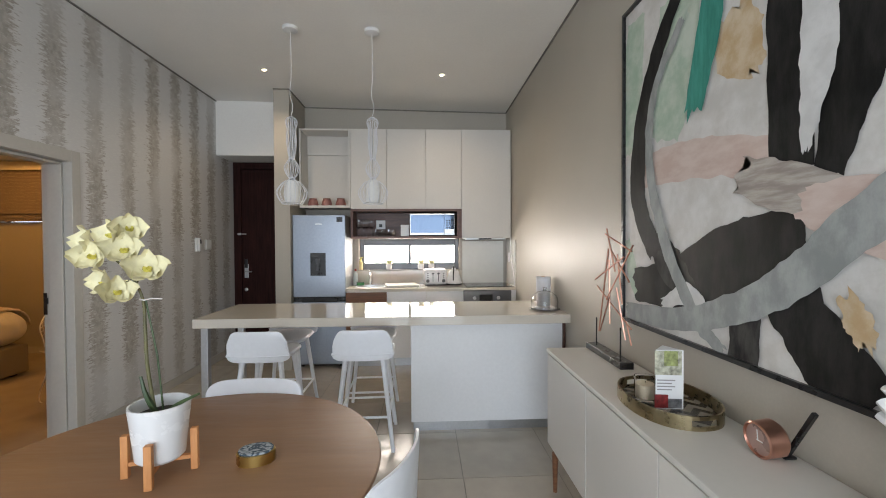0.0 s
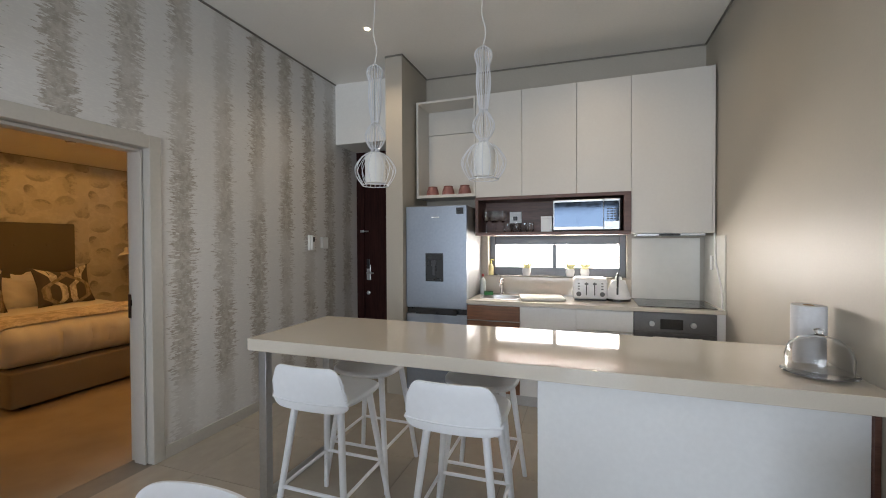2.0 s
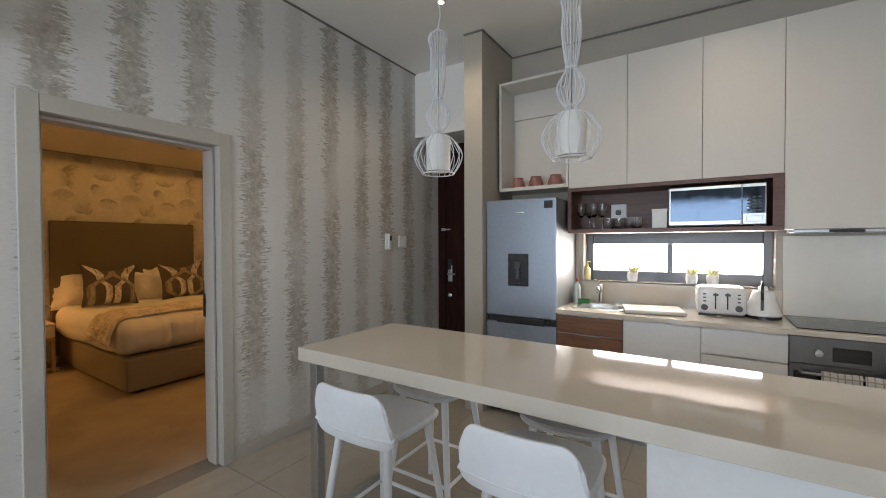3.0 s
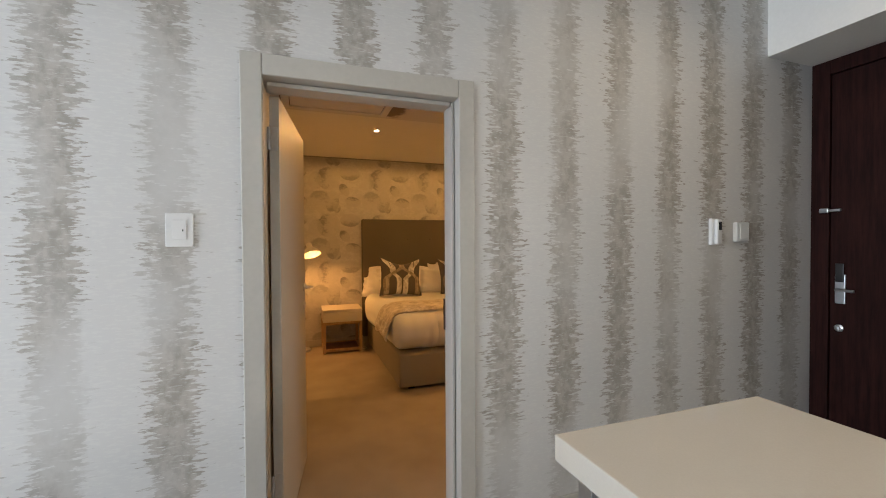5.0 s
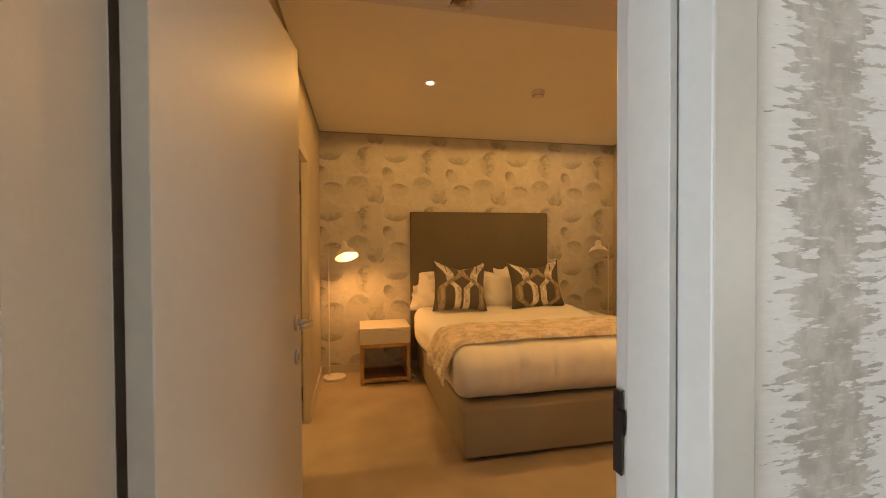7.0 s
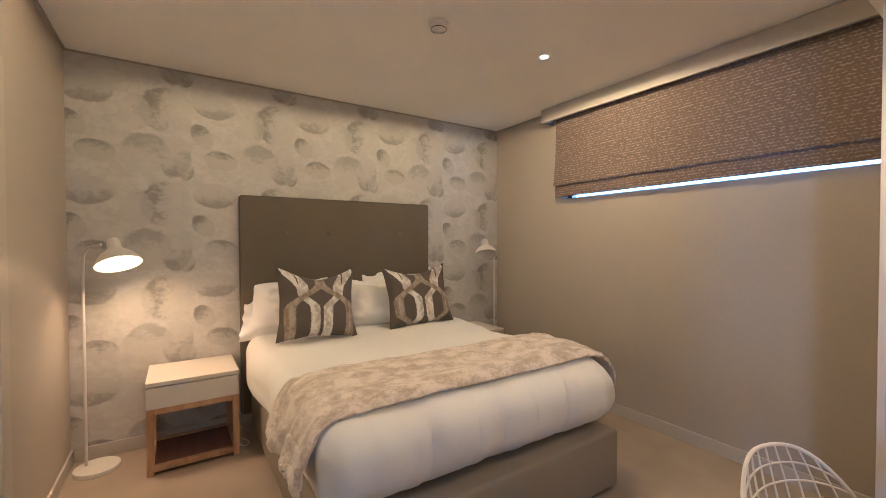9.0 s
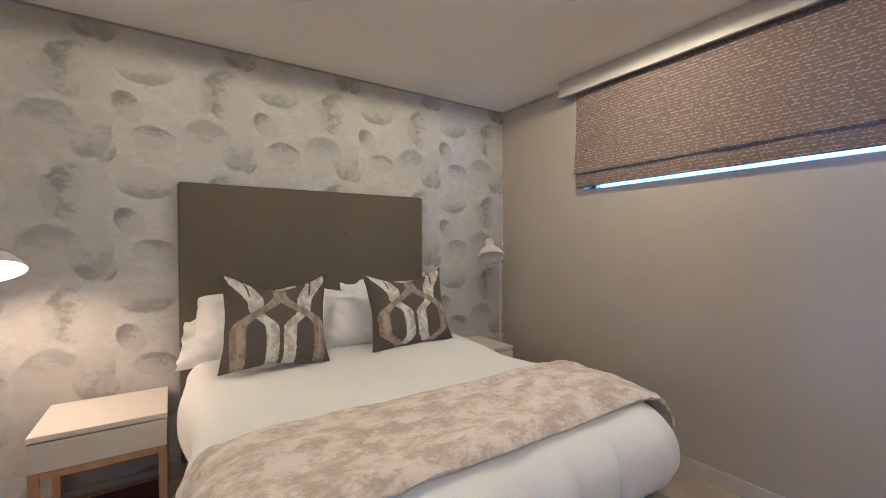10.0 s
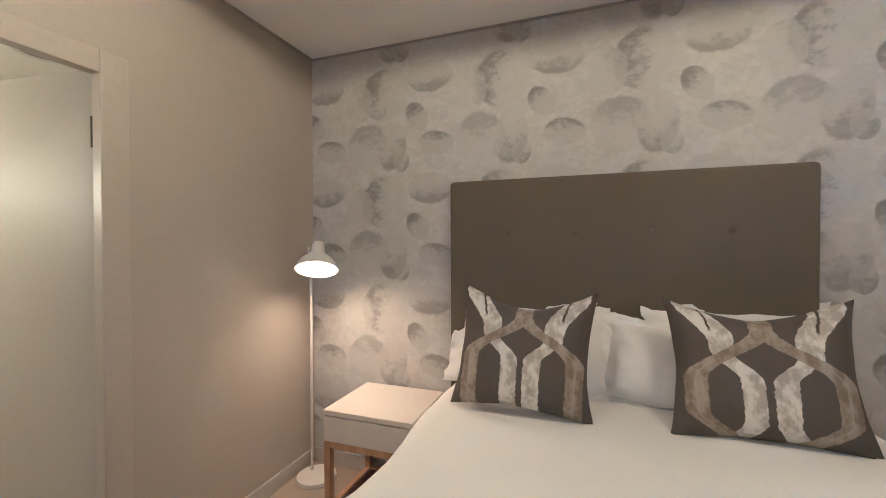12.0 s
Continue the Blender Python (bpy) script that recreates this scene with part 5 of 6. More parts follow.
for sgn in (1, -1):
    hb_ = bmesh.new()
    pts = [(x, y) for x, y in (ro_[12:18] if sgn > 0 else ro_[40:46])]
    pin = [(x, y) for x, y in (ri_[12:18] if sgn > 0 else ri_[40:46])]
    for z0, z1 in ((0.0, 0.014), (0.036, 0.05)):
        va = [[hb_.verts.new((x, y, z)) for x, y in p] for p in (pts, pin) for z in (z0, z1)]
        for i in range(5):
            for a, b in ((0, 1), (1, 3), (3, 2), (2, 0)):
                hb_.faces.new((va[a][i], va[a][i + 1], va[b][i + 1], va[b][i]))
    part("cut_handle", hb_, BRASS, tr)
ca = thing("candle", 0.895, 1.60, SBZ + 0.0065, 0, "cream candle in a clear glass tumbler", "candle")
part("glass", lathe([(0.0001, 0), (0.04, 0), (0.042, 0.09), (0.039, 0.09), (0.037, 0.006), (0.0001, 0.006)], 28), CLEAR, ca, smooth=True)
part("wax", lathe([(0.0001, 0.0065), (0.0365, 0.0065), (0.0378, 0.062), (0.0001, 0.062)], 28), plain("cream_wax", (0.70, 0.60, 0.44), 0.5), ca)
part("wick", tube([(0, 0, 0.062), (0.002, 0, 0.072)], 0.0012, 5), BLACK, ca)
le = thing("leaflet", 0.935, 1.52, SBZ + 0.0065, 0, "folded three-sided picture leaflet standing on the tray", "leaflet")
PAPER = plain("white_card", (0.75, 0.75, 0.74), 0.4, vary=0.02)
part("card", slab([(-0.055, -0.02), (0.045, -0.035), (0.01, 0.045)], 0, 0.225), PAPER, le)
for k, (z0, z1, x0, x1, col) in enumerate(((0.13, 0.222, -0.054, 0.044, (0.56, 0.55, 0.42)), (0.165, 0.222, -0.02, 0.03, (0.34, 0.38, 0.14)), (0.004, 0.055, -0.054, -0.005, (0.30, 0.03, 0.03)), (0.004, 0.04, -0.005, 0.044, (0.22, 0.22, 0.22)))):
    f = part("printed_picture", boxed(x0, x1, -0.0008 - 0.0004 * k, 0.0, z0, z1), plain("print_%d" % k, col, 0.4, vary=0.4, grain=50), le)
    f.matrix_basis = pose(-0.0054, -0.0283, 0, 0, 0, -8.5)
for k in range(4):
    f = part("text_bar", boxed(-0.045, 0.02 - 0.012 * (k % 2), -0.0012, -0.0002, 0.108 - k * 0.012, 0.112 - k * 0.012), plain("print_grey", (0.3, 0.28, 0.28), 0.5), le)
    f.matrix_basis = pose(-0.0054, -0.0283, 0, 0, 0, -8.5)
ck = thing("table_clock", 1.0, 1.15, SBZ, 0, "round copper desk clock with a pale dial", "clock")
tilt = Matrix.Translation((0, 0, 0.056)) @ Matrix.Rotation(radians(-90), 4, "Z") @ Matrix.Rotation(radians(96), 4, "X") @ Matrix.Scale(0.76, 4)
part("case", moved(lathe([(0.0001, -0.06), (0.062, -0.06), (0.07, -0.05), (0.07, 0.02), (0.063, 0.024), (0.061, 0.014), (0.0001, 0.014)], 36), tilt), COPPER, ck, smooth=True)
part("dial", moved(lathe([(0.0001, 0.0145), (0.058, 0.0145), (0.058, 0.016), (0.0001, 0.016)], 32), tilt), plain("pale_copper_dial", (0.45, 0.30, 0.26), 0.3, 0.4), ck)
part("clock_hand", moved(box(boxed(-0.002, 0.002, -0.004, 0.04, 0.0165, 0.018), -0.004, 0.026, -0.002, 0.002, 0.0182, 0.0195), tilt), PAPER, ck)
bd = thing("black_bar_ornament", 1.075, 1.15, SBZ, 0, "slim black bar ornament leaning on its foot", "ornament")
part("bar", moved(boxed(-0.007, 0.007, -0.006, 0.006, 0, 0.19, 0.002), pose(0.0, 0.0, 0.0, 28, 0, 0)), BLACK, bd)
part("foot", boxed(-0.018, 0.018, -0.018, 0.018, 0, 0.008, 0.002), BLACK, bd)
co = thing("coral_ornament", 1.03, 0.77, SBZ, 0, "white branching coral ornament on a small block", "ornament")
random.seed(5)
part("block", boxed(-0.05, 0.05, -0.05, 0.05, 0, 0.04, 0.003), PORCELAIN, co)
part("stem", tube([(0, 0, 0.04), (0.005, 0.0, 0.14), (0, 0, 0.24)], 0.022, 9, r_end=0.018), PORCELAIN, co, smooth=True)
for k in range(22):
    a, e, ln = random.uniform(0, 6.28), random.uniform(0.2, 1.3), random.uniform(0.07, 0.15)
    dv = Vector((math.cos(a) * math.sin(e) * 0.5, math.sin(a) * math.sin(e) * 0.7, math.cos(e)))
    z0 = random.uniform(0.14, 0.27)
    pts = [Vector((0, 0, z0)) + dv * ln * s + Vector((random.uniform(-1, 1), random.uniform(-1, 1), 0)) * 0.012 * s for s in (0, 0.35, 0.7, 1.0)]
    part("branch", tube(pts, 0.016, 7, r_end=0.012), PORCELAIN, co, smooth=True)

# ---- painting ----
PY0, PY1, PZ0, PZ1 = 0.50, 2.165, 1.062, 2.705
pa = thing("painting", XR, PY1, PZ0, 0, "large abstract painting of black, grey, pink and green strokes", "painting")
part("frame", box(box(box(boxed(-0.04, -0.001, -0.018, 0, 0, PZ1 - PZ0, 0.001), -0.04, -0.001, PY0 - PY1, PY0 - PY1 + 0.018, 0, PZ1 - PZ0, 0.001), -0.04, -0.001, PY0 - PY1 + 0.0185, -0.0185, 0, 0.018, 0.001), -0.04, -0.001, PY0 - PY1 + 0.0185, -0.0185, PZ1 - PZ0 - 0.018, PZ1 - PZ0, 0.001), BLACK, pa, "thin black frame")


def oil(name, a, b, sy=3.0, sz=3.0, rough=0.5):
    m, t, bs = shader(name)
    n = Net(t)
    c = n.scale(n.coords(), (1, sy, sz))
    f = n.noise(c, 2.2, 6, 0.65)
    t.links.new(n.mix(n.ramp(f, 0.35, 0.66), a, b), bs.inputs["Base Color"])
    bs.inputs["Roughness"].default_value = rough
    bs.inputs["Specular IOR Level"].default_value = 0.15
    n.bump(bs, n.noise(c, 22, 4), 0.25, 0.002)
    return m


part("canvas", boxed(-0.025, -0.001, PY0 - PY1 + 0.018, -0.018, 0.018, PZ1 - PZ0 - 0.018), oil("canvas_white", (0.53, 0.515, 0.485), (0.65, 0.64, 0.62), 3, 3), pa)
PBLACK = oil("paint_black", (0.006, 0.006, 0.006), (0.022, 0.021, 0.020), 6, 2, 0.55)
PCHAR = oil("paint_charcoal", (0.012, 0.012, 0.012), (0.06, 0.057, 0.054), 8, 3, 0.55)
PGREY = oil("paint_grey", (0.24, 0.255, 0.25), (0.36, 0.375, 0.365), 5, 3)
PTAUPE = oil("paint_taupe", (0.30, 0.26, 0.23), (0.46, 0.42, 0.38), 3, 20)
PPINK = oil("paint_pink", (0.52, 0.40, 0.35), (0.60, 0.50, 0.45), 3, 8)
PTEAL = oil("paint_teal", (0.03, 0.20, 0.16), (0.06, 0.30, 0.24), 12, 2)
PGREEN = oil("paint_sage", (0.34, 0.45, 0.35), (0.52, 0.58, 0.50), 3, 3)
PTAN = oil("paint_tan", (0.48, 0.34, 0.19), (0.60, 0.50, 0.36), 4, 4)
PWHITE = oil("paint_white", (0.55, 0.55, 0.54), (0.66, 0.66, 0.65), 4, 4)
LAYER = [0]


def stroke(mat, widths, pts, ragged=0.015):
    """One flat brush stroke through (y, z) points, with a rough end."""
    LAYER[0] += 1
    x = -0.0255 - 0.00035 * LAYER[0]
    line = smooth_line([(y - PY1, z - PZ0, 0) for y, z in pts], 10)
    n = len(line)
    bm = bmesh.new()
    cols, k = [], 7
    for i, p in enumerate(line):
        d = (line[min(i + 1, n - 1)] - line[max(i - 1, 0)]).normalized()
        f = i / (n - 1) * (len(widths) - 1)
        a = min(int(f), len(widths) - 2)
        w = widths[a] + (widths[a + 1] - widths[a]) * (f - a)
        col = []
        for j in range(k + 1):
            s = j / k - 0.5
            wig = 0.012 * noise.noise(Vector((i * 0.45, (0 if j < k / 2 else 9), LAYER[0] * 3.1)))
            q = p + Vector((-d.y, d.x, 0)) * (w * s + (wig if j in (0, k) else 0))
            if i in (0, n - 1):
                q += d * ragged * noise.noise(Vector((j * 1.7, LAYER[0], i))) * 2.5
            q.x = min(max(q.x, PY0 - PY1 + 0.019), -0.019)
            q.y = min(max(q.y, 0.019), PZ1 - PZ0 - 0.019)
            col.append(bm.verts.new((x, q.x, q.y)))
        cols.append(col)
    for a, b in zip(cols, cols[1:]):
        for j in range(k):
            bm.faces.new((a[j], a[j + 1], b[j + 1], b[j]))
    part("brush_stroke", bm, mat, pa)


stroke(PGREEN, (0.16, 0.20, 0.12), ((2.04, 2.62), (2.08, 2.3), (2.10, 1.95)))
stroke(PGREEN, (0.26, 0.30, 0.22), ((1.70, 2.55), (1.72, 2.2), (1.80, 1.95)))
stroke(PTAN, (0.16, 0.22, 0.08), ((1.40, 2.30), (1.36, 2.16), (1.28, 2.05)), 0.03)
stroke(PGREEN, (0.05, 0.09, 0.05), ((2.12, 1.5), (2.08, 1.35), (2.02, 1.2)))
stroke(PPINK, (0.16, 0.17, 0.15, 0.13), ((1.98, 1.83), (1.70, 1.83), (1.45, 1.80), (1.2, 1.745)))
stroke(PBLACK, (0.14, 0.14, 0.15), ((1.18, 2.68), (1.175, 2.2), (1.16, 1.70)))
stroke(PBLACK, (0.20, 0.18, 0.14, 0.08), ((0.91, 2.68), (0.94, 2.2), (0.985, 1.90), (1.05, 1.66)))
stroke(PBLACK, (0.16, 0.22, 0.30, 0.26), ((2.04, 1.27), (1.72, 1.30), (1.40, 1.40), (1.12, 1.46)))
stroke(PCHAR, (0.14, 0.18, 0.10), ((1.86, 1.50), (1.74, 1.38), (1.60, 1.27)))
stroke(PBLACK, (0.26, 0.22, 0.16), ((1.24, 1.58), (1.20, 1.40), (1.10, 1.26)))
stroke(PCHAR, (0.13, 0.13), ((1.32, 1.30), (1.33, 1.07)))
stroke(PBLACK, (0.16, 0.20, 0.22), ((1.20, 1.34), (1.06, 1.20), (0.94, 1.05)))
stroke(PBLACK, (0.08, 0.10, 0.13, 0.14, 0.13, 0.12), ((1.56, 2.66), (1.80, 2.43), (1.95, 2.15), (2.02, 1.85), (1.98, 1.62), (1.85, 1.43)))
stroke(PTAUPE, (0.13, 0.15, 0.12), ((1.36, 1.72), (1.20, 1.66), (0.98, 1.58)), 0.04)
stroke(PPINK, (0.10, 0.18, 0.24), ((1.12, 1.60), (0.98, 1.56), (0.70, 1.50)))
stroke(PWHITE, (0.08, 0.115, 0.10, 0.02), ((1.06, 2.66), (1.065, 2.2), (1.08, 1.95), (1.11, 1.74)))
stroke(PWHITE, (0.05, 0.10, 0.04), ((1.80, 1.20), (1.62, 1.27), (1.50, 1.22)))
stroke(PTAN, (0.05, 0.08, 0.04), ((0.99, 1.34), (0.96, 1.28), (0.94, 1.22)), 0.03)
stroke(PGREY, (0.05, 0.06, 0.07, 0.07, 0.05), ((1.66, 2.42), (1.86, 2.20), (1.91, 1.93), (1.86, 1.68), (1.73, 1.40), (1.55, 1.17), (1.42, 1.09)))
stroke(PGREY, (0.09, 0.10, 0.11, 0.12, 0.13, 0.13), ((2.12, 1.12), (1.69, 1.155), (1.37, 1.25), (1.15, 1.37), (0.96, 1.53), (0.68, 1.72)))
stroke(PTEAL, (0.11, 0.14, 0.11), ((1.46, 2.56), (1.51, 2.28), (1.59, 2.01)), 0.03)

# ---- bedroom ----
LINEN = plain("white_bed_linen", (0.83, 0.83, 0.83), 0.85, vary=0.025, grain=160, bump=0.12)
UPHOLSTERY = plain("taupe_upholstery", (0.30, 0.265, 0.215), 0.9, vary=0.07, grain=260, bump=0.3)
HEADCLOTH = plain("brown_headboard_cloth", (0.125, 0.108, 0.08), 0.85, vary=0.06, grain=320, bump=0.3)
CREAM = plain("cream_lacquer", (0.66, 0.62, 0.56), 0.4, vary=0.02, grain=40, bump=0.02)
BY0, BY1, BXF = 3.30, 4.905, -4.575
bed = thing("bed", 0, 0, 0, 0, "queen bed base upholstered in taupe fabric", "bed")
part("base", boxed(-6.56, BXF, BY0, BY1, 0.03, 0.345, 0.018, 3), UPHOLSTERY, bed, "taupe upholstered base", smooth=True)
for x in (-6.45, BXF - 0.12):
    for y in (BY0 + 0.1, BY1 - 0.14):
        part("foot", boxed(x, x + 0.06, y, y + 0.06, 0, 0.0295), BLACK, bed)
hd = thing("headboard", 0, 0, 0, 0, "tall brown upholstered headboard with a row of buttons", "headboard")
part("panel", boxed(BW + 0.015, -6.565, 3.235, 4.875, 0.10, 1.75, 0.02, 4), HEADCLOTH, hd, smooth=True)
for y in (3.56, 3.90, 4.24, 4.56):
    part("button", moved(lathe([(0.0001, 0.009), (0.010, 0.008), (0.018, 0.001), (0.0001, -0.003)], 18), Matrix.Translation((-6.5655, y, 1.47)) @ Matrix.Rotation(math.pi / 2, 4, "Y")), HEADCLOTH, hd)


def grid_box(x0, x1, y0, y1, z0, z1, r, cuts):
    bm = bmesh.new()
    box(bm, x0, x1, y0, y1, z0, z1)
    bmesh.ops.subdivide_edges(bm, edges=bm.edges, cuts=cuts, use_grid_fill=True)
    for v in bm.verts:
        p = v.co
        c = Vector((min(max(p.x, x0 + r), x1 - r), min(max(p.y, y0 + r), y1 - r), min(max(p.z, z0 + r), z1 - r)))
        d = p - c
        if d.length > 1e-6:
            v.co = c + d.normalized() * min(r, d.length * 1.0 if d.length < r else r)
    return bm


bm = grid_box(-6.62, -4.645, 3.245, 4.925, 0.348, 0.675, 0.13, 72)
bm.normal_update()
for v in bm.verts:
    p = v.co.copy()
    fold = noise.noise(Vector((p.x * 1.4, p.y * 1.4, 3.0)))
    v.co += v.normal * (0.014 * noise.noise(p * 2.2) + 0.006 * abs(noise.noise(Vector((p.x * 5 + fold * 3, p.y * 5 - fold * 3, p.z * 3)))))
    h = max(0.0, min(1.0, (p.z - 0.348) / 0.327))
    if p.x > -4.835:
        v.co.x += 0.030 * math.sin(math.pi * h) + 0.042 * math.sin(math.pi * h) * abs(math.sin(p.y * 7.5 + 0.6 + 0.5 * noise.noise(p * 3))) ** 0.5 + 0.020 * math.sin(math.pi * h) ** 0.5 * noise.noise(Vector((4.0, p.y * 13, p.z * 2.5)))
    if p.x > -4.775:
        for cy, deep, wide in ((3.62, 0.016, 20), (3.93, 0.022, 26), (4.09, 0.014, 28), (4.30, 0.024, 24), (4.52, 0.016, 28), (4.68, 0.02, 24)):
            v.co.x -= deep * math.sin(math.pi * h) * max(0.0, 1 - abs(p.y - cy - 0.05 * (h - 0.5)) * wide)
    v.co.z += 0.007 * h * noise.noise(Vector((p.x * 7, p.y * 4, 6.0)))
    if p.y > 4.84:
        v.co.y += 0.04 * math.sin(math.pi * h) * (1 + 0.5 * math.sin(p.x * 6))
    q = max(0.0, min(1.0, (-5.3 - p.x) / 1.0))
    v.co.z += (0.018 + 0.040 * max(0.0, min(1.0, p.y - 3.9))) * q * q * (3 - 2 * q) * h
    if p.y > 4.6:
        q = max(0.0, min(1.0, (-4.78 - p.x) / 0.45))
        v.co.y += 0.085 * q * q * (3 - 2 * q) * min(1.0, (p.y - 4.6) / 0.2)
    q = max(0.0, min(1.0, (p.x + 5.75) / 0.7))
    v.co.z += 0.065 * q * q * (3 - 2 * q) * h
    if p.y < 3.36:
        v.co.y -= 0.02 * math.sin(math.pi * h) * math.sin(p.x * 8)
dv = tagged(part("duvet", bm, LINEN, smooth=True), "plump white duvet spread over the bed", "duvet")


def fur():
    m, t, b = shader("mink_throw")
    n = Net(t)
    c = n.coords()
    a = n.noise(n.scale(c, (9, 6, 7)), 1.5, 6, 0.62)
    f = n.noise(n.scale(c, (60, 30, 40)), 2.0, 3)
    v = n.m("ADD", n.m("MULTIPLY", a, 0.75), n.m("MULTIPLY", f, 0.25))
    t.links.new(n.mix(n.ramp(v, 0.40, 0.60), (0.47, 0.40, 0.325), (0.76, 0.69, 0.61)), b.inputs["Base Color"])
    b.inputs["Roughness"].default_value = 0.8
    b.inputs["Sheen Weight"].default_value = 0.3
    n.bump(b, v, 0.7, 0.02)
    return m


PROF = smooth_line([(3.212, 0.49, 0), (3.214, 0.56, 0), (3.24, 0.66, 0), (3.34, 0.752, 0), (3.7, 0.765, 0), (4.5, 0.765, 0), (4.87, 0.757, 0), (5.015, 0.67, 0), (5.065, 0.55, 0)], 6)


def throw_face(u, v):
    f = u * (len(PROF) - 1)
    i = min(int(f), len(PROF) - 2)
    p = PROF[i].lerp(PROF[i + 1], f - i)
    x = THROW_A + (THROW_B - THROW_A) * v + 0.04 * noise.noise(Vector((u * 4, v * 2, 3)))
    q = max(0.0, min(1.0, (x + 5.75) / 0.7))
    z = p.y - 0.065 * (1 - q * q * (3 - 2 * q)) * min(1.0, max(0.0, (p.y - 0.4) / 0.3)) + 0.013 * noise.noise(Vector((u * 11, v * 4, 0))) + 0.019 * abs(noise.noise(Vector((u * 26 + v * 5, v * 8, 5)))) + (0.05 * noise.noise(Vector((v * 5, 2, 9))) * max(0.0, 1 - u / 0.09) if u < 0.09 else 0.0) - 0.028 * abs(2 * v - 1) ** 6
    y = p.x + (0.04 if p.y < 0.6 else 0.012) * noise.noise(Vector((u * 7, v * 8, 8))) - (0.012 if u < 0.2 else 0.0)
    y += 0.06 * max(0.0, min(1.0, (-4.78 - x) / 0.45)) * max(0.0, min(1.0, (p.x - 4.6) / 0.25))
    return x, y, z


THROW_A, THROW_B = -4.70, -5.28
th = tagged(part("throw", shell(throw_face, 110, 30, 0.024), fur(), smooth=True), "mottled beige faux-fur throw across the bed foot", "throw")


def pillow(a, b, t, chop=0.0, n=20, ear=0.10):
    """A soft cushion standing in the x-z plane; chop dents its top edge."""
    bm = bmesh.new()
    grid = {}
    for side in (1, -1):
        for i in range(n + 1):
            for j in range(n + 1):
                s, q = i / n * 2 - 1, j / n * 2 - 1
                if side < 0 and (i in (0, n) or j in (0, n)):
                    grid[side, i, j] = grid[1, i, j]
                    continue
                x = a * s * (1 - ear * (1 - q * q))
                z = b * q * (1 - ear * (1 - s * s))
                z -= chop * (1 - abs(s) ** 1.4) * max(0, q) ** 1.3
                y = side * t * ((1 - s ** 4) * (1 - q ** 4)) ** 0.55 * (1 - 0.35 * chop / 0.15 * max(0, q) * (1 - s * s) if chop else 1)
                grid[side, i, j] = bm.verts.new((x, y, z + b))
    for side in (1, -1):
        for i in range(n):
            for j in range(n):
                q = [grid[side, i, j], grid[side, i + 1, j], grid[side, i + 1, j + 1], grid[side, i, j + 1]]
                bm.faces.new(q if side < 0 else q[::-1])
    return bm


def oxford_pillow(a, b, t, seed, n=34, hem=0.80):
    """A plump pillow in a case with a thin, crumpled flange all round."""
    bm = bmesh.new()
    grid = {}
    for side in (1, -1):
        for i in range(n + 1):
            for j in range(n + 1):
                s, q = i / n * 2 - 1, j / n * 2 - 1
                if side < 0 and (i in (0, n) or j in (0, n)):
                    grid[side, i, j] = grid[1, i, j]
                    continue
                out = max(abs(s), abs(q))
                si, qi = min(1.0, abs(s) / hem), min(1.0, abs(q) / hem)
                puff = t * ((1 - si ** 3) * (1 - qi ** 3)) ** 0.6
                loose = max(0.0, (out - hem) / (1 - hem))
                x = a * s * (1 - 0.07 * (1 - q * q))
                z = b * q * (1 - 0.07 * (1 - s * s))
                wave = 0.045 * loose * noise.noise(Vector((s * 5 + seed, q * 5, seed * 1.7)))
                crease = 0.016 * noise.noise(Vector((s * 4 + q * 2 + seed, q * 3 - seed, 2.0))) + 0.010 * abs(noise.noise(Vector((s * 9, q * 7 + seed, 5.0))))
                y = side * (puff + 0.003 + (crease if loose < 0.5 else 0.0) * (1 - loose)) + wave
                grid[side, i, j] = bm.verts.new((x + 0.02 * loose * noise.noise(Vector((q * 6, seed, s))), y, z + b + 0.018 * loose * noise.noise(Vector((s * 7, seed, q)))))
    for side in (1, -1):
        for i in range(n):
            for j in range(n):
                q = [grid[side, i, j], grid[side, i + 1, j], grid[side, i + 1, j + 1], grid[side, i, j + 1]]
                bm.faces.new(q if side < 0 else q[::-1])
    return bm


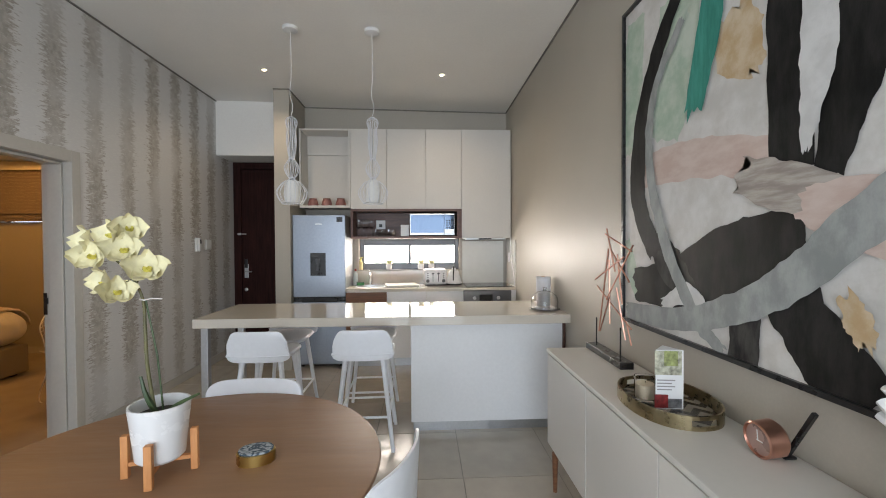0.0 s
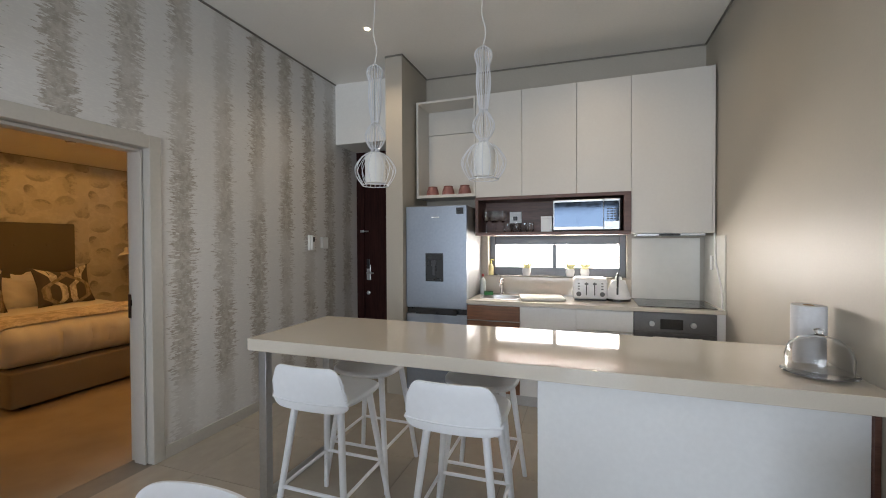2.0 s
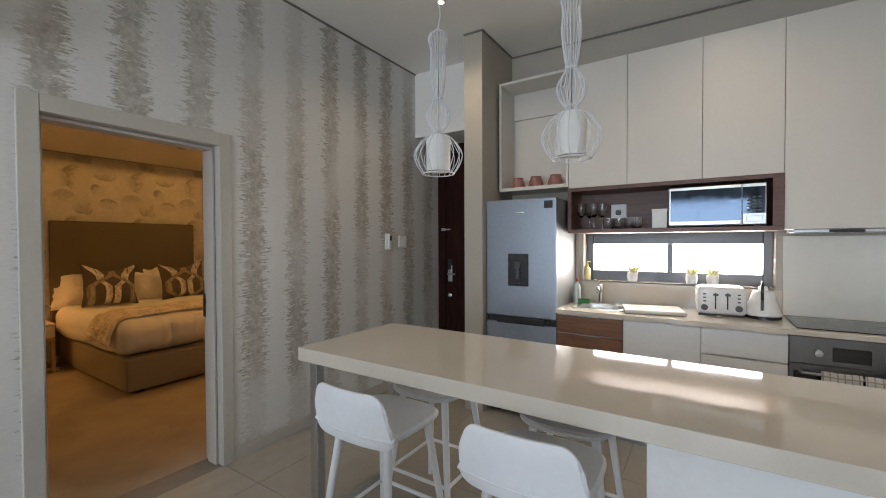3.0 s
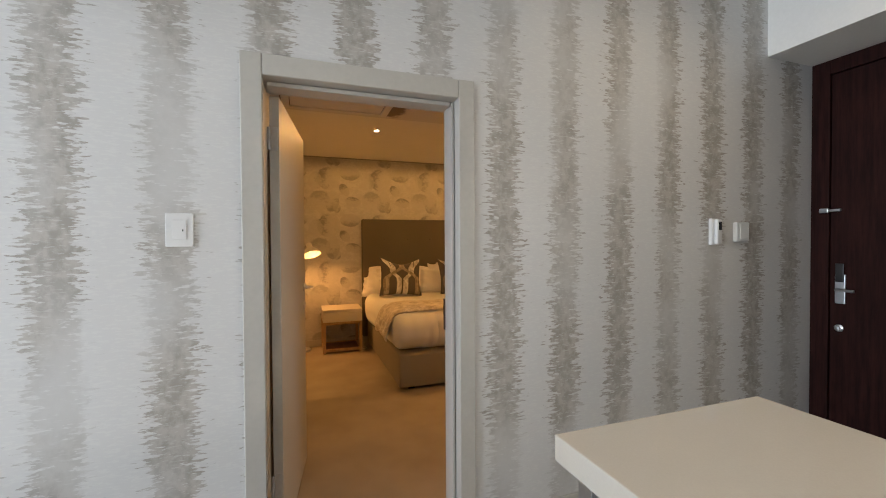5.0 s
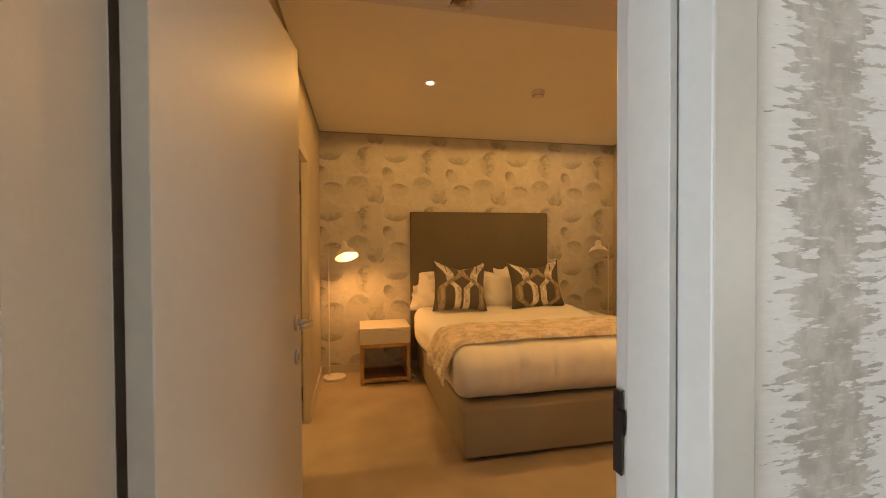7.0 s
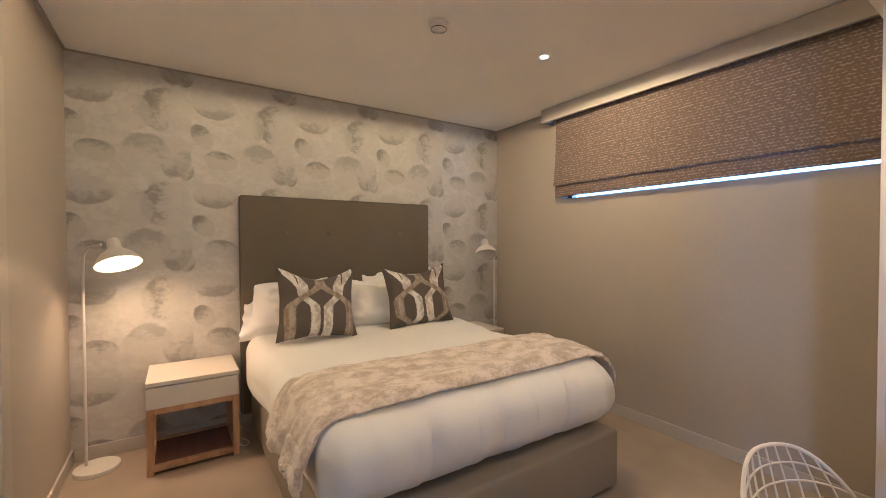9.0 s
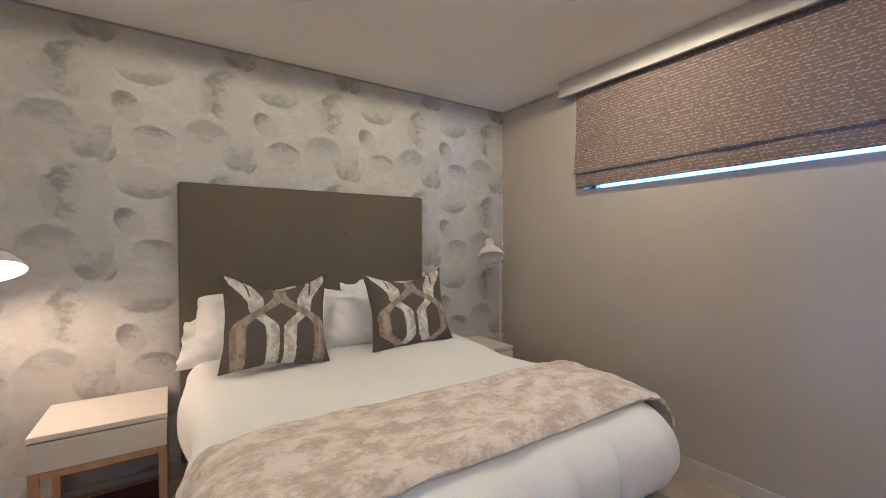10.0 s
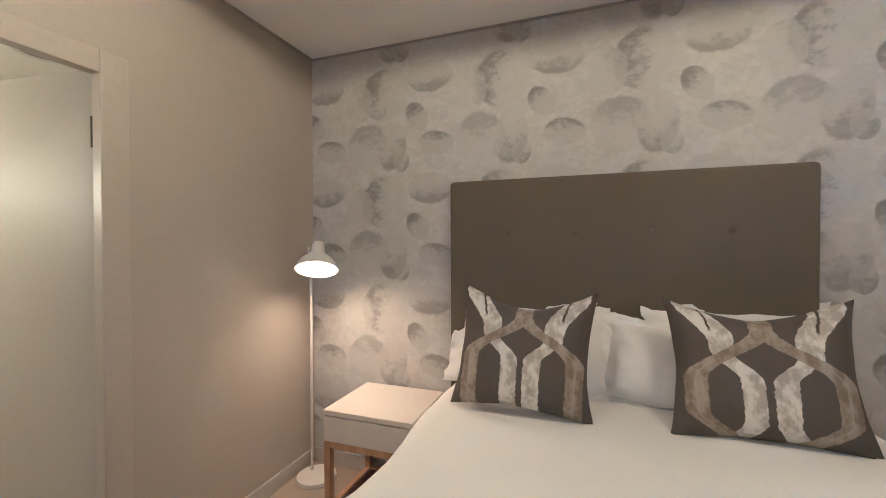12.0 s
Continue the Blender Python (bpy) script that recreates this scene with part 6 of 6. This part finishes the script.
def lattice(name, low, shift):
    m, t, b = shader(name)
    n = Net(t)
    c = n.coords()
    s = n.split(c)
    ragged = n.m("MULTIPLY", n.m("SUBTRACT", n.noise(n.scale(c, (30, 30, 55)), 1.0, 4), 0.5), 0.05)
    u = n.m("ADD", n.m("ABSOLUTE", n.m("DIVIDE", s[0], 0.53)), n.m("MULTIPLY", ragged, 0.6))
    v = n.m("ADD", n.m("DIVIDE", s[2], 0.54), shift)
    patch = n.noise(n.scale(c, (14, 14, 9)), 1.6, 4, 0.65)
    wc = n.m("ADD", n.ramp(v, 0.40, 0.58, 0.085, 0.240), n.ramp(v, 0.64, 0.95, 0.0, 0.18))
    if low:
        wc = n.m("ADD", wc, n.ramp(v, 0.0, 0.16, 0.10, 0.0))
    across = n.m("SUBTRACT", n.m("ABSOLUTE", n.m("SUBTRACT", u, wc)), n.ramp(v, 0.56, 0.74, 0.0, 0.022))
    white = n.ramp(across, 0.060, 0.066, 1.0, 0.0)
    slit = n.ramp(n.m("ABSOLUTE", n.m("SUBTRACT", u, n.ramp(v, 0.72, 0.98, 0.30, 0.37))), 0.006, 0.010, 1.0, 0.0)
    tc = n.ramp(v, 0.40, 0.74, 0.40, 0.0)
    if low:
        tc = n.m("SUBTRACT", tc, n.ramp(v, 0.02, 0.20, 0.20, 0.0))
    taupe = n.ramp(n.m("ABSOLUTE", n.m("SUBTRACT", u, tc)), 0.062, 0.070, 1.0, 0.0)
    seam = n.ramp(n.m("ABSOLUTE", n.m("SUBTRACT", u, tc)), 0.004, 0.010, 0.6, 0.0)
    ground = n.mix(patch, (0.075, 0.066, 0.062), (0.105, 0.094, 0.088))
    col = n.mix(white, ground, n.mix(n.ramp(patch, 0.40, 0.62), (0.40, 0.37, 0.33), (0.68, 0.66, 0.61)))
    col = n.mix(n.m("MULTIPLY", slit, n.ramp(v, 0.70, 0.74)), col, (0.06, 0.055, 0.05))
    col = n.mix(taupe, col, n.mix(n.ramp(patch, 0.35, 0.65), (0.20, 0.165, 0.12), (0.36, 0.315, 0.25)))
    col = n.mix(n.m("MULTIPLY", seam, n.ramp(v, 0.50, 0.55, 1.0, 0.0)), col, (0.40, 0.36, 0.29))
    t.links.new(col, b.inputs["Base Color"])
    b.inputs["Roughness"].default_value = 0.8
    n.bump(b, n.noise(c, 220), 0.3, 0.002)
    return m


def soft(name, bm, mat, m, label, cat, group, amount=0.008):
    ob = part(name, wrinkle(bm, amount, 6.0 if amount > 0.01 else 9.0, len(scene.objects) % 17), mat, smooth=True)
    ob.matrix_basis = m
    return tagged(ob, label, cat, group)


for y, x, lean, yaw, a, b, roll in ((3.59, -6.47, 15, 86, 0.36, 0.225, 3), (3.80, -6.37, 21, 98, 0.32, 0.205, -5), (4.585, -6.47, 14, 93, 0.365, 0.235, -2), (4.27, -6.36, 20, 82, 0.315, 0.195, 5)):
    soft("pillow", oxford_pillow(a + 0.02, b + 0.02, 0.10, 3.0 * y), LINEN, pose(x, y, 0.655, 0, 0, yaw) @ pose(0, 0, 0, -lean, roll, 0), "white cotton pillow with a crumpled flange on the headboard", "pillow", "pillows on the bed", 0.012)
soft("cushion", pillow(0.295, 0.268, 0.095, 0.075, ear=0.11), lattice("lattice_cloth_a", False, 0.0), pose(-6.12, 3.685, 0.700, 0, 0, 92) @ pose(0, 0, 0, -15, 3, 0), "dark cushion with cream and taupe lattice pattern", "cushion", "patterned cushions on the bed", 0.006)
soft("cushion", pillow(0.30, 0.262, 0.095, 0.06, ear=0.11), lattice("lattice_cloth_b", True, 0.0), pose(-6.12, 4.545, 0.700, 0, 0, 87) @ pose(0, 0, 0, -17, -2, 0), "dark cushion with a looped cream and taupe pattern", "cushion", "patterned cushions on the bed", 0.006)


def nightstand(y, label):
    s = thing("nightstand", -6.62, y, 0, 0, label, "nightstand", "nightstands beside the bed")
    part("top", boxed(0, 0.445, 0, 0.50, 0.535, 0.56, 0.002), CREAM, s)
    part("body", boxed(0.002, 0.42, 0.004, 0.496, 0.40, 0.531, 0.002), CREAM, s)
    part("drawer_front", boxed(0.4205, 0.442, 0.002, 0.498, 0.40, 0.528, 0.002), CREAM, s)
    part("lower_shelf", boxed(0.039, 0.404, 0.037, 0.463, 0.028, 0.046, 0.001), DARKWOOD, s, "dark lower board")
    for x in (0.002, 0.405):
        for yy in (0.002, 0.462):
            part("leg", boxed(x, x + 0.036, yy, yy + 0.036, 0, 0.3995, 0.002), OAK, s)
    for x in (0.002, 0.405):
        part("rail", boxed(x + 0.002, x + 0.034, 0.0385, 0.4615, 0.02, 0.055, 0.002), OAK, s)
        part("rail", boxed(x + 0.002, x + 0.034, 0.0385, 0.4615, 0.365, 0.399, 0.002), OAK, s)
    for yy in (0.004, 0.464):
        part("rail", boxed(0.0385, 0.4045, yy, yy + 0.032, 0.02, 0.055, 0.002), OAK, s)
        part("rail", boxed(0.0385, 0.4045, yy, yy + 0.032, 0.365, 0.399, 0.002), OAK, s)


nightstand(2.678, "cream nightstand with a drawer on an oak frame")
nightstand(4.985, "cream nightstand with a drawer half hidden behind the bed")
LAMPWHITE = plain("white_lamp_enamel", (0.70, 0.685, 0.66), 0.35, vary=0.02, bump=0)


def floor_lamp(x, y, sgn, lit, label):
    f = thing("floor_lamp", x, y, 0, 0, label, "floor lamp", "reading lamps beside the bed")
    part("base", lathe([(0.0001, 0), (0.115, 0), (0.118, 0.006), (0.114, 0.024), (0.02, 0.03), (0.0001, 0.03)], 40), LAMPWHITE, f, smooth=True)
    part("pole", tube(smooth_line([(-0.03, -sgn * 0.055, 0.02), (-0.03, -sgn * 0.055, 0.7), (-0.03, -sgn * 0.055, 1.22), (0.02, -sgn * 0.03, 1.35), (0.12, sgn * 0.05, 1.385)], 8), 0.008, 10), LAMPWHITE, f, smooth=True)
    m = Matrix.Translation((0.165 if lit else 0.10, sgn * (0.135 if lit else 0.16), 1.268)) @ Matrix.Rotation(radians(-24), 4, "Y") @ Matrix.Rotation(radians(12 * sgn), 4, "X")
    part("shade", moved(lathe([(0.118, 0.0), (0.105, 0.028), (0.082, 0.062), (0.048, 0.09), (0.036, 0.105), (0.034, 0.15), (0.026, 0.165), (0.0001, 0.168), (0.0001, 0.16), (0.03, 0.145), (0.032, 0.104), (0.045, 0.086), (0.078, 0.058), (0.101, 0.026), (0.114, 0.0), (0.118, 0.0)], 40), m), LAMPWHITE, f, smooth=True)
    part("bulb", moved(lathe([(0.0001, 0.045), (0.020, 0.050), (0.028, 0.066), (0.022, 0.082), (0.012, 0.10), (0.0001, 0.101)], 22), m), BULB if lit else PORCELAIN, f, smooth=True)


BULB = glow("lamp_bulb", (1.0, 0.46, 0.11), 26.0)
floor_lamp(-6.46, 2.42, 1, True, "white metal reading floor lamp, switched on")
floor_lamp(-6.47, 5.58, -1, False, "white metal reading floor lamp, switched off")


# blind and window
def weave():
    m, t, b = shader("woven_blind_cloth")
    n = Net(t)
    c = n.coords()
    s = n.split(c)
    row = n.m("FLOOR", n.m("MULTIPLY", s[2], 52))
    off = n.m("MULTIPLY", n.m("MODULO", row, 2.0), 0.5)
    zig = n.m("ADD", n.m("FRACT", n.m("ADD", n.m("MULTIPLY", s[0], 44), off)), 0.0)
    fz = n.m("FRACT", n.m("MULTIPLY", s[2], 52))
    d = n.m("ABSOLUTE", n.m("SUBTRACT", fz, n.m("ADD", 0.3, n.m("MULTIPLY", n.m("PINGPONG", zig, 0.5), 0.7))))
    mark = n.m("MULTIPLY", n.ramp(d, 0.10, 0.24, 1.0, 0.0), n.ramp(n.noise(n.scale(c, (46, 1, 60)), 1.0, 3), 0.44, 0.58))
    base = n.mix(n.noise(n.scale(c, (3, 1, 120)), 2.0, 3), (0.115, 0.088, 0.075), (0.215, 0.172, 0.15))
    t.links.new(n.mix(n.m("MULTIPLY", mark, 0.7), base, (0.46, 0.385, 0.32)), b.inputs["Base Color"])
    b.inputs["Roughness"].default_value = 0.9
    n.bump(b, n.m("ADD", mark, n.noise(c, 150)), 0.4, 0.004)
    return m


WX = -3.56
bl = thing("roman_blind", -5.765, 5.74, 1.798, 0, "brown woven roman blind drawn down over the window", "blind")
WEAVE = weave()
w = WX + 5.765
part("cloth", shell(lambda u, v: (u * w, 0.004 - 0.034 * (1 - v) ** 3 + 0.003 * math.sin(u * 23), 0.100 + 0.006 * math.sin(u * 3.0) + v * 0.60), 40, 12, 0.008), WEAVE, bl, smooth=True)
part("lower_fold", shell(lambda u, v: (u * w, 0.004 - 0.010 * math.sin(math.pi * v) + 0.004 * math.sin(u * 30), v * 0.125), 60, 8, 0.010), WEAVE, bl, smooth=True)
part("hem_bar", boxed(0.004, w - 0.004, -0.012, 0.0, 0.002, 0.022, 0.002), WEAVE, bl)
pm = thing("pelmet", -5.86, 5.655, 2.478, 0, "painted timber pelmet above the blind", "pelmet")
part("face_board", boxed(0, WX + 5.86, 0, 0.02, 0, BCEIL - 2.479, 0.002), FRAME, pm)
part("end_board", boxed(0, 0.02, 0.0205, 0.139, 0, BCEIL - 2.479, 0.002), FRAME, pm)
win = thing("window_3", NX0, BN + 0.09, NZ0, 0, "high strip window behind the blind", "window")
win["kind"] = "structure"
w, h = NX1 - NX0, NZ1 - NZ0
fr = bmesh.new()
box(fr, 0, 0.045, 0, 0.05, 0, h)
box(fr, w - 0.045, w, 0, 0.05, 0, h)
box(fr, 0.0455, w - 0.0455, 0, 0.05, 0, 0.012)
box(fr, 0.0455, w - 0.0455, 0, 0.05, h - 0.045, h)
part("window_frame", fr, ALU, win)
part("pane", boxed(0.046, w - 0.046, 0.02, 0.026, 0.0125, h - 0.0455), GLASS, win).visible_shadow = False

# ceiling hatch, smoke detector
ht = thing("ceiling_hatch", -3.265, 2.655, BULK, 0, "white framed access hatch in the ceiling bulkhead", "hatch")
bm = bmesh.new()
for a in ((-0.305, 0.305, -0.33, -0.285), (-0.305, 0.305, 0.285, 0.33), (-0.305, -0.26, -0.2845, 0.2845), (0.26, 0.305, -0.2845, 0.2845)):
    box(bm, *a, -0.012, -0.0005, 0.002)
part("frame", bm, WHITE, ht)
part("panel", boxed(-0.256, 0.256, -0.281, 0.281, -0.008, -0.0005, 0.002), WHITE, ht)
part("shadow_gap", boxed(-0.312, 0.312, -0.337, 0.337, -0.003, -0.0003), plain("rust_edge", (0.10, 0.04, 0.02), 0.9, vary=0.3, grain=30), ht, "rusty stained edge")
part("latch", boxed(-0.02, 0.02, 0.262, 0.283, -0.016, -0.0085, 0.002), BLACK, ht)
sd = thing("smoke_detector", -5.13, 4.07, BCEIL + 0.0035, 0, "small white ceiling smoke detector", "smoke detector")
part("base", lathe([(0.0001, 0), (0.055, 0), (0.055, -0.012), (0.0001, -0.012)], 32), PLASTIC, sd)
part("dome", lathe([(0.05, -0.0125), (0.046, -0.03), (0.03, -0.042), (0.0001, -0.045), (0.0001, -0.013)], 32), PLASTIC, sd, smooth=True)
part("vent_ring", tube([(0.043 * math.cos(k * 0.2618), 0.043 * math.sin(k * 0.2618), -0.034) for k in range(24)], 0.002, 5, closed=True), BLACK, sd)
ev = thing("extractor_fan", -5.72, 1.32, 2.3995, 0, "round grey ceiling extractor grille in the bathroom", "extractor fan")
part("ring", lathe([(0.10, 0), (0.12, -0.008), (0.125, 0.0)], 36), PLASTIC, ev)
part("grille", lathe([(0.0001, -0.006), (0.06, -0.01), (0.099, -0.003), (0.0001, -0.002)], 36), plain("grey_grille", (0.3, 0.3, 0.29), 0.5), ev)

# wardrobe, desk, wire chair
wd = thing("wardrobe", -3.555, 4.785, 0, 0, "tall cream built-in wardrobe beside the window", "wardrobe")
part("side_panel", boxed(0.02, XB + 3.553, 0, 0.02, 0, BULK - 0.002, 0.001), CREAM, wd)
part("body", boxed(0.022, XB + 3.551, 0.021, BN - 4.79, 0, BULK - 0.003), CREAM, wd)
part("face_strip", boxed(0.0, 0.0195, 0.0, BN - 4.79, 0, BULK - 0.002, 0.001), CREAM, wd)
dk = thing("desk", XB - 0.003, 3.80, 0, 0, "warm oak desk against the wall", "desk")
part("desktop", boxed(-0.61, 0, 0, 0.98, 0.725, 0.75, 0.003), ORANGE_OAK, dk)
for x in (-0.57, -0.05):
    for y in (0.04, 0.90):
        part("leg", boxed(x, x + 0.04, y, y + 0.04, 0, 0.7245, 0.002), ORANGE_OAK, dk)
part("apron", boxed(-0.55, -0.52, 0.0805, 0.8995, 0.64, 0.7245, 0.002), ORANGE_OAK, dk)
wc = thing("wire_chair", -3.37, 4.16, 0.0, -104, "white bent-wire side chair at the desk", "chair")
WHITEWIRE = plain("white_coated_wire", (0.74, 0.71, 0.64), 0.4, vary=0.02, bump=0)


def back_pt(s, v):
    """The back's surface: s across from -1 to 1, v up from 0 to 1."""
    half = 0.22 * (1 - 0.25 * max(0, v - 0.55) ** 2 * 4)
    return Vector((s * half, -0.22 - 0.10 * v + 0.10 * s * s * (1 - 0.4 * v), 0.44 + 0.375 * v - 0.07 * max(0, v - 0.5) * 2 * abs(s) ** 3))


def seat_pt(s, v):
    return Vector((s * 0.22, -0.22 + 0.46 * v, 0.44 - 0.025 * math.sin(math.pi * v) + 0.04 * s * s))


for s in [k / 5 - 1 for k in range(11)]:
    part("wire", tube([back_pt(s, 1 - k / 8) for k in range(9)] + [seat_pt(s, k / 6) for k in range(1, 7)], 0.0028, 5), WHITEWIRE, wc)
for v in [k / 8 for k in range(1, 8)]:
    part("wire", tube([back_pt(k / 8 - 1, v) for k in range(17)], 0.0028, 5), WHITEWIRE, wc)
for v in [k / 6 for k in range(0, 6)]:
    part("wire", tube([seat_pt(k / 5 - 1, v) for k in range(11)], 0.0028, 5), WHITEWIRE, wc)
rimline = [back_pt(-1, k / 8) for k in range(9)] + [back_pt(k / 8 - 1, 1.0) for k in range(1, 17)] + [back_pt(1, 1 - k / 8) for k in range(1, 9)]
part("back_rim", tube(rimline, 0.0055, 7), WHITEWIRE, wc, smooth=True)
part("seat_rim", tube([seat_pt(-1, k / 6) for k in range(7)] + [seat_pt(k / 5 - 1, 1) for k in range(1, 11)] + [seat_pt(1, 1 - k / 6) for k in range(1, 7)], 0.0055, 7), WHITEWIRE, wc, smooth=True)
for sx in (-1, 1):
    part("sled_leg", tube(smooth_line([(sx * 0.18, 0.16, 0.43), (sx * 0.22, 0.20, 0.2), (sx * 0.24, 0.21, 0.012), (sx * 0.24, 0, 0.008), (sx * 0.24, -0.21, 0.012), (sx * 0.2, -0.18, 0.25), (sx * 0.17, -0.14, 0.42)], 5), 0.006, 7), WHITEWIRE, wc, smooth=True)
cb = tagged(part("lamp_cable", tube(smooth_line([(-6.40, 3.22, 0.004), (-6.32, 3.25, 0.004), (-6.27, 3.22, 0.004), (-6.33, 3.19, 0.004), (-6.45, 3.2, 0.004)], 6), 0.004, 6), WHITEWIRE, smooth=True), "thin white lamp cable lying on the carpet", "cable")

# ---- floor tiles ----
PITCH, X0T, Y0T = 0.62, 0.24, 3.15
bm = boxed(0.002, PITCH - 0.002, 0.002, PITCH - 0.002, -0.0035, 0.0, 0.0012, 1)
me = bpy.data.meshes.new("tile")
bm.to_mesh(me)
bm.free()
me.materials.append(TILE)
fl = tagged(new("floor"), "large cream porcelain floor tiles with thin joints", "", "", "structure")
ix0, ix1 = math.floor((XW - X0T) / PITCH), math.ceil((XR - X0T) / PITCH)
iy0, iy1 = math.floor((YS - Y0T) / PITCH), math.ceil((5.7 - Y0T) / PITCH)
for i in range(ix0, ix1):
    for j in range(iy0, iy1):
        x, y = X0T + i * PITCH, Y0T + j * PITCH
        t = new("tile", me)
        sx = 1.0
        if x < XW:
            sx = (x + PITCH - XW) / PITCH
            x = XW
        elif x + PITCH > XR:
            sx = (XR - x) / PITCH
        t.parent = fl
        t.matrix_basis = Matrix.Translation((x, y, 0)) @ Matrix.Diagonal((sx, 1, 1, 1))
